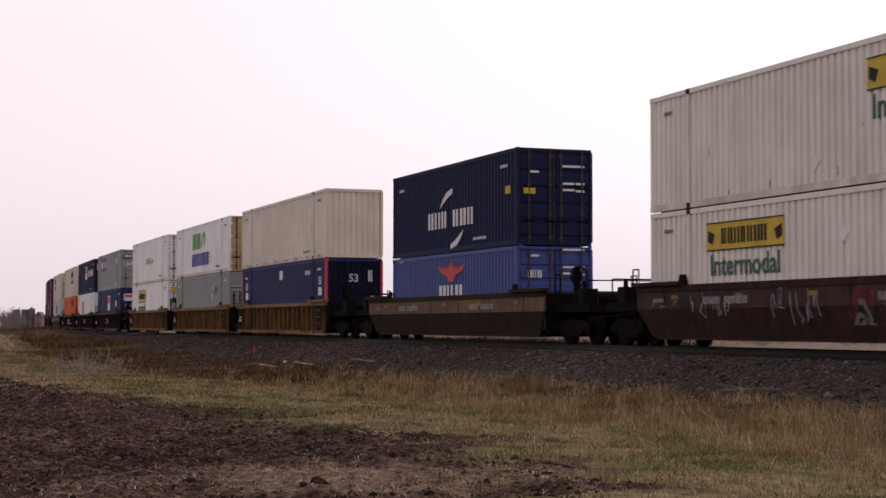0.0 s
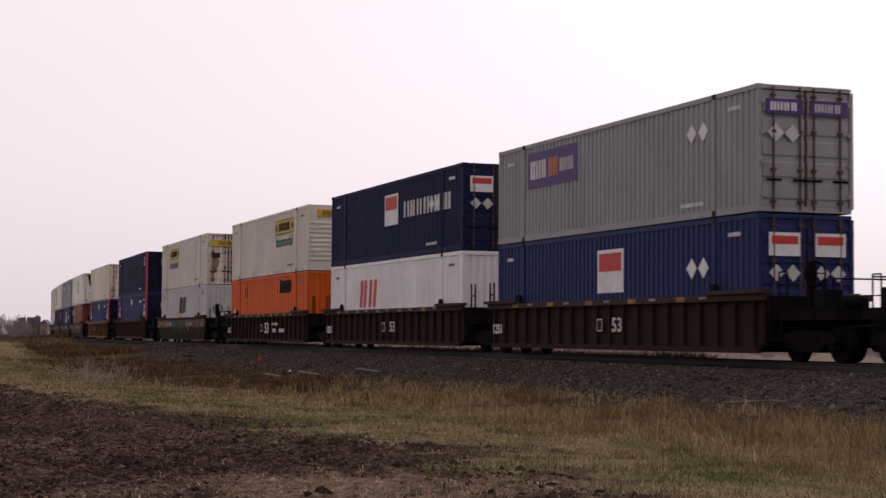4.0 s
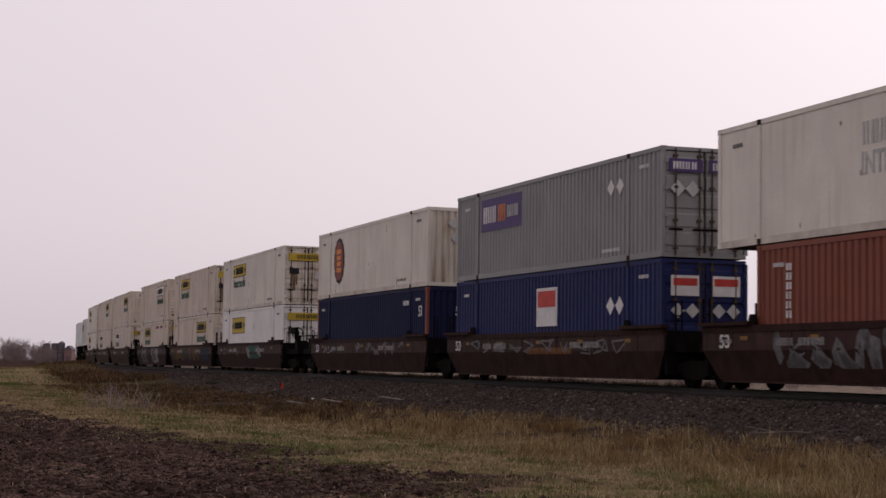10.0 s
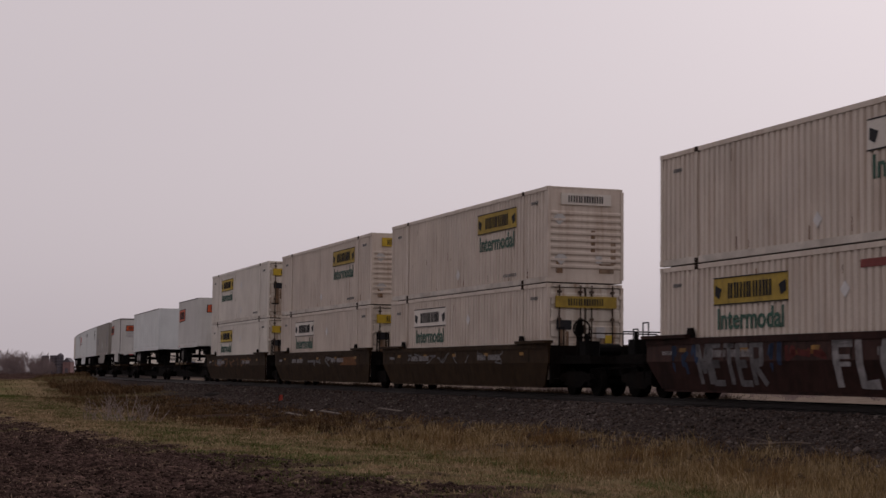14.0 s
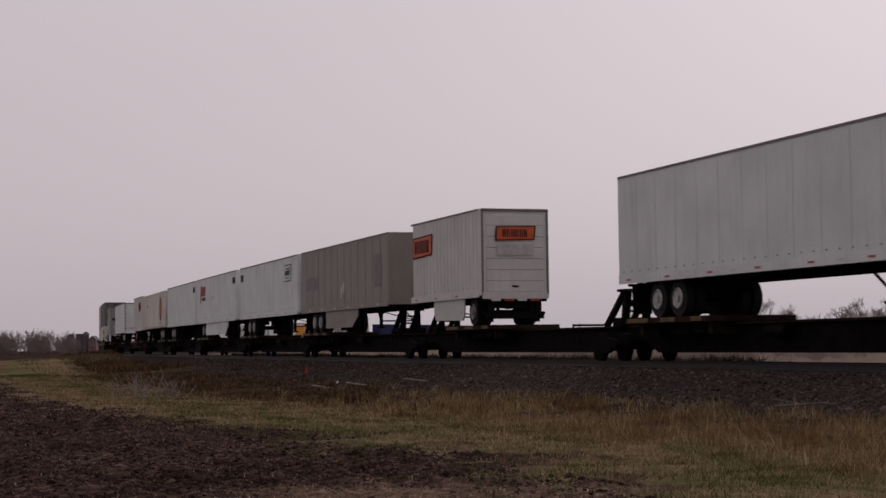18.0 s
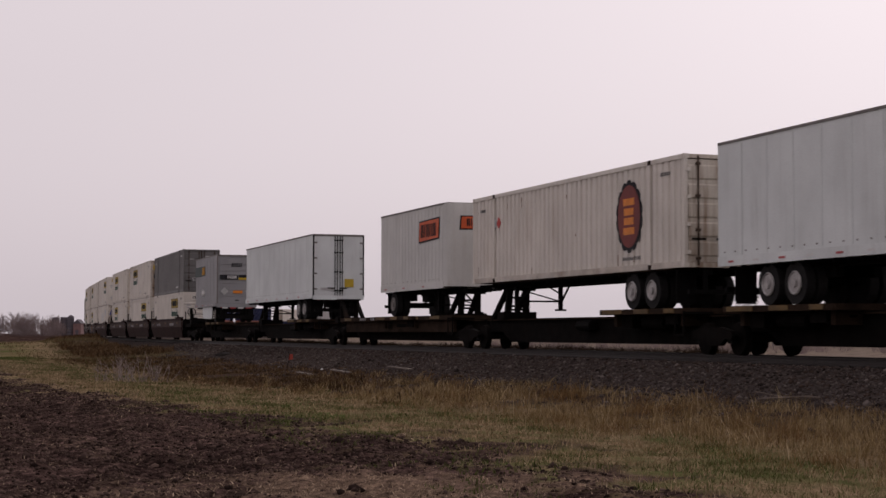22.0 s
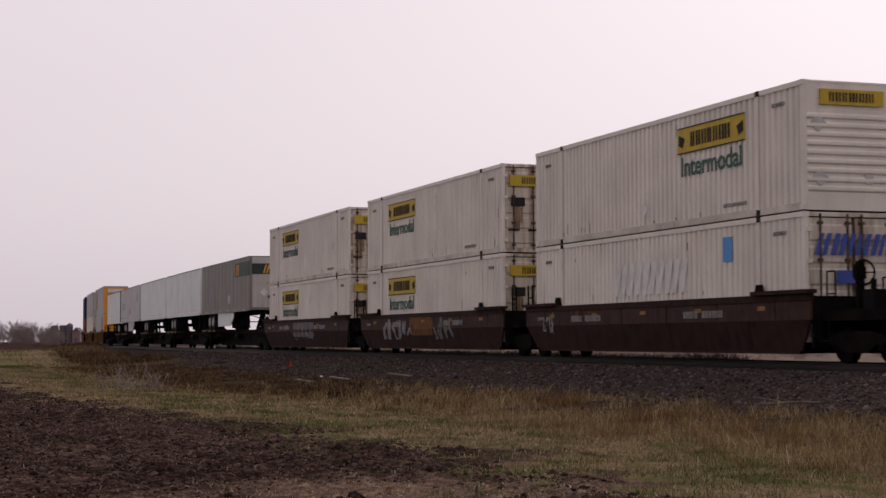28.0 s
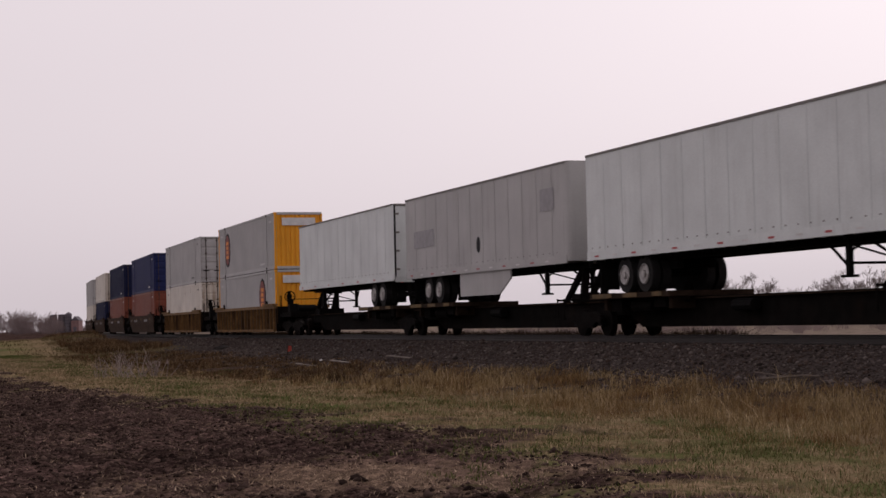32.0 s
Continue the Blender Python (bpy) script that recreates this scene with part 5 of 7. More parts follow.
            part("under_ride_guard", 0, BLACK, t, lambda b: (b.box(-0.1, -1.1, 0.02, 0.0, 1.1, 0.16), b.box(-0.1, -1.0, 0.1, 0.0, -0.8, z0), b.box(-0.1, 0.8, 0.1, 0.0, 1.0, z0), b.box(-0.12, -1.2, z0 - 0.22, 0.02, 1.2, z0 - 0.1), b.box(-0.3, -0.5, 0.4, -0.1, 0.5, z0 - 0.1)), pose(a, 0, 0))
            for k in range(4):
                part("reflector", 1, REFL if k % 2 else WHITE, t, lambda b: b.box(0, -0.18, -0.04, 0.012, 0.18, 0.04), pose(a + 0.02, -0.75 + k * 0.5, z0 - 0.16))
        for s in (-1, 1) if L > 10 else ():
            d = part("rear_door", z1, m, t, lambda b: b.box(0, -0.6, z0 + 0.12, 0.035, 0.6, z1 - 0.1), pose(a, s * 0.615, 0))
            for k in (0.545, 0.43):
                part("lock_rod", z1, BLACK, d, lambda b: [b.rod((0.06, 0, z0 + 0.08), (0.06, 0, z1 - 0.08), 0.02, 6)] + [b.box(0.03, -0.045, z, 0.09, 0.045, z + 0.06) for z in (z0 + 0.3, z0 + 1.2, z1 - 0.9, z1 - 0.3)], pose(0, -s * k, 0))
            part("lock_handle", 0, BLACK, d, lambda b: b.box(0.05, -0.25, z0 + 0.42, 0.1, 0.1, z0 + 0.47), pose(0, -s * 0.3, 0))
            for k in range(4):
                part("hinge", 0, ALU_OLD, d, lambda b: b.box(0.03, -0.09, -0.04, 0.06, 0.09, 0.04), pose(0, s * 0.55, z0 + 0.4 + k * 0.75))
        for s in (-1, 1):
            part("door_post", z1, ALU_OLD if L < 10 else INK, t, lambda b: b.box(0, -0.035, z0, 0.045, 0.035, z1), pose(a, s * 1.255, 0))
            part("tail_lamp", 0, REFL, t, lambda b: b.rod((0, 0, 0), (0.03, 0, 0), 0.06, 12), pose(a + 0.01, s * 1.0, z0 - 0.1))
        part("rear_header", z1, ALU_OLD, t, lambda b: b.box(0, -1.25, z1 - 0.08, 0.045, 1.25, z1 + 0.01), pose(a, 0, 0))
        part("rear_sill", 0, m, t, lambda b: b.box(0, -1.27, z0 - 0.12, 0.05, 1.27, z0 + 0.1), pose(a, 0, 0))
    return t


ALU_OLD = mat("dull_aluminium", (0.17, 0.155, 0.145), 0.6, 0.3, 0.15, 4, 40, 0.0, 0.4)


PRINT_T = mat("grimy_rivet_heads", (0.2, 0.19, 0.18), 0.7, 0, 0.25, 4, 40)


# ---- paints of the train ----
CREAM = paint("cream", (0.52, 0.475, 0.41), 0.65, (0.25, 0.17, 0.10))
BEIGE = paint("beige", (0.58, 0.52, 0.43), 0.55, (0.26, 0.15, 0.08), cover=0.05)
OFFW = paint("off_white", (0.62, 0.578, 0.52), 0.5, (0.3, 0.21, 0.14), cover=0.15)
GRUBBY = paint("grubby_white", (0.55, 0.478, 0.41), 0.7, (0.26, 0.155, 0.09), cover=0.35)
STAINED = paint("stained_white", (0.56, 0.51, 0.44), 0.95, (0.2, 0.105, 0.05), cover=0.75)
PUPG = paint("pup_grey", (0.25, 0.25, 0.255), 0.4)
SOOT = paint("sooty_grey", (0.172, 0.16, 0.14), 0.6, (0.07, 0.055, 0.045), cover=0.4)
YDOOR = paint("stained_yellow", (0.40, 0.285, 0.13), 0.7, (0.14, 0.065, 0.03), cover=0.6)
WHT = paint("white", (0.64, 0.62, 0.61), 0.45, (0.3, 0.24, 0.18))
GREY = paint("grey", (0.22, 0.22, 0.222), 0.5)
LGREY = paint("light_grey", (0.39, 0.382, 0.376), 0.4)
DGREY = paint("dark_grey", (0.135, 0.13, 0.126), 0.4)
NAVY = paint("navy", (0.011, 0.0145, 0.046), 0.3, (0.035, 0.03, 0.03), 0.65, 0.08)
# container blue with the shadow of the front end put into its colour
SHADED_BLUE = paint("shaded_blue", (0.009, 0.011, 0.032), 0.95, (0.006, 0.006, 0.008), 0.75, 0.05, 0.9)
BLUE = paint("blue", (0.013, 0.019, 0.08), 0.35, (0.05, 0.045, 0.045), 0.6, 0.15)
APLB = paint("bright_blue", (0.026, 0.05, 0.19), 0.35)
ORANGE = paint("orange", (0.5, 0.085, 0.01), 0.6, (0.2, 0.05, 0.02), 0.6, 0.15, 0.2)
REDB = paint("red_brown", (0.18, 0.042, 0.021), 0.5)
RED = paint("red", (0.42, 0.035, 0.03), 0.3)
AMBER = paint("amber", (0.72, 0.30, 0.015), 0.3)
TGREY = paint("trailer_grey", (0.23, 0.212, 0.186), 0.5, (0.16, 0.12, 0.09), cover=0.3)
TWHITE = paint("trailer_white", (0.605, 0.635, 0.628), 0.3)
PUPW = paint("short_trailer_white", (0.54, 0.535, 0.51), 0.45, (0.3, 0.25, 0.2), cover=0.2)
NOSE = paint("stained_nose", (0.42, 0.405, 0.38), 0.7, (0.2, 0.15, 0.11), cover=0.5)
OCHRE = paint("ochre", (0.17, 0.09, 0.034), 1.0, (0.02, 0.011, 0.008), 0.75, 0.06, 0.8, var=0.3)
# rusty ochre, darkened further for the shade between deep ribs
SHADED_OCHRE = paint("shaded_rusty_ochre", (0.075, 0.041, 0.018), 1.0, (0.014, 0.009, 0.007), 0.8, 0.04, 0.9)
DUSTY = paint("dusty_ochre", (0.19, 0.112, 0.055), 0.9, (0.04, 0.024, 0.016), 0.75, 0.08, 0.3, var=0.3)
BROWN = paint("brown", (0.045, 0.025, 0.016), 0.9, (0.016, 0.011, 0.009), 0.75, 0.05, 0.3, var=0.3)
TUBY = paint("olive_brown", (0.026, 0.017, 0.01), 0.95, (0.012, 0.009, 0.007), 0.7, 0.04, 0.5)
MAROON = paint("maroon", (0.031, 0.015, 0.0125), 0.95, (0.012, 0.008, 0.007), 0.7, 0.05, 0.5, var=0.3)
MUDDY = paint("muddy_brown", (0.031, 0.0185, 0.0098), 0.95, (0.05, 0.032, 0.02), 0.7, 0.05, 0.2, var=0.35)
# paler olive and maroon: sky sheen on the upright upper sides, painted in
LIT_OLIVE = paint("lit_worn_olive", (0.095, 0.056, 0.025), 0.95, (0.03, 0.018, 0.011), 0.6, 0.15, 0.6, var=0.3)
LIT_MAROON = paint("lit_maroon", (0.046, 0.023, 0.019), 0.95, (0.014, 0.009, 0.008), 0.65, 0.08, 0.7, var=0.3)
DUSTMAR = paint("dusty_maroon", (0.045, 0.03, 0.027), 0.8, (0.018, 0.012, 0.01), 0.75, 0.05, 0.3)
DMAR = paint("dark_maroon", (0.026, 0.0135, 0.0115), 0.8, (0.012, 0.008, 0.007), 0.75, 0.05)

LOW, UP = 0.38, 3.42
SIDE = -1.287


def load(box, u, z):
    return ride(box, u, z)


def stack(u, lower, upper):
    load(lower, u, LOW)
    load(upper, u, UP)


def jb(c, where=1, tone="yellow", text="Intermodal", tall_board=False):
    """Name board with plain bars, and the word below it; where: 1 leading half, -1 trailing half."""
    x = 3.6 if where > 0 else -3.28
    m = {"yellow": YELL, "pale": OFFW, "dirty": YELL_DIRTY}[tone]
    z0 = 1.68 if tall_board else 1.9
    board = decal("name_board", c, m, x - 1.8, z0, x + 1.8, 2.59, SIDE, False, {"yellow": "yellow name board", "pale": "faded white name board", "dirty": "grimy yellow name board"}[tone])
    for z in (z0 / 2 - 1.28, 1.28 - z0 / 2):
        decal("board_rim", board, INK, -1.8, z - 0.015, 1.8, z + 0.015, -0.012, t=0.006)
    marks("lettering", board, INK, -1.05, -0.19, 1.1, 0.19, -0.013, 7, False, 3)
    for sx in (-1, 1):
        part("board_scroll", sx, INK, board, lambda b: b.prism([(sx * 1.7, -0.012, 0.16), (sx * 1.38, -0.012, 0.05), (sx * 1.5, -0.012, -0.2), (sx * 1.72, -0.012, -0.1)][::sx], (0, -0.006, 0)))
    if text:
        letters(text, GREEN_T, c, x, z0 - 0.35, 3.2, 0.52, SIDE - 0.006)


YELL_DIRTY = mat("grimy_yellow_board", (0.33, 0.225, 0.03), 0.7, 0, 0.25, 4, 40, 0, 0.7)


RUST_N = [0]


def rust(c):
    """Thin rust runs above the bottom rail and below the lifting marks."""
    RUST_N[0] += 1
    rnd = random.Random(RUST_N[0])
    for k in range(10):
        x, z, h = rnd.uniform(-7.6, 7.6), rnd.choice((0.18, 0.18, 0.2, 0.25, 1.2, 2.4)), rnd.choice((0.08, 0.12, 0.2, 0.32))
        decal("rust_run", c, RUNS, x, z, x + rnd.choice((0.03, 0.05)), z + h, SIDE + 0.002, t=0.003)


STAIN = mat("brown_rust_stain", (0.16, 0.095, 0.055), 0.85, 0, 0.45, 3, 25, 0, 0.95, (0.42, 0.37, 0.3), True, cover=0.5)
RUNS = mat("rust_runs", (0.17, 0.1, 0.06), 0.8, 0, 0.4, 5, 30)


def jb_box(where=1, tone="yellow", end="door", m=None, end_tone="yellow", text="Intermodal", flat=False):
    c = container(16.15, m or OFFW, "white intermodal containers", ("white flat-sided 53-foot container with %s name board" if flat else "off-white ribbed 53-foot container with %s name board") % {"yellow": "yellow", "pale": "faded", "dirty": "grimy yellow"}[tone], 2.0 if flat else 0.27, 0.008 if flat else 0.055, end, name="intermodal_container", door_m=STAINED if (m or OFFW) is not WHT else None, rail_m=GRIMY)
    rust(c)
    jb(c, where, tone, text, flat)
    if end_tone:
        y0, z0 = (1.04, 2.24) if end == "door" else (0.85, 2.44)
        b = decal("end_board", c, {"yellow": YELL, "dirty": YELL_DIRTY, "pale": OFFW}[end_tone], -y0, z0, y0, z0 + 0.36, 8.075 + (0.0 if end == "door" else -0.04), True, "name board with dark lettering", 0.065)
        marks("lettering", b, INK, -0.62, -0.11, 0.62, 0.11, 0.067, 7, True, 4)
    if end == "door" and m is not WHT:
        for y, z, w, h in ((-0.78, 0.75, 0.2, 0.8), (-0.62, 1.0, 0.09, 0.5), (0.62, 0.7, 0.2, 0.75), (0.8, 0.95, 0.1, 0.4)):
            decal("rust_stain", c, STAIN, y - w / 2, z, y + w / 2, z + h, 8.082, True, "", 0.012)
    if end == "door":
        for k, (y, z, w, h) in enumerate(((-0.75, 1.55, 0.5, 0.3), (0.5, 1.3, 0.3, 0.35), (0.78, 1.15, 0.25, 0.25))):
            decal("placard", c, (INK, LGREY_M, YELL)[k], y - w / 2, z, y + w / 2, z + h, 8.1, True, "", 0.02)
    else:
        for y, z, w, h in ((0.72, 0.3, 0.5, 0.3), (-0.9, 0.28, 0.22, 0.55), (0.25, 0.95, 0.14, 0.7), (0.95, 0.6, 0.16, 0.8)) if m is GRUBBY else ():
            decal("rust_stain", c, STAIN, y - w / 2, z, y + w / 2, z + h, 8.045, True, "", 0.012)
        decal("placard", c, LGREY_M, 0.35, 0.62, 0.55, 0.85, 8.05, True, "", 0.02)
        for k, y in enumerate((-0.9, -0.85)):
            diamond(c, LGREY_M, y, 2.0 - k * 1.25, 0.22, 8.04, True)
    for x, z in ((0.9, 2.05), (0.9, 0.6)) if where < 0 else ((-0.2, 0.62),):
        diamond(c, WHITE, x, z, 0.19, SIDE)
    small_marks(c, 8.07)
    return c


LGREY_M = mat("pale_sticker", (0.42, 0.41, 0.40), 0.6, 0, 0.15, 4, 40, 0, 0.4)


def diamond(c, m, x, z, r, at, end=False):
    def make(b):
        q = [(0, -r), (r, 0), (0, r), (-r, 0)]
        if end:
            b.prism([(0, s, k) for s, k in q], (0.03, 0, 0))
        else:
            b.prism([(s, -0.014, k) for s, k in q], (0, 0.014, 0))
    return part("diamond_placard", (r, end), m, c, make, pose(at, x, z) if end else pose(x, at, z))


PRINT = mat("worn_black_print", (0.15, 0.145, 0.14), 0.7, 0, 0.25, 4, 40, 0, 0.4, (0.45, 0.42, 0.38))


def small_marks(c, a, m=None):
    """Rows of unreadable small print near the corners of a side."""
    m = m or INK
    m = PRINT if m is INK else m
    for k, (x, z, w) in enumerate(((-a + 1.0, 2.5, 0.5), (a - 1.1, 2.55, 0.6), (a - 3.2, 0.36, 1.2))):
        marks("small_print", c, m, x - w / 2, z - 0.05, x + w / 2, z + 0.05, SIDE, 5, False, 61)


def plain_box(L, m, label, end="front", post=None, rib=0.27, depth=0.045, pm=None, H=HC, door_m=None):
    c = container(L, m, "containers on the train", label, rib, depth, end, post, H=H, door_m=door_m or (STAINED if m in (OFFW, BEIGE) else None), rail_m=GRIMY if m in (OFFW, BEIGE, CREAM, WHT) else None)
    if m in (OFFW, BEIGE, CREAM):
        rust(c)
    small_marks(c, L / 2, pm or WHITE)
    return c


def door_print(c, a, m=None, n=5):
    """Blocks of small print on a door end."""
    m = m or WHITE
    for k, (y, z, w, h) in enumerate(((0.62, 2.5, 0.75, 0.1), (0.45, 1.95, 0.4, 0.1), (0.85, 1.95, 0.3, 0.1), (0.45, 1.75, 0.4, 0.1), (0.85, 1.72, 0.3, 0.1), (-0.72, 2.3, 0.3, 0.1))[:n]):
        decal("small_print", c, m, y - w / 2, z - h / 3, y + w / 2, z + h / 3, a + 0.025, True)


# ---- the train, from its leading cars back ----
def well(style, m, u, front, rear, label):
    # upper: lit copy of the paint on smooth sides, shaded one behind ochre ribs
    car = ride(well_car(style, m, front, rear, label, chord=DUSTY if m is OCHRE else DUSTMAR if m is DMAR else None, upper=LIT_MAROON if m is MAROON else LIT_OLIVE if m is TUBY else SHADED_OCHRE if m is OCHRE else None), u, RAIL_TOP)
    if style == "smooth":
        dress(car, u)
    return car


def tag(car, x0, x1, z0, z1, m, seed, letters_n=6, width=0.05, label="illegible sprayed graffiti"):
    """Illegible sprayed strokes on a smooth well side."""
    rnd = random.Random(seed)

    def skin(z):
        return -1.478 if z > 0.98 else -1.478 + 0.15 * (0.98 - z) / 0.65

    def make(b, i):
        step = (x1 - x0) / letters_n
        pts = [(x0 + step * (i + rnd.uniform(0.0, 1.0)), rnd.uniform(z0, z1)) for _ in range(rnd.choice((4, 5, 6, 7)))]
        fine = []
        for k in range(len(pts) - 1):
            for f in (0, 0.25, 0.5, 0.75):
                e = f * f * (3 - 2 * f)
                fine.append((pts[k][0] + (pts[k + 1][0] - pts[k][0]) * f, pts[k][1] + (pts[k + 1][1] - pts[k][1]) * e))
        base = len(b.v)
        for k, (x, z) in enumerate(fine):
            q = fine[min(k + 1, len(fine) - 1)]
            p = fine[max(k - 1, 0)]
            d = Vector((q[0] - p[0], q[1] - p[1]))
            d = d.normalized() if d.length > 1e-6 else Vector((1, 0))
            for s in (-1, 1):
                xx, zz = x - d.y * s * width / 2, min(max(z + d.x * s * width / 2, 0.36), 1.44)
                b.v.append((xx, skin(zz), zz))
        b.f += [(base + 2 * k, base + 2 * k + 2, base + 2 * k + 3, base + 2 * k + 1) for k in range(len(fine) - 1)]

    for i in range(letters_n):
        part("graffiti", (seed, i), m, car, lambda b: make(b, i), None, label if i == 0 else "")


STROKES = {"M": ((0, 0), (0, 1), (0.5, 0.3), (1, 1), (1, 0)), "E": ((1, 1), (0, 1), (0, 0.5), (0.8, 0.5), (0, 0.5), (0, 0), (1, 0)), "T": ((0, 1), (1, 1), (0.5, 1), (0.5, 0)),
           "R": ((0, 0), (0, 1), (0.9, 1), (0.9, 0.55), (0.15, 0.5), (1, 0)), "F": ((0, 0), (0, 1), (1, 0.95), (0, 0.95), (0, 0.55), (0.8, 0.55)),
           "L": ((0, 1), (0, 0), (0.9, 0.05)), "O": ((0.15, 0), (0, 0.5), (0.2, 1), (0.8, 1), (1, 0.5), (0.8, 0), (0.15, 0))}


def sprayed_word(car, words, x0, x1, z0, z1, m, width):
    """Broad hand-sprayed capitals that follow the bent side."""
    step = (x1 - x0) / len(words)
    for i, ch in enumerate(words):
        def make(b):
            pts = [(x0 + step * (i + 0.1 + 0.74 * x) - 0.06 * z, z0 + (z1 - z0) * z) for x, z in STROKES[ch]]
            for (xa, za), (xb, zb) in zip(pts, pts[1:]):
                d = Vector((xb - xa, zb - za)).normalized()
                for k in range(5):
                    f = k / 4 * 1.02 - 0.01
                    for side in (-1, 1):
                        z = min(max(za + (zb - za) * f + d.x * side * width / 2, 0.36), 1.44)
                        b.v.append((xa + (xb - xa) * f - d.y * side * width / 2, -1.482 if z > 0.98 else -1.482 + 0.15 * (0.98 - z) / 0.65, z))
            b.f += [(2 * k, 2 * k + 2, 2 * k + 3, 2 * k + 1) for k in range(len(b.v) // 2 - 1)]
        part("graffiti_letter", (words, i), m, car, make, None, "broad sprayed capitals" if i == 0 else "")


def blob(car, x0, x1, z0, z1, m, seed, label="faded sprayed colour patch"):
    """A ragged sprayed patch on the upper and lower half of a smooth side."""
    rnd = random.Random(seed)

    def make(b):
        rows = [z0 + (z1 - z0) * k / 4 for k in range(5)]
        for k, z in enumerate(rows):
            y = -1.475 if z > 0.98 else -1.475 + 0.15 * (0.98 - z) / 0.65
            b.v += [(x0 + rnd.uniform(-0.12, 0.12), y, z), (x1 + rnd.uniform(-0.12, 0.12), y, z)]
        b.f += [(2 * k, 2 * k + 1, 2 * k + 3, 2 * k + 2) for k in range(4)]

    return part("graffiti_patch", seed, m, car, make, None, label)


SPRAY = {k: mat("sprayed_" + k, c, 0.7, 0, 0.3, 5, 30, 0, 0.6, (0.03, 0.02, 0.017), False, 0.1) for k, c in {
    "white": (0.22, 0.21, 0.21), "silver": (0.12, 0.115, 0.118), "orange": (0.13, 0.055, 0.02), "teal": (0.03, 0.085, 0.07), "green": (0.025, 0.045, 0.02), "blue": (0.02, 0.035, 0.07), "red": (0.09, 0.02, 0.017), "yellow": (0.14, 0.09, 0.016), "mint": (0.12, 0.13, 0.1), "ochre": (0.055, 0.036, 0.017)}.items()}


def dress(car, k):
    """Reflectors, print and graffiti of a smooth-sided well car; k picks what its side carries."""
    for i in range(5):
        decal("yellow_reflector", car, YELL_OLD, -6.6 + i * 3.2, 1.22, -6.25 + i * 3.2, 1.32, -1.472)
    for x in (-4.9, 2.4):
        marks("lettering", car, SPRAY["white"], x, 1.08, x + 0.8, 1.26, -1.472, 4, False, 63)
        marks("lettering", car, SPRAY["white"], x + 1.0, 1.08, x + 2.1, 1.26, -1.472, 6, False, 64)
    marks("small_print", car, SPRAY["white"], -7.6, 1.15, -7.0, 1.25, -1.472, 4, False, 65)
    for i in range(6):
        part("weld_seam", 0, car.children[0].data.materials[0], car, lambda b: b.box(-0.02, -1.475, 0.99, 0.02, -1.46, 1.42), pose(-7 + i * 2.8, 0, 0))
    for i, (c, x0, x1, z0, z1, n, w) in enumerate(GRAFFITI.get(k, ())):
        if n:
            tag(car, x0, x1, z0, z1, SPRAY[c], hash_of(k) + i, n, w)
        else:
            blob(car, x0, x1, z0, z1, SPRAY[c], hash_of(k) + i)
    if k == 333.0:
        sprayed_word(car, "METER", -5.6, -2.2, 0.42, 1.4, SPRAY["silver"], 0.2)
        sprayed_word(car, "FLOR", 0.75, 4.35, 0.4, 1.44, SPRAY["white"], 0.26)


def hash_of(k):
    return int(k * 10) + 5000


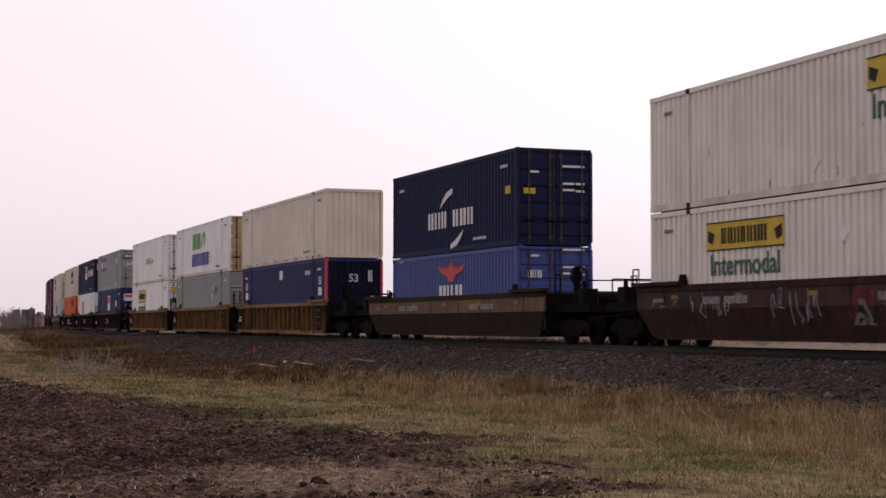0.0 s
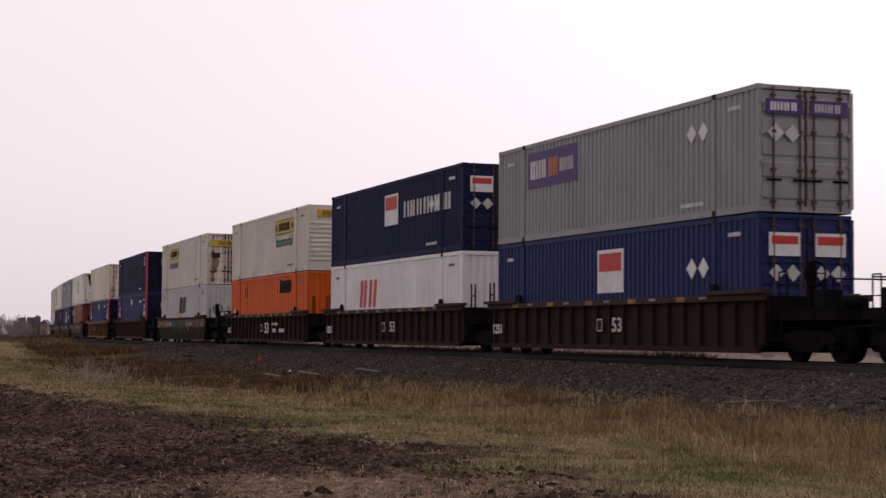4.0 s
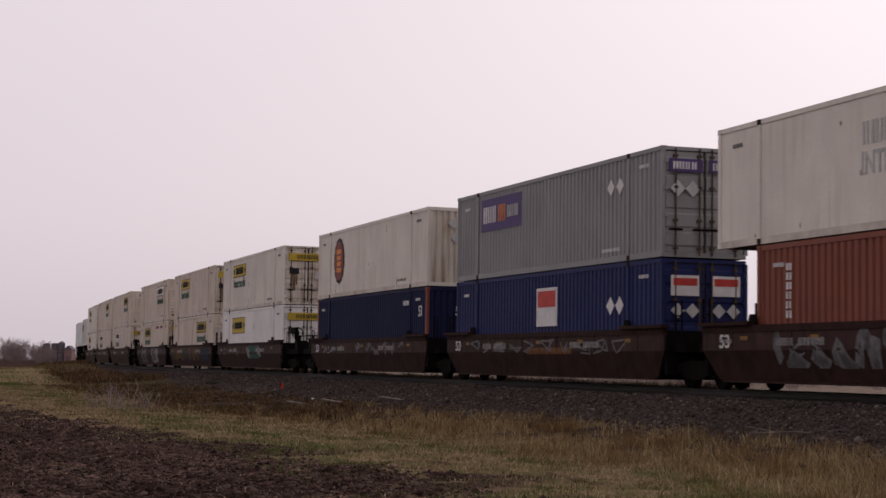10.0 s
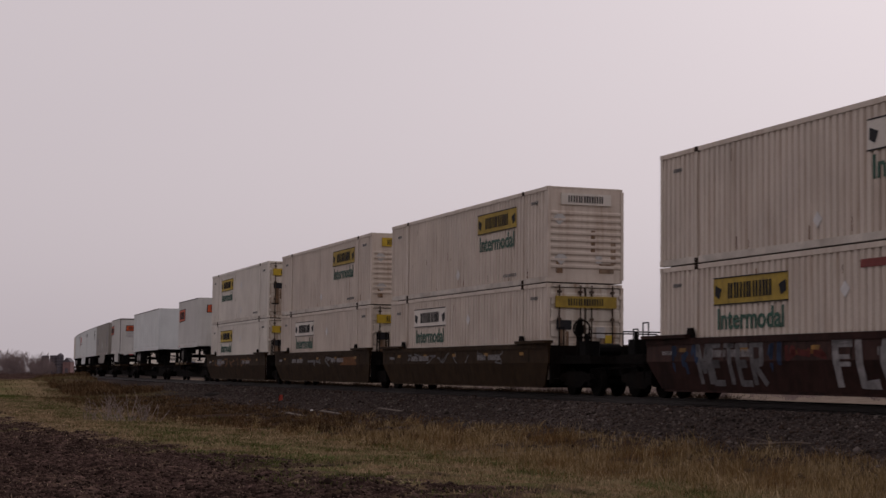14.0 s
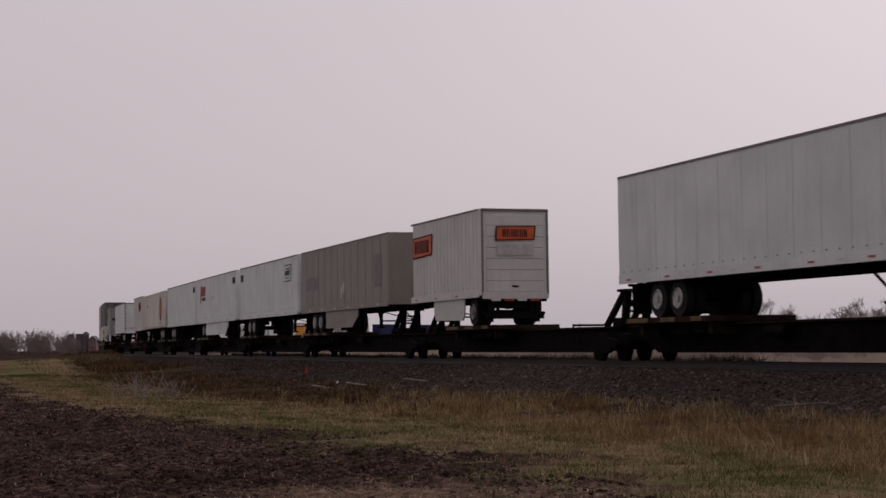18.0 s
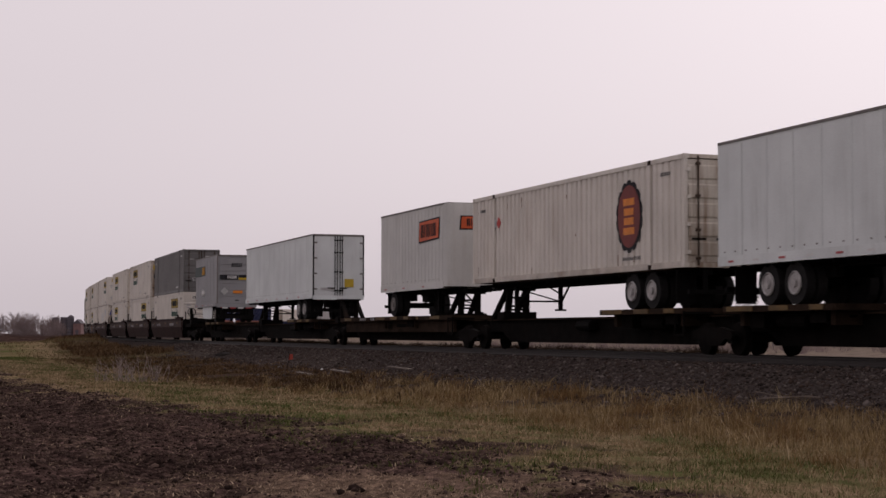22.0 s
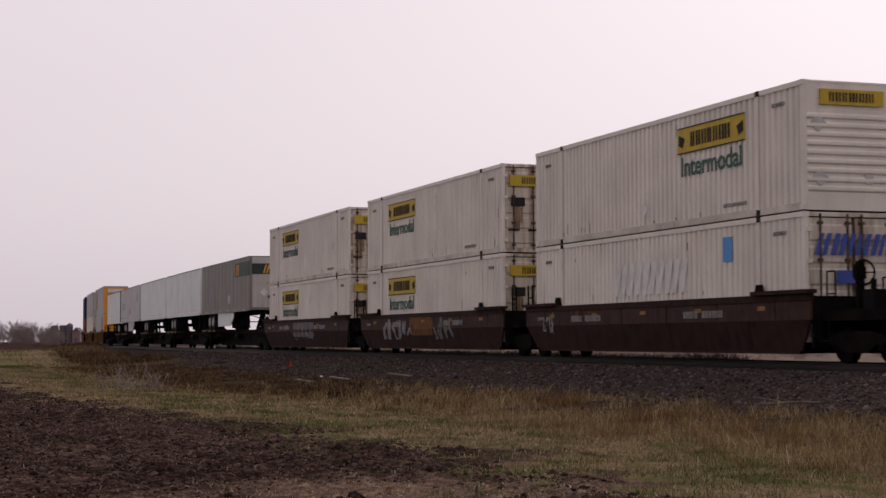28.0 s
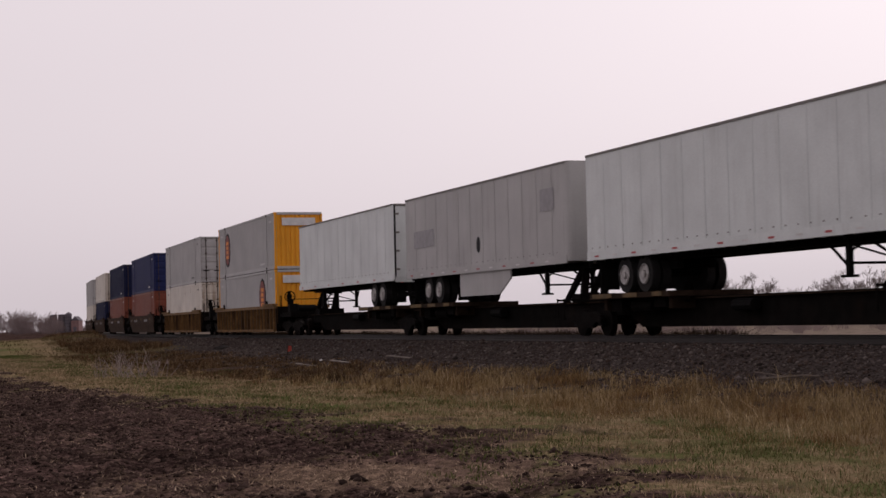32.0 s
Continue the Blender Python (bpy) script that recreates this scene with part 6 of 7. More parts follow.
GRAFFITI = {
    -9.2: (("white", -5.6, -3.6, 0.7, 1.42, 5, 0.03), ("white", -1.8, 0.3, 0.4, 1.42, 6, 0.03), ("red", 1.2, 5.5, 0.4, 1.42, 4, 0.3), ("mint", 1.3, 5.6, 0.42, 1.42, 4, 0.12), ("mint", -7.8, -6.2, 1.0, 1.3, 3, 0.03)),
    13.9: (("yellow", 1.5, 3.4, 1.15, 1.4, 0, 0), ("orange", -6.5, -5.9, 1.05, 1.25, 0, 0)),
    162.1: (("teal", -3.0, 1.4, 0.9, 1.42, 8, 0.2), ("green", -3.4, 2.0, 0.4, 1.42, 9, 0.24), ("yellow", -5.2, -4.0, 1.1, 1.42, 0, 0), ("yellow", 2.6, 3.4, 0.6, 1.42, 2, 0.28), ("mint", -2.5, 1.0, 1.0, 1.4, 5, 0.06), ("red", 4.2, 7.0, 0.5, 1.4, 3, 0.2)),
    232.4: (("silver", -5.6, 5.4, 0.45, 1.42, 11, 0.32),),
    251.6: (("silver", -6.5, 6.5, 0.9, 1.4, 10, 0.06), ("orange", -1.0, 2.5, 0.9, 1.1, 0, 0)),
    271.1: (("white", -6.5, -4.5, 0.9, 1.35, 3, 0.05), ("silver", -1, 6, 0.9, 1.42, 6, 0.12)),
    294.4: (("teal", 0.4, 3.2, 0.42, 1.42, 0, 0), ("white", 0.1, 0.7, 0.6, 1.4, 2, 0.2), ("white", 2.9, 3.6, 0.6, 1.4, 2, 0.2), ("silver", -7, -2, 0.9, 1.3, 5, 0.05)),
    313.7: (("ochre", -7.7, 3.6, 0.4, 1.43, 0, 0), ("ochre", 3.8, 7.3, 0.5, 1.4, 6, 0.2), ("green", -7.4, -5.0, 0.4, 1.4, 4, 0.16), ("blue", -2.6, 2.0, 0.42, 1.3, 6, 0.12), ("orange", -7.4, -2.5, 0.5, 1.42, 7, 0.3), ("green", -3.2, -0.6, 0.4, 1.42, 4, 0.3), ("orange", -0.4, 3.6, 0.5, 1.42, 6, 0.28), ("green", 3.4, 5.0, 0.4, 1.42, 3, 0.3), ("blue", 4.8, 7.2, 0.5, 1.42, 4, 0.32), ("yellow", -6, 4, 0.7, 1.3, 6, 0.1), ("white", 3.8, 4.4, 0.9, 1.3, 1, 0.08)),
    333.0: (("blue", -7.0, -5.6, 0.6, 1.42, 3, 0.14), ("blue", -2.1, -1.5, 0.7, 1.4, 2, 0.12), ("red", -1.4, 0.5, 1.0, 1.38, 3, 0.14), ("yellow", 4.4, 5.3, 0.9, 1.38, 2, 0.12), ("blue", 5.2, 7.4, 0.95, 1.4, 4, 0.1), ("orange", -1.0, 0.2, 1.12, 1.22, 0, 0)),
    356.8: (("silver", -6, 5, 0.95, 1.4, 8, 0.05),),
    375.8: (("silver", -2, 3, 0.9, 1.3, 3, 0.1), ("orange", 4, 6.5, 0.95, 1.3, 0, 0)),
    395.2: (("orange", -6, 5, 0.9, 1.4, 7, 0.08), ("silver", -5.0, -3.6, 0.95, 1.35, 0, 0)),
    683.7: (("white", -7.3, -6.2, 0.6, 1.4, 3, 0.07), ("orange", -4.6, -3.4, 1.15, 1.4, 3, 0.06)),
    702.8: (("white", -5.4, -1.5, 0.45, 1.4, 6, 0.14), ("orange", -1.6, 1.0, 0.5, 1.42, 0, 0), ("silver", 1.0, 3.4, 0.5, 1.42, 4, 0.2)),
    722.0: (("silver", -2.0, 2.2, 0.4, 1.42, 0, 0), ("white", -1.8, 2.0, 0.5, 1.3, 5, 0.05)),
}


LAB = {"muddy": "muddy brown smooth-sided well car with faint lettering", "ochre": "rusty ochre ribbed double-stack well car", "maroon": "rusty maroon smooth-sided well car with faded graffiti", "brown": "grimy brown ribbed double-stack well car",
       "olive": "olive-brown smooth-sided double-stack well car", "dark": "dark maroon ribbed double-stack well car"}
PURPLE = mat("purple_board", (0.05, 0.025, 0.12), 0.6, 0, 0.15)
ORNG = mat("orange_marking", (0.65, 0.2, 0.02), 0.6, 0, 0.15, 4, 40, 0, 0.3)
REDM = mat("red_marking", (0.42, 0.03, 0.02), 0.6, 0, 0.15, 4, 40, 0, 0.2)
LIME = mat("green_marking", (0.12, 0.29, 0.07), 0.65, 0, 0.15)
BLUEM = mat("blue_marking", (0.03, 0.06, 0.28), 0.6, 0, 0.15)
CYAN = mat("light_blue_marking", (0.05, 0.22, 0.5), 0.6, 0, 0.15)
GHOST = mat("pale_grey_marking", (0.40, 0.40, 0.39), 0.6, 0, 0.15)
DIMBLUE = mat("faded_dark_patch", (0.008, 0.010, 0.027), 0.75, 0, 0.25, 1, 20, 0, 0.8, (0.012, 0.016, 0.05), spec=0.05)
EMBLEM = mat("dark_red_emblem", (0.16, 0.02, 0.015), 0.6, 0, 0.15)
AMBM = mat("amber_marking", (0.6, 0.3, 0.03), 0.6, 0, 0.15)


def blue_box(end="front", post=None, patch=True):
    # front end gets the darker blue, which paints in its shadow
    c = plain_box(16.15, BLUE, "dark blue ribbed 53-foot container" + (" with red corner posts" if post else ""), end, post, door_m=SHADED_BLUE if end == "front" else None)
    if patch:
        decal("white_panel", c, WHITE, -0.1, 2.25, 0.5, 2.68, SIDE)
        marks("lettering", c, WHITE, 4.6, 2.36, 5.5, 2.54, SIDE, 5, False, 9)
        for x in (-7.2, 6.85):
            letters("53", WHITE, c, x + 0.25, 2.05, 0.42, 0.36, SIDE)
            decal("white_panel", c, WHITE, x, 1.4, x + 0.55, 1.76, SIDE)
    if end == "front":
        letters("53", GHOST, c, -0.05, 2.15, 0.42, 0.36, 8.1, True)
        decal("white_panel", c, GHOST, 0.62, 1.2, 0.9, 1.38, 8.07, True, "", 0.03)
        marks("lettering", c, WHITE, 0.62, 2.0, 0.84, 2.5, 8.075, 2, True, 8)
    return c


def placard_box(m, end="door"):
    """White placard with an orange head on a dark blue side."""
    c = plain_box(16.15, m, "dark blue ribbed 53-foot container with white placard", end)
    p = decal("white_panel", c, WHITE, -0.65, 1.3, 1.0, 2.5, SIDE)
    decal("panel_head", p, REDM, -0.7, 0.0, 0.7, 0.5, -0.012)
    for k in range(2):
        diamond(c, WHITE, 4.85 + k * 0.6, 1.8, 0.26, SIDE)
    if end == "door":
        for y in (-0.62, 0.62):
            e = decal("white_panel", c, WHITE, y - 0.42, 2.0, y + 0.42, 2.55, 8.1, True, "", 0.03)
            decal("panel_head", e, REDM, -0.36, 0.0, 0.36, 0.2, 0.03, True)
            for k in (-0.22, 0.22):
                diamond(c, GHOST, y + k, 1.6, 0.2, 8.1, True)
    return c


def purple_box():
    c = plain_box(16.15, GREY, "grey ribbed 53-foot container with purple name board", "door")
    b = decal("name_board", c, PURPLE, -5.7, 1.6, -2.0, 2.7, SIDE, False, "purple name board")
    marks("lettering", b, WHITE, -1.6, -0.28, -0.3, 0.28, -0.012, 3, False, 6)
    marks("lettering", b, ORNG, -0.2, -0.28, 0.5, 0.28, -0.012, 2, False, 7)
    marks("lettering", b, GHOST, 0.6, -0.2, 1.6, 0.2, -0.012, 5, False, 8)
    for k in range(2):
        diamond(c, WHITE, 4.85 + k * 0.6, 2.15, 0.24, SIDE)
    for s in (-1, 1):
        e = decal("name_board", c, PURPLE, s * 0.6 - 0.5, 2.3, s * 0.6 + 0.5, 2.66, 8.1, True, "purple name board", 0.03)
        marks("lettering", e, WHITE if s < 0 else GHOST, -0.4, -0.1, 0.35, 0.1, 0.03, 4, True, 6)
    for y in (-0.85, -0.4):
        diamond(c, GHOST, y, 1.85, 0.22, 8.1, True)
    return c


def emblem(c, x, z, rx=0.85, rz=1.03, y=None):
    y = SIDE if y is None else y
    e = ellipse("oval_emblem", c, INK, x, z, rx, rz, y, 0.012, "dark red oval emblem", 2)
    ellipse("oval_field", e, EMBLEM, 0, 0, rx * 0.84, rz * 0.86, -0.012, 0.006)
    for k, w in ((0.4, 0.42), (0.13, 0.36), (-0.13, 0.36), (-0.4, 0.42)):
        decal("emblem_bar", e, ORNG, -w * rx, k * rz - 0.1, w * rx, k * rz + 0.1, -0.018, t=0.006)


well("smooth", MAROON, -9.2, "none", "own", LAB["maroon"])
stack(-9.2, jb_box(-1), jb_box(1))
well("smooth", TUBY, 13.9, "own", "own", LAB["olive"])
lo = plain_box(12.19, APLB, "bright blue ribbed 40-foot container with red emblem", "door", H=2.6)
part("emblem", "wing", REDM, lo, lambda b: b.prism([(-1.35, 0, 0.5), (-0.35, 0, 0.38), (-0.16, 0, 0.52), (0, 0, 0.58), (0.16, 0, 0.52), (0.35, 0, 0.38), (1.35, 0, 0.5), (1.1, 0, 0.28), (0.4, 0, 0.14), (0.2, 0, -0.08), (-0.2, 0, -0.08), (-0.4, 0, 0.14), (-1.1, 0, 0.28)][::-1], (0, -0.015, 0)), pose(0.2, SIDE, 1.68), "red wing emblem")
marks("lettering", lo, WHITE, -1.0, 0.75, 1.4, 1.5, SIDE, 3, False, 2)
marks("lettering", lo, WHITE, -0.95, 1.6, -0.45, 1.85, 6.12, 3, True, 2)
hi = plain_box(12.19, NAVY, "dark navy ribbed 40-foot container with white lettering", "door", H=3.06)
marks("lettering", hi, WHITE, -2.15, 0.87, -0.1, 1.45, SIDE, 3, False, 12)
marks("lettering", hi, WHITE, 0.35, 0.87, 2.45, 1.45, SIDE, 3, False, 13)
for x, z, k in ((-0.3, 1.9, 1), (0.8, 0.4, -1)):
    part("emblem_arc", k, WHITE, hi, lambda b: b.prism([(-0.62, 0, -0.32), (-0.35, 0, -0.02), (0.05, 0, 0.2), (0.6, 0, 0.3), (0.6, 0, 0.12), (0.2, 0, 0.02), (-0.2, 0, -0.14)][::-1], (0, -0.015, 0)), pose(x, SIDE - (0.015 if k < 0 else 0), z, 0, 0 if k > 0 else 180, 0))
decal("yellow_label", hi, YELL, -1.1, 1.6, -0.7, 1.78, 6.12, True, "", 0.03)
decal("yellow_label", hi, YELL, 5.1, 1.65, 5.5, 1.9, SIDE)
for c in (lo, hi):
    door_print(c, 6.1, WHITE, 6)
ride(lo, 13.9, 0.36)
ride(hi, 13.9, 3.0)
for u, f, r in ((37.3, "own", "shared"), (56.6, "none", "shared"), (76.1, "none", "own")):
    car = well("ribbed", OCHRE, u, f, r, LAB["ochre"])
    for sx in (-1, 1):
        b = decal("black_panel", car, BLACK, sx * 7.6 - 0.45, 0.45, sx * 7.6 + 0.45, 1.4, -1.47, False, "black panel with white number")
        if sx < 0:
            letters("1251", WHITE, b, 0, -0.05, 0.6, 0.26, -0.014)
        for k in range(3):
            decal("ladder_rung", b, OCHRE if sx > 0 else STEEL, -0.3, -0.3 + k * 0.28, 0.3, -0.26 + k * 0.28, -0.008, t=0.04)
box = plain_box(16.15, BEIGE, "beige ribbed container with rust streaks", "front", None, 0.27, 0.045, INK, door_m=BEIGE)
for k in range(17):
    decal("reflective_strip", box, REFL if k % 2 else GHOST, -7.9 + k * 0.98, 0.06, -7.5 + k * 0.98, 0.14, -1.302)
stack(37.3, blue_box("front", RED), box)
lo = plain_box(16.15, GREY, "grey ribbed 53-foot container with green posts", "louver")
for x in (5.85, -6.1):
    decal("green_stripe", lo, LIME, x - 0.08, 0.1, x + 0.08, 2.85, -1.338, False, "bright green stripe")
for k in range(4):
    part("emblem_arc", "c%d" % k, LIME if k % 2 else WHITE, lo, lambda b: b.prism([(0.3 * math.cos(a), 0, 0.42 * math.sin(a)) for a in (k * 1.57 + 0.2, k * 1.57 + 0.7, k * 1.57 + 1.2)] + [(0.16 * math.cos(a), 0, 0.24 * math.sin(a)) for a in (k * 1.57 + 1.2, k * 1.57 + 0.2)], (0, -0.015, 0)), pose(3.55, SIDE, 1.95))
marks("lettering", lo, BLUEM, 4.0, 1.88, 4.9, 2.26, SIDE, 3, False, 14)
hi = plain_box(16.15, WHT, "white smooth refrigerated container with stained yellow doors", "door", None, 2.0, 0.006, INK, door_m=YDOOR)
marks("lettering", hi, LIME, -2.7, 1.55, -0.2, 2.5, SIDE, 5, False, 15)
part("emblem", "swoosh", LIME, hi, lambda b: b.prism([(-0.6, 0, -0.45), (-0.35, 0, 0.2), (0.1, 0, 0.5), (0.6, 0, 0.35), (0.65, 0, -0.1), (0.2, 0, -0.45), (0.35, 0, 0.0), (0.0, 0, 0.15), (-0.3, 0, -0.2)][::-1], (0, -0.015, 0)), pose(0.55, SIDE, 2.05), "green curved emblem")
marks("lettering", hi, BLUEM, -2.85, 0.55, 2.4, 1.3, SIDE, 11, False, 16, 0.12)
for k in range(3):
    decal("speed_line", hi, BLUEM, 2.35, 0.75 + k * 0.2, 2.95, 0.8 + k * 0.2, SIDE)
stack(56.6, lo, hi)
lo = jb_box(-1, m=WHT, flat=True)
hi = plain_box(16.15, WHT, "white smooth 53-foot container with grey and orange lettering", "door", None, 2.0, 0.006, INK)
marks("lettering", hi, GHOST, -1.45, 1.3, 0.1, 1.75, SIDE, 4, False, 17, 0.15)
letters("53", ORNG, hi, 0.45, 1.52, 0.6, 0.45, SIDE)
letters(".com", GHOST, hi, 1.25, 1.45, 0.8, 0.28, SIDE)
marks("lettering", hi, GHOST, -0.8, 2.3, 0.1, 2.45, 8.1, 4, True, 17)
letters("53", ORNG, hi, 0.4, 2.38, 0.3, 0.2, 8.12, True)
door_print(hi, 8.1, PRINT)
stack(76.1, lo, hi)
for u, f, r in ((99.2, "own", "shared"), (118.6, "none", "shared"), (138.7, "none", "own")):
    car = well("ribbed", DMAR, u, f, r, LAB["dark"])
    letters("53", WHITE if u > 130 else GHOST, car, 0.95, 0.88, 0.8 if u > 130 else 0.6, 0.52 if u > 130 else 0.4, -1.475)
    if u > 130:
        marks("lettering", car, GHOST, 2.0, 1.0, 3.3, 1.12, -1.472, 9, False, 18)
        marks("lettering", car, GHOST, 2.2, 0.66, 2.9, 0.84, -1.472, 4, False, 19)
        marks("lettering", car, GHOST, 3.5, 0.66, 4.6, 0.84, -1.472, 6, False, 20)
    letters("1251", WHITE, car, -7.7, 0.78, 0.7, 0.3, -1.475)
    decal("panel_frame", car, GHOST, -0.3, 0.7, 0.05, 1.05, -1.472)
    decal("panel_field", car, DMAR, -0.26, 0.74, 0.01, 1.01, -1.478)
    for k in range(5):
        decal("yellow_reflector", car, YELL_OLD, -6.4 + k * 2.7, 1.44, -5.95 + k * 2.7, 1.56, -1.502)
        marks("small_print", car, SPRAY["white"], -5.2 + k * 2.7, 1.48, -4.8 + k * 2.7, 1.55, -1.502, 4, False, 62)
stack(99.2, placard_box(BLUE, "door"), purple_box())
lo = plain_box(16.15, WHT, "white ribbed 53-foot container with red lettering", "front", None, 0.27, 0.045, INK)
marks("lettering", lo, REDM, -3.8, 1.2, -1.4, 2.3, SIDE, 2, False, 21, 0.15)
hi = placard_box(NAVY, "door")
marks("lettering", hi, GHOST, 1.7, 1.5, 7.0, 2.1, SIDE, 7, False, 22)
stack(118.6, lo, hi)
lo = plain_box(16.15, ORANGE, "orange ribbed 53-foot container", "front", None, 0.55, 0.045, INK)
for k in range(2):
    decal("dark_stripe", lo, INK, -4.7 + k * 0.35, 2.0, -4.55 + k * 0.35, 2.6, SIDE)
part("painted_patch", 0, BLACK, lo, lambda b: b.prism([(-0.5, 0, -0.3), (1.6, 0, -0.32), (1.8, 0, 0.1), (1.5, 0, 0.3), (0.3, 0, 0.26), (-0.4, 0, 0.35)], (0, -0.016, 0)), pose(3.3, SIDE, 2.4), "black painted-over patch")
diamond(lo, GHOST, -7.2, 1.3, 0.22, SIDE)
stack(138.7, lo, jb_box(1, end="louver", m=CREAM))
car = well("smooth", TUBY, 162.1, "own", "own", LAB["olive"])
lo = plain_box(16.15, LGREY, "pale grey ribbed container with black and orange lettering", "front", None, 0.27, 0.045, INK)
marks("lettering", lo, INK, -1.0, 1.4, 1.4, 2.4, SIDE, 3, False, 23, 0.25)
part("orange_bar", 0, ORNG, lo, lambda b: b.prism([(-0.7, 0, -0.1), (0.7, 0, -0.1), (0.7, 0, 0.12), (-0.5, 0, 0.12)], (0, -0.015, 0)), pose(-0.7, SIDE, 1.17))
letters("freight", GHOST, lo, 0.7, 1.17, 1.0, 0.26, SIDE)
stack(162.1, lo, jb_box(-1, m=CREAM))
car = well("ribbed", BROWN, 185.6, "own", "own", LAB["brown"])
# same blue family; the end's shadow is in door_m
hi = plain_box(16.15, NAVY, "dark navy ribbed 53-foot container with red posts", "front", RED, door_m=SHADED_BLUE)
decal("dark_patch", hi, DIMBLUE, -2.8, 1.15, 3.2, 2.1, SIDE, False, "painted-out dark patch")
letters("53", WHITE, hi, 6.9, 2.2, 0.45, 0.4, SIDE)
letters("53", GHOST, hi, -0.05, 2.2, 0.42, 0.36, 8.1, True)
decal("white_panel", hi, GHOST, -0.15, 0.85, 0.3, 1.1, 8.07, True, "", 0.03)
stack(185.6, blue_box("front", RED), hi)
car = well("ribbed", OCHRE, 209.0, "own", "own", LAB["ochre"])
marks("lettering", car, GREY, -2.0, 0.82, -1.0, 1.0, -1.472, 3, False, 24)
hi = plain_box(16.15, BEIGE, "plain cream ribbed 53-foot container", "door", None, 0.27, 0.03, INK)
letters("53", INK, hi, -7.0, 1.7, 0.4, 0.3, SIDE)
door_print(hi, 8.1, PRINT, 6)
stack(209.0, blue_box("front", RED), hi)
for u, f, r in ((232.4, "own", "shared"), (251.6, "none", "shared"), (271.1, "none", "own")):
    car = well("smooth", MAROON, u, f, r, LAB["maroon"])
    letters("53", WHITE, car, -7.4, 1.2, 0.5, 0.34, -1.475)
lo = plain_box(12.19, REDB, "red-brown ribbed 40-foot container", "front")
for k, ch in enumerate(range(6)):
    marks("lettering", lo, WHITE, -4.75, 1.25 + k * 0.22, -4.45, 1.42 + k * 0.22, SIDE, 1, False, 30 + k)
hi = plain_box(16.15, OFFW, "white refrigerated container with black-grilled cooling unit", "reefer", None, 2.0, 0.006, INK)
marks("lettering", hi, GHOST, -1.55, 1.85, 1.75, 2.35, SIDE, 10, False, 31)
letters("INTERMODAL", GHOST, hi, 0.05, 1.45, 3.3, 0.52, SIDE)
letters("53", INK, hi, 6.9, 0.55, 0.4, 0.3, SIDE)
stack(232.4, lo, hi)
stack(251.6, placard_box(BLUE, "door"), purple_box())
hi = plain_box(16.15, OFFW, "off-white container with dark red oval emblem", "front", None, 0.27, 0.025, INK)
emblem(hi, -4.5, 1.61)
for k in (0, 1):
    diamond(hi, GHOST, -0.25 + k * 0.1, 2.4 - k * 0.55, 0.24, 8.09, True)
lo = plain_box(16.15, NAVY, "navy ribbed 53-foot container with orange posts", "front", REDB)
marks("lettering", lo, WHITE, 5.1, 2.36, 5.95, 2.54, SIDE, 4, False, 32)
letters("53", WHITE, lo, 7.25, 2.1, 0.42, 0.42, SIDE)
letters("53", WHITE, lo, 0.1, 2.1, 0.5, 0.36, 8.1, True)
stack(271.1, lo, hi)
for base in ((294.4, 313.7, 333.0), (356.8, 375.8, 395.2), (622.0, 641.3, 660.4), (683.7, 702.8, 722.0)):
    for k, u in enumerate(base):
        well("smooth", MUDDY if 350 < u < 400 else MAROON, u, "own" if k == 0 else "none", "own" if k == 2 else "shared", LAB["muddy" if 350 < u < 400 else "maroon"])
stack(294.4, jb_box(-1, m=WHT, text=None, flat=True), jb_box(-1))
stack(313.7, jb_box(1, "dirty", "louver", GRUBBY, "pale"), jb_box(-1, "yellow", "door", GRUBBY))
lo = jb_box(-1, "dirty", "door", GRUBBY, "dirty")
for x0, x1 in ((1.5, 3.2), (4.0, 5.2)):
    decal("dark_red_panel", lo, EMBLEM, x0, 2.48, x1, 2.66, SIDE)
stack(333.0, lo, jb_box(1, "pale", "louver", GRUBBY, "pale"))
stack(356.8, jb_box(-1, "pale", "door", GRUBBY, "dirty"), jb_box(1, "dirty", "louver", GRUBBY, "pale"))
stack(375.8, jb_box(-1, "pale", "door", GRUBBY), jb_box(1, "dirty", "louver", GRUBBY))
stack(395.2, jb_box(-1), jb_box(-1))
hi = plain_box(16.15, DGREY, "dark grey ribbed 53-foot container", "door")
door_print(hi, 8.1, GHOST, 6)
decal("yellow_label", hi, YELL, 0.15, 0.75, 0.4, 1.0, 8.12, True, "", 0.03)
letters("53", GHOST, hi, -0.5, 0.85, 0.35, 0.26, 8.12, True)
stack(622.0, jb_box(1, "dirty", "louver", end_tone="pale"), hi)
stack(641.3, jb_box(1, "yellow", "louver"), jb_box(-1, "dirty"))
stack(660.4, jb_box(-1), jb_box(-1))
lo = plain_box(16.15, OFFW, "off-white ribbed container with pale and blue lettering", "door", None, 0.27, 0.045, INK)
marks("lettering", lo, WHITE, -2.1, 1.3, 2.4, 2.2, SIDE, 5, False, 33, 0.3)
decal("blue_panel", lo, CYAN, 4.2, 2.0, 4.68, 2.62, SIDE)
marks("lettering", lo, BLUEM, -1.0, 2.0, 1.1, 2.5, 8.12, 5, True, 34, 0.3)
decal("blue_panel", lo, BLUEM, -0.5, 1.35, 0.2, 1.65, 8.12, True, "", 0.02)
stack(683.7, lo, jb_box(1, "yellow", "louver"))
stack(702.8, jb_box(-1), jb_box(-1))
stack(722.0, jb_box(-1), jb_box(-1))
well("ribbed", OCHRE, 833.9, "own", "own", LAB["ochre"])
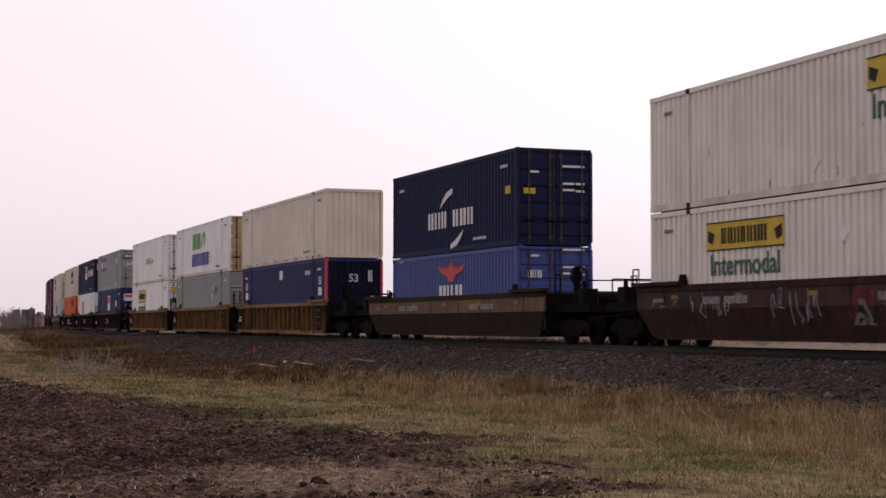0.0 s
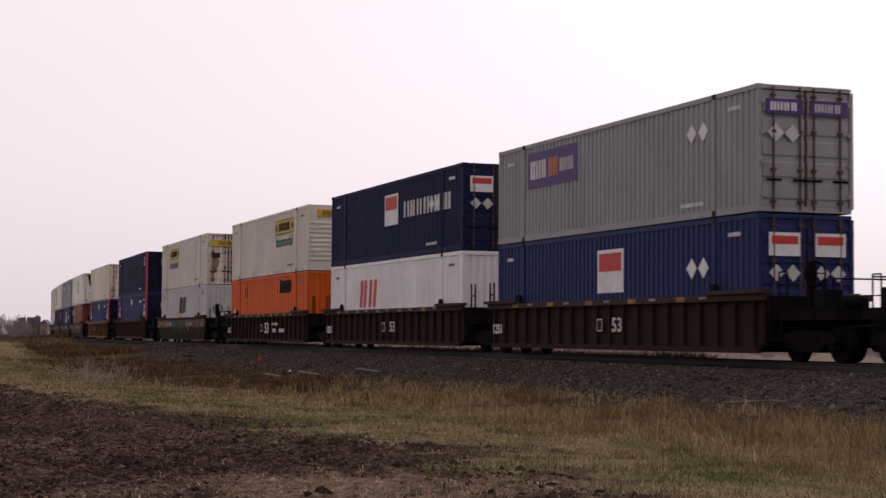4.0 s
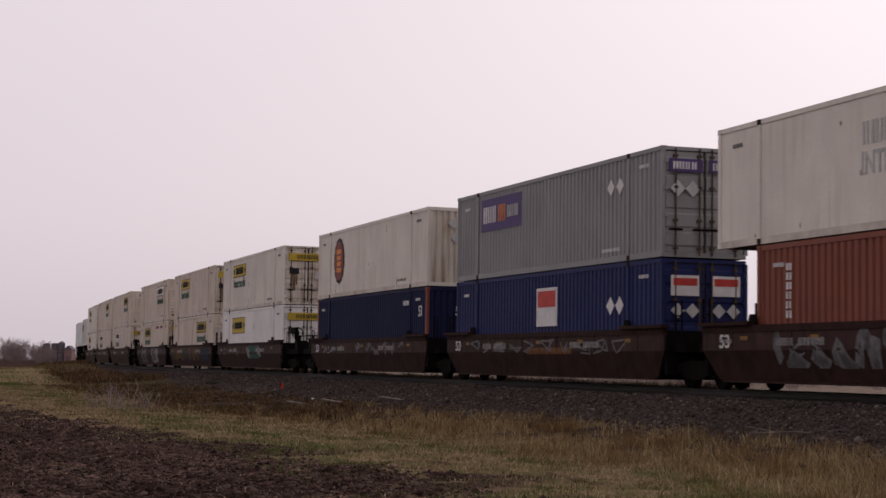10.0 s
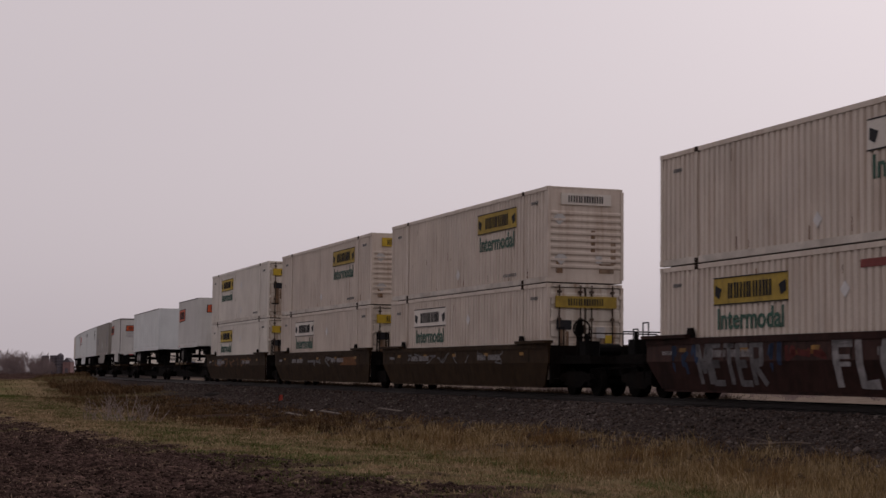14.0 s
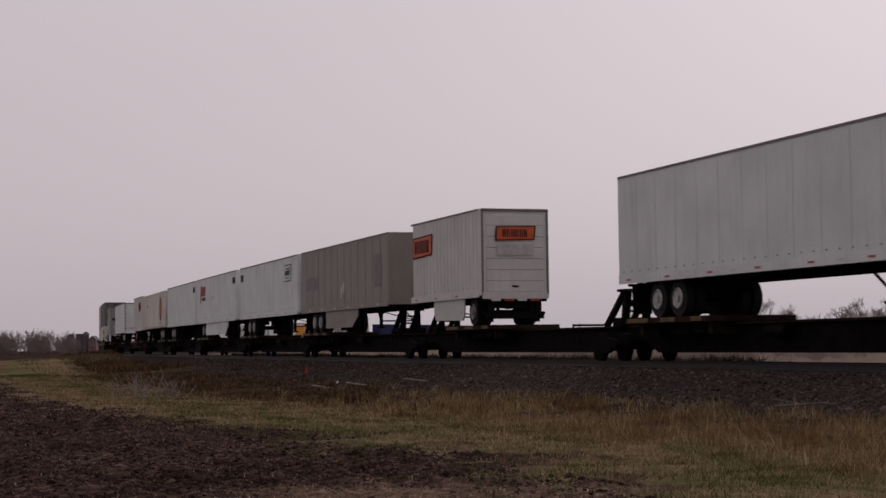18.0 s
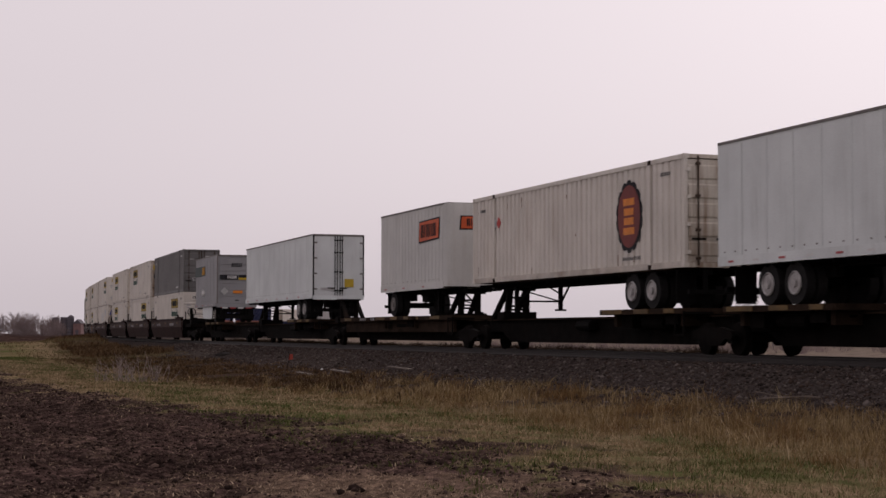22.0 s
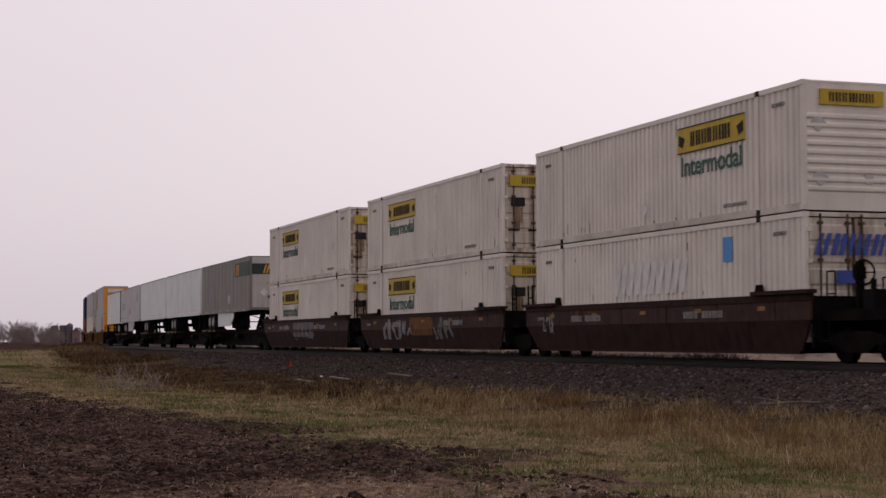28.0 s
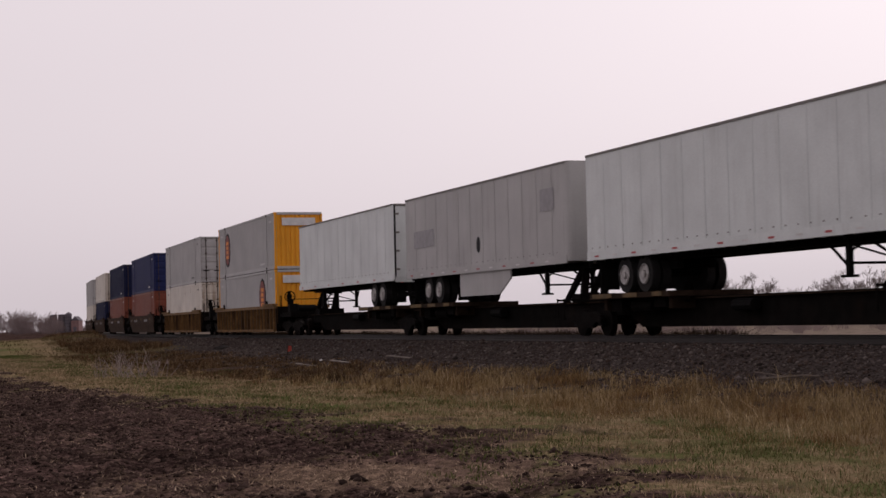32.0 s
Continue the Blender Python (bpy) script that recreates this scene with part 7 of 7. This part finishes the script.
amber = []
for x in (4.7, -5.2):
    c = plain_box(16.15, LGREY, "pale grey container with amber end and oval emblem", "front", AMBER, door_m=AMBER)
    emblem(c, x, 1.6)
    decal("white_panel", c, WHITE, -0.9, 2.3, 0.9, 2.7, 8.1, True, "", 0.03)
    amber.append(c)
stack(833.9, *amber)
well("ribbed", OCHRE, 857.1, "own", "own", LAB["ochre"])
stack(857.1, plain_box(16.15, OFFW, "white ribbed 53-foot container", "door", None, 0.27, 0.045, INK), plain_box(16.15, LGREY, "pale grey ribbed 53-foot container", "door", None, 0.27, 0.045, INK))
for u, lo, hi in ((880.6, REDB, BLUE), (904.0, REDB, NAVY), (927.4, NAVY, OFFW), (950.8, OFFW, LGREY)):
    well("smooth", BROWN, u, "own", "own", LAB["brown"])
    stack(u, plain_box(16.15, lo, "ribbed 53-foot container on a well car", "door"), plain_box(16.15, hi, "ribbed 53-foot container stacked on another", "door"))

DECK = 1.435 + RAIL_TOP
JOINTS = (407, 425.5, 444.5, 464, 482.5, 499.8, 517.2, 534.2, 552.5, 571.5, 591.3, 610)
TRAIL = [  # front, rear, paint, label, nose leads, skirt
    (408.3, 416.7, PUPW, "short white trailer with orange-red name board", True, False),
    (426.7, 442.6, TWHITE, "long plain white box trailer", True, False),
    (454.4, 462.8, PUPW, "short white trailer with orange-red name board on its door", False, True),
    (466.1, 482.1, TGREY, "long dull grey trailer with blanked-out patches", True, (-3.2, 2.8)),
    (482.9, 499.2, TWHITE, "long white box trailer with framed emblem", True, False),
    (500.5, 517.0, TWHITE, "long white box trailer with red emblem", True, (-4.3, 4.7)),
    (517.3, 533.5, TWHITE, "long plain white box trailer", True, False),
    (535.2, 551.35, OFFW, "white container with dark red oval emblem on a chassis", False, False),
    (554.3, 562.7, PUPW, "short white trailer with orange-red name boards", True, False),
    (574.4, 590.4, TWHITE, "long white box trailer with double doors", False, False),
    (600.0, 608.6, PUPG, "short grey trailer with dark band and yellow board", False, True),
    (735.4, 751.7, SOOT, "long grey trailer with dark green band", True, (-2.4, 2.8)),
    (752.4, 768.4, TWHITE, "long white ribbed trailer", True, False),
    (769.0, 785.5, TWHITE, "long plain white box trailer", True, False),
    (786.6, 802.8, LGREY, "long pale grey refrigerated trailer", True, (-2.0, 3.0)),
    (804.4, 820.4, TWHITE, "long white trailer with smooth sides", False, False),
]
TR = []
for f, r, m, label, nose, skirt in TRAIL:
    L = 8.4 if r - f < 10 else 16.1
    t = trailer(L, m, label, nose, skirt=skirt, seams=0.42 if m is PUPW else 1.2, box=abs(f - 535.2) > 0.1, top=4.05 if m is PUPG else 3.97 if L < 10 else 3.91)
    TR.append(ride(t, (f + r) / 2, DECK))
TS = -1.303


def red_board(t, x, z, end=None):
    """Orange-red name board with dark rim and bars for letters."""
    ring = [(-1.25, -0.45), (1.2, -0.38), (1.28, 0.45), (-1.2, 0.4)]
    if end:
        k = 0.62
        b = part("name_board", "re", INK, t, lambda b: b.prism([(0, x_ * k, z_ * k) for x_, z_ in ring], (0.02, 0, 0)), pose(end, x, z), "orange-red name board")
        part("board_field", "re", REDORG, b, lambda q: q.prism([(0.02, x_ * k * 0.93, z_ * k * 0.84) for x_, z_ in ring], (0.01, 0, 0)))
        marks("lettering", b, INK, -0.5, -0.14, 0.5, 0.14, 0.03, 6, True, 40)
    else:
        b = part("name_board", "r", INK, t, lambda b: b.prism([(x_, 0, z_) for x_, z_ in ring[::-1]], (0, -0.012, 0)), pose(x, TS, z), "orange-red name board")
        part("board_field", "r", REDORG, b, lambda q: q.prism([(x_ * 0.94, -0.012, z_ * 0.86) for x_, z_ in ring[::-1]], (0, -0.008, 0)))
        marks("lettering", b, INK, -0.95, -0.25, 0.95, 0.25, -0.02, 6, False, 40)


REDORG = mat("orange_red_board", (0.55, 0.085, 0.02), 0.6, 0, 0.15, 4, 40, 0, 0.25)
DGRN = mat("dark_green_band", (0.012, 0.03, 0.028), 0.6, 0, 0.15)
PATCH_PALE = mat("pale_blanked_patch", (0.28, 0.272, 0.28), 0.6, 0, 0.15, 3, 30, 0, 0.4, (0.38, 0.37, 0.36))
PATCH = mat("blanked_patch", (0.165, 0.15, 0.155), 0.6, 0, 0.15, 3, 30, 0, 0.4)
red_board(TR[0], -2.4, 3.0)
red_board(TR[0], 0, 3.3, 4.2)
marks("lettering", TR[1], INK, 0.55, 3.35, 1.05, 3.5, 8.06, 6, True, 41)
for k in range(4):
    part("light_socket", 0, INK, TR[1], lambda b: b.rod((0, 0, 0), (0.02, 0, 0), 0.06, 10), pose(8.05, 0.35 + k * 0.2, 1.3 + (0.15 if k == 3 else 0)))
red_board(TR[2], -2.65, 3.0)
red_board(TR[2], 0, 3.1, 4.26)
decal("grey_panel", TR[2], LGREY_M, -0.7, 2.3, 0.7, 2.7, 4.25, True, "", 0.02)
decal("blank_patch", TR[3], PATCH, -7.0, 1.9, -4.4, 2.55, TS)
decal("blank_patch", TR[3], PATCH, 5.9, 1.65, 7.0, 3.1, TS)
decal("small_window", TR[3], YELL_OLD, -0.2, 1.2, 0.15, 1.6, 8.06, True, "", 0.02)
for k in (0, 1):
    ellipse("round_mark", TR[3], GHOST, 0.2 + k * 0.4, 1.65 + k * 0.15, 0.17, 0.3, TS)
b = decal("emblem_frame", TR[4], INK, 4.85, 2.6, 6.5, 3.5, TS, False, "framed emblem")
decal("emblem_field", b, WHITE, -0.77, -0.4, 0.77, 0.4, -0.012)
marks("lettering", b, GREEN_T, -0.6, -0.12, 0.6, 0.14, -0.024, 7, False, 42, 0.15)
decal("emblem_bar", b, INK, -0.3, 0.2, 0.55, 0.26, -0.024)
decal("emblem_bar", b, GREEN_T, -0.5, -0.28, 0.3, -0.23, -0.024)
for t, x in ((TR[4], -7.4), (TR[5], 7.45), (TR[6], 7.3)):
    marks("lettering", t, INK, x - 0.45, 3.1, x + 0.45, 3.5, TS, 4, False, 43)
marks("lettering", TR[5], REDM, -6.2, 2.7, -3.9, 3.35, TS, 4, False, 44, 0.2)
marks("lettering", TR[5], INK, -5.6, 2.38, -3.9, 2.58, TS, 5, False, 45)
for k in range(2):
    part("emblem_slash", 0, REDM, TR[5], lambda b: b.prism([(-0.5, 0, -0.6), (-0.38, 0, -0.6), (0.22, 0, 0.6), (0.1, 0, 0.6)][::-1], (0, -0.016, 0)), pose(-5.9 + k * 0.22, TS, 2.85))
part("scrape", 0, GHOST, TR[5], lambda b: b.prism([(-0.6, 0, -0.12), (0.3, 0, 0.02), (0.6, 0, 0.2), (0.2, 0, 0.12), (-0.6, 0, 0.0)], (0, -0.01, 0)), pose(-0.7, TS, 2.45))
chassis_box = plain_box(16.15, OFFW, "off-white container with dark red oval emblem on a chassis", "door", None, 0.36, 0.05, INK)
emblem(chassis_box, 4.7, 1.55)
for k in range(2):
    diamond(chassis_box, REDM if k else GHOST, -5.9 + k * 0.35, 2.0, 0.2, SIDE)
decal("white_panel", chassis_box, WHITE, 0.3, 1.5, 0.8, 2.0, 8.1, True, "", 0.03)
diamond(chassis_box, REDM, 0.55, 1.75, 0.2, 8.13, True)
decal("yellow_label", chassis_box, ORNG, 0.35, 0.9, 0.8, 1.15, 8.1, True, "", 0.03)
ride(chassis_box, 543.3, DECK + 0.86)
red_board(TR[8], 2.2, 3.05)
red_board(TR[8], 0.0, 3.25, 4.2)
decal("yellow_label", TR[9], YELL, 0.3, 1.35, 0.75, 1.75, 8.1, True, "", 0.03)
decal("door_label", TR[9], LGREY_M, -0.9, 1.2, -0.2, 1.32, 8.1, True, "", 0.02)
b = decal("dark_band", TR[10], DGRN, -4.1, 2.85, -0.1, 3.5, TS, False, "dark band with yellow lettering")
marks("lettering", b, AMBM, 0.85, -0.25, 1.9, 0.25, -0.012, 3, False, 46, 0.25)
for k in range(3):
    diamond(TR[10], WHITE if k < 2 else GHOST, -1.3 + k * 0.45, 1.75, 0.25, TS)
marks("lettering", TR[10], INK, -0.35, 3.3, 0.35, 3.55, 4.26, 3, True, 47, 0.2)
e = decal("dark_panel", TR[10], INK, -1.1, 2.5, 0.05, 2.8, 4.25, True, "dark advertising panel", 0.03)
marks("lettering", e, WHITE, -0.1, -0.1, 0.5, 0.1, 0.03, 5, True, 48)
e = decal("dark_panel", TR[10], INK, 0.1, 2.62, 1.15, 2.8, 4.25, True, "", 0.03)
decal("yellow_label", TR[10], YELL, 0.1, 2.48, 1.15, 2.62, 4.25, True, "", 0.03)
decal("orange_label", TR[10], ORNG, -0.25, 1.62, 0.35, 1.8, 4.25, True, "", 0.03)
diamond(TR[10], WHITE, 0.8, 1.75, 0.25, 4.25, True)
diamond(TR[10], GHOST, -0.8, 1.75, 0.25, 4.25, True)
b = decal("dark_band", TR[11], DGRN, 3.7, 2.85, 8.0, 3.65, TS, False, "dark green band")
marks("lettering", b, AMBM, -1.7, -0.35, -0.75, 0.3, -0.012, 2, False, 49, 0.2)
decal("nose_panel", TR[11], NOSE, -1.14, 1.0, 1.14, 3.86, 8.05, True, "paler stained nose panel", 0.004)
b = decal("dark_band", TR[11], DGRN, -1.17, 2.9, 1.17, 3.5, 8.052, True, "dark green band", 0.02)
marks("lettering", b, AMBM, -0.45, -0.24, 0.65, 0.24, 0.02, 3, True, 50, 0.3)
marks("lettering", TR[11], AMBM, -0.35, 2.35, 0.6, 2.48, 8.06, 10, True, 51)
for k, (y, z, r) in enumerate(((-0.75, 1.7, 0.18), (-0.45, 1.85, 0.22), (-0.1, 1.6, 0.15), (-0.5, 1.45, 0.14))):
    diamond(TR[11], (GHOST, WHITE, INK, GHOST)[k], y, z, r, 8.055, True)
decal("rust_panel", TR[11], REDB, 0.5, 1.3, 0.75, 1.95, 8.055, True, "", 0.03)
for k in (0, 1):
    ellipse("round_mark", TR[11], GHOST, 1.6 + k * 0.45, 1.6, 0.16, 0.28, TS)
decal("blank_patch", TR[14], PATCH_PALE, -7.0, 1.95, -4.6, 2.6, TS)
decal("blank_patch", TR[14], PATCH_PALE, 5.9, 2.5, 7.0, 3.2, TS)
decal("blank_patch", TR[11], PATCH, -5.0, 1.75, -3.5, 2.9, TS)
ellipse("round_mark", TR[14], INK, 0.2, 1.75, 0.16, 0.28, TS)
for js in (JOINTS, (734, 752, 768.7, 786, 803.5, 821.8)):
    for a, b in zip(js, js[1:]):
        mid = (a + b) / 2
        decks, hitches = [], []
        for f, r, m, label, nose, skirt in TRAIL:
            if a - 2 < (f + r) / 2 < b + 2 and abs((f + r) / 2 - mid) < 9.5:
                n = 1 if nose else -1
                c, L = mid - (f + r) / 2, r - f
                decks.append(c - n * (L / 2 - (2.85 if L > 10 else 1.6)))
                hitches.append(c + n * (L / 2 - 1.0))
        spare = [(mid - u, way) for u, way in ((444.3, 1), (572.4, -1), (769.6, -1)) if a < u < b]
        spine_unit(a, b, decks, hitches, a == js[0], spare, a == 552.5)

motions()
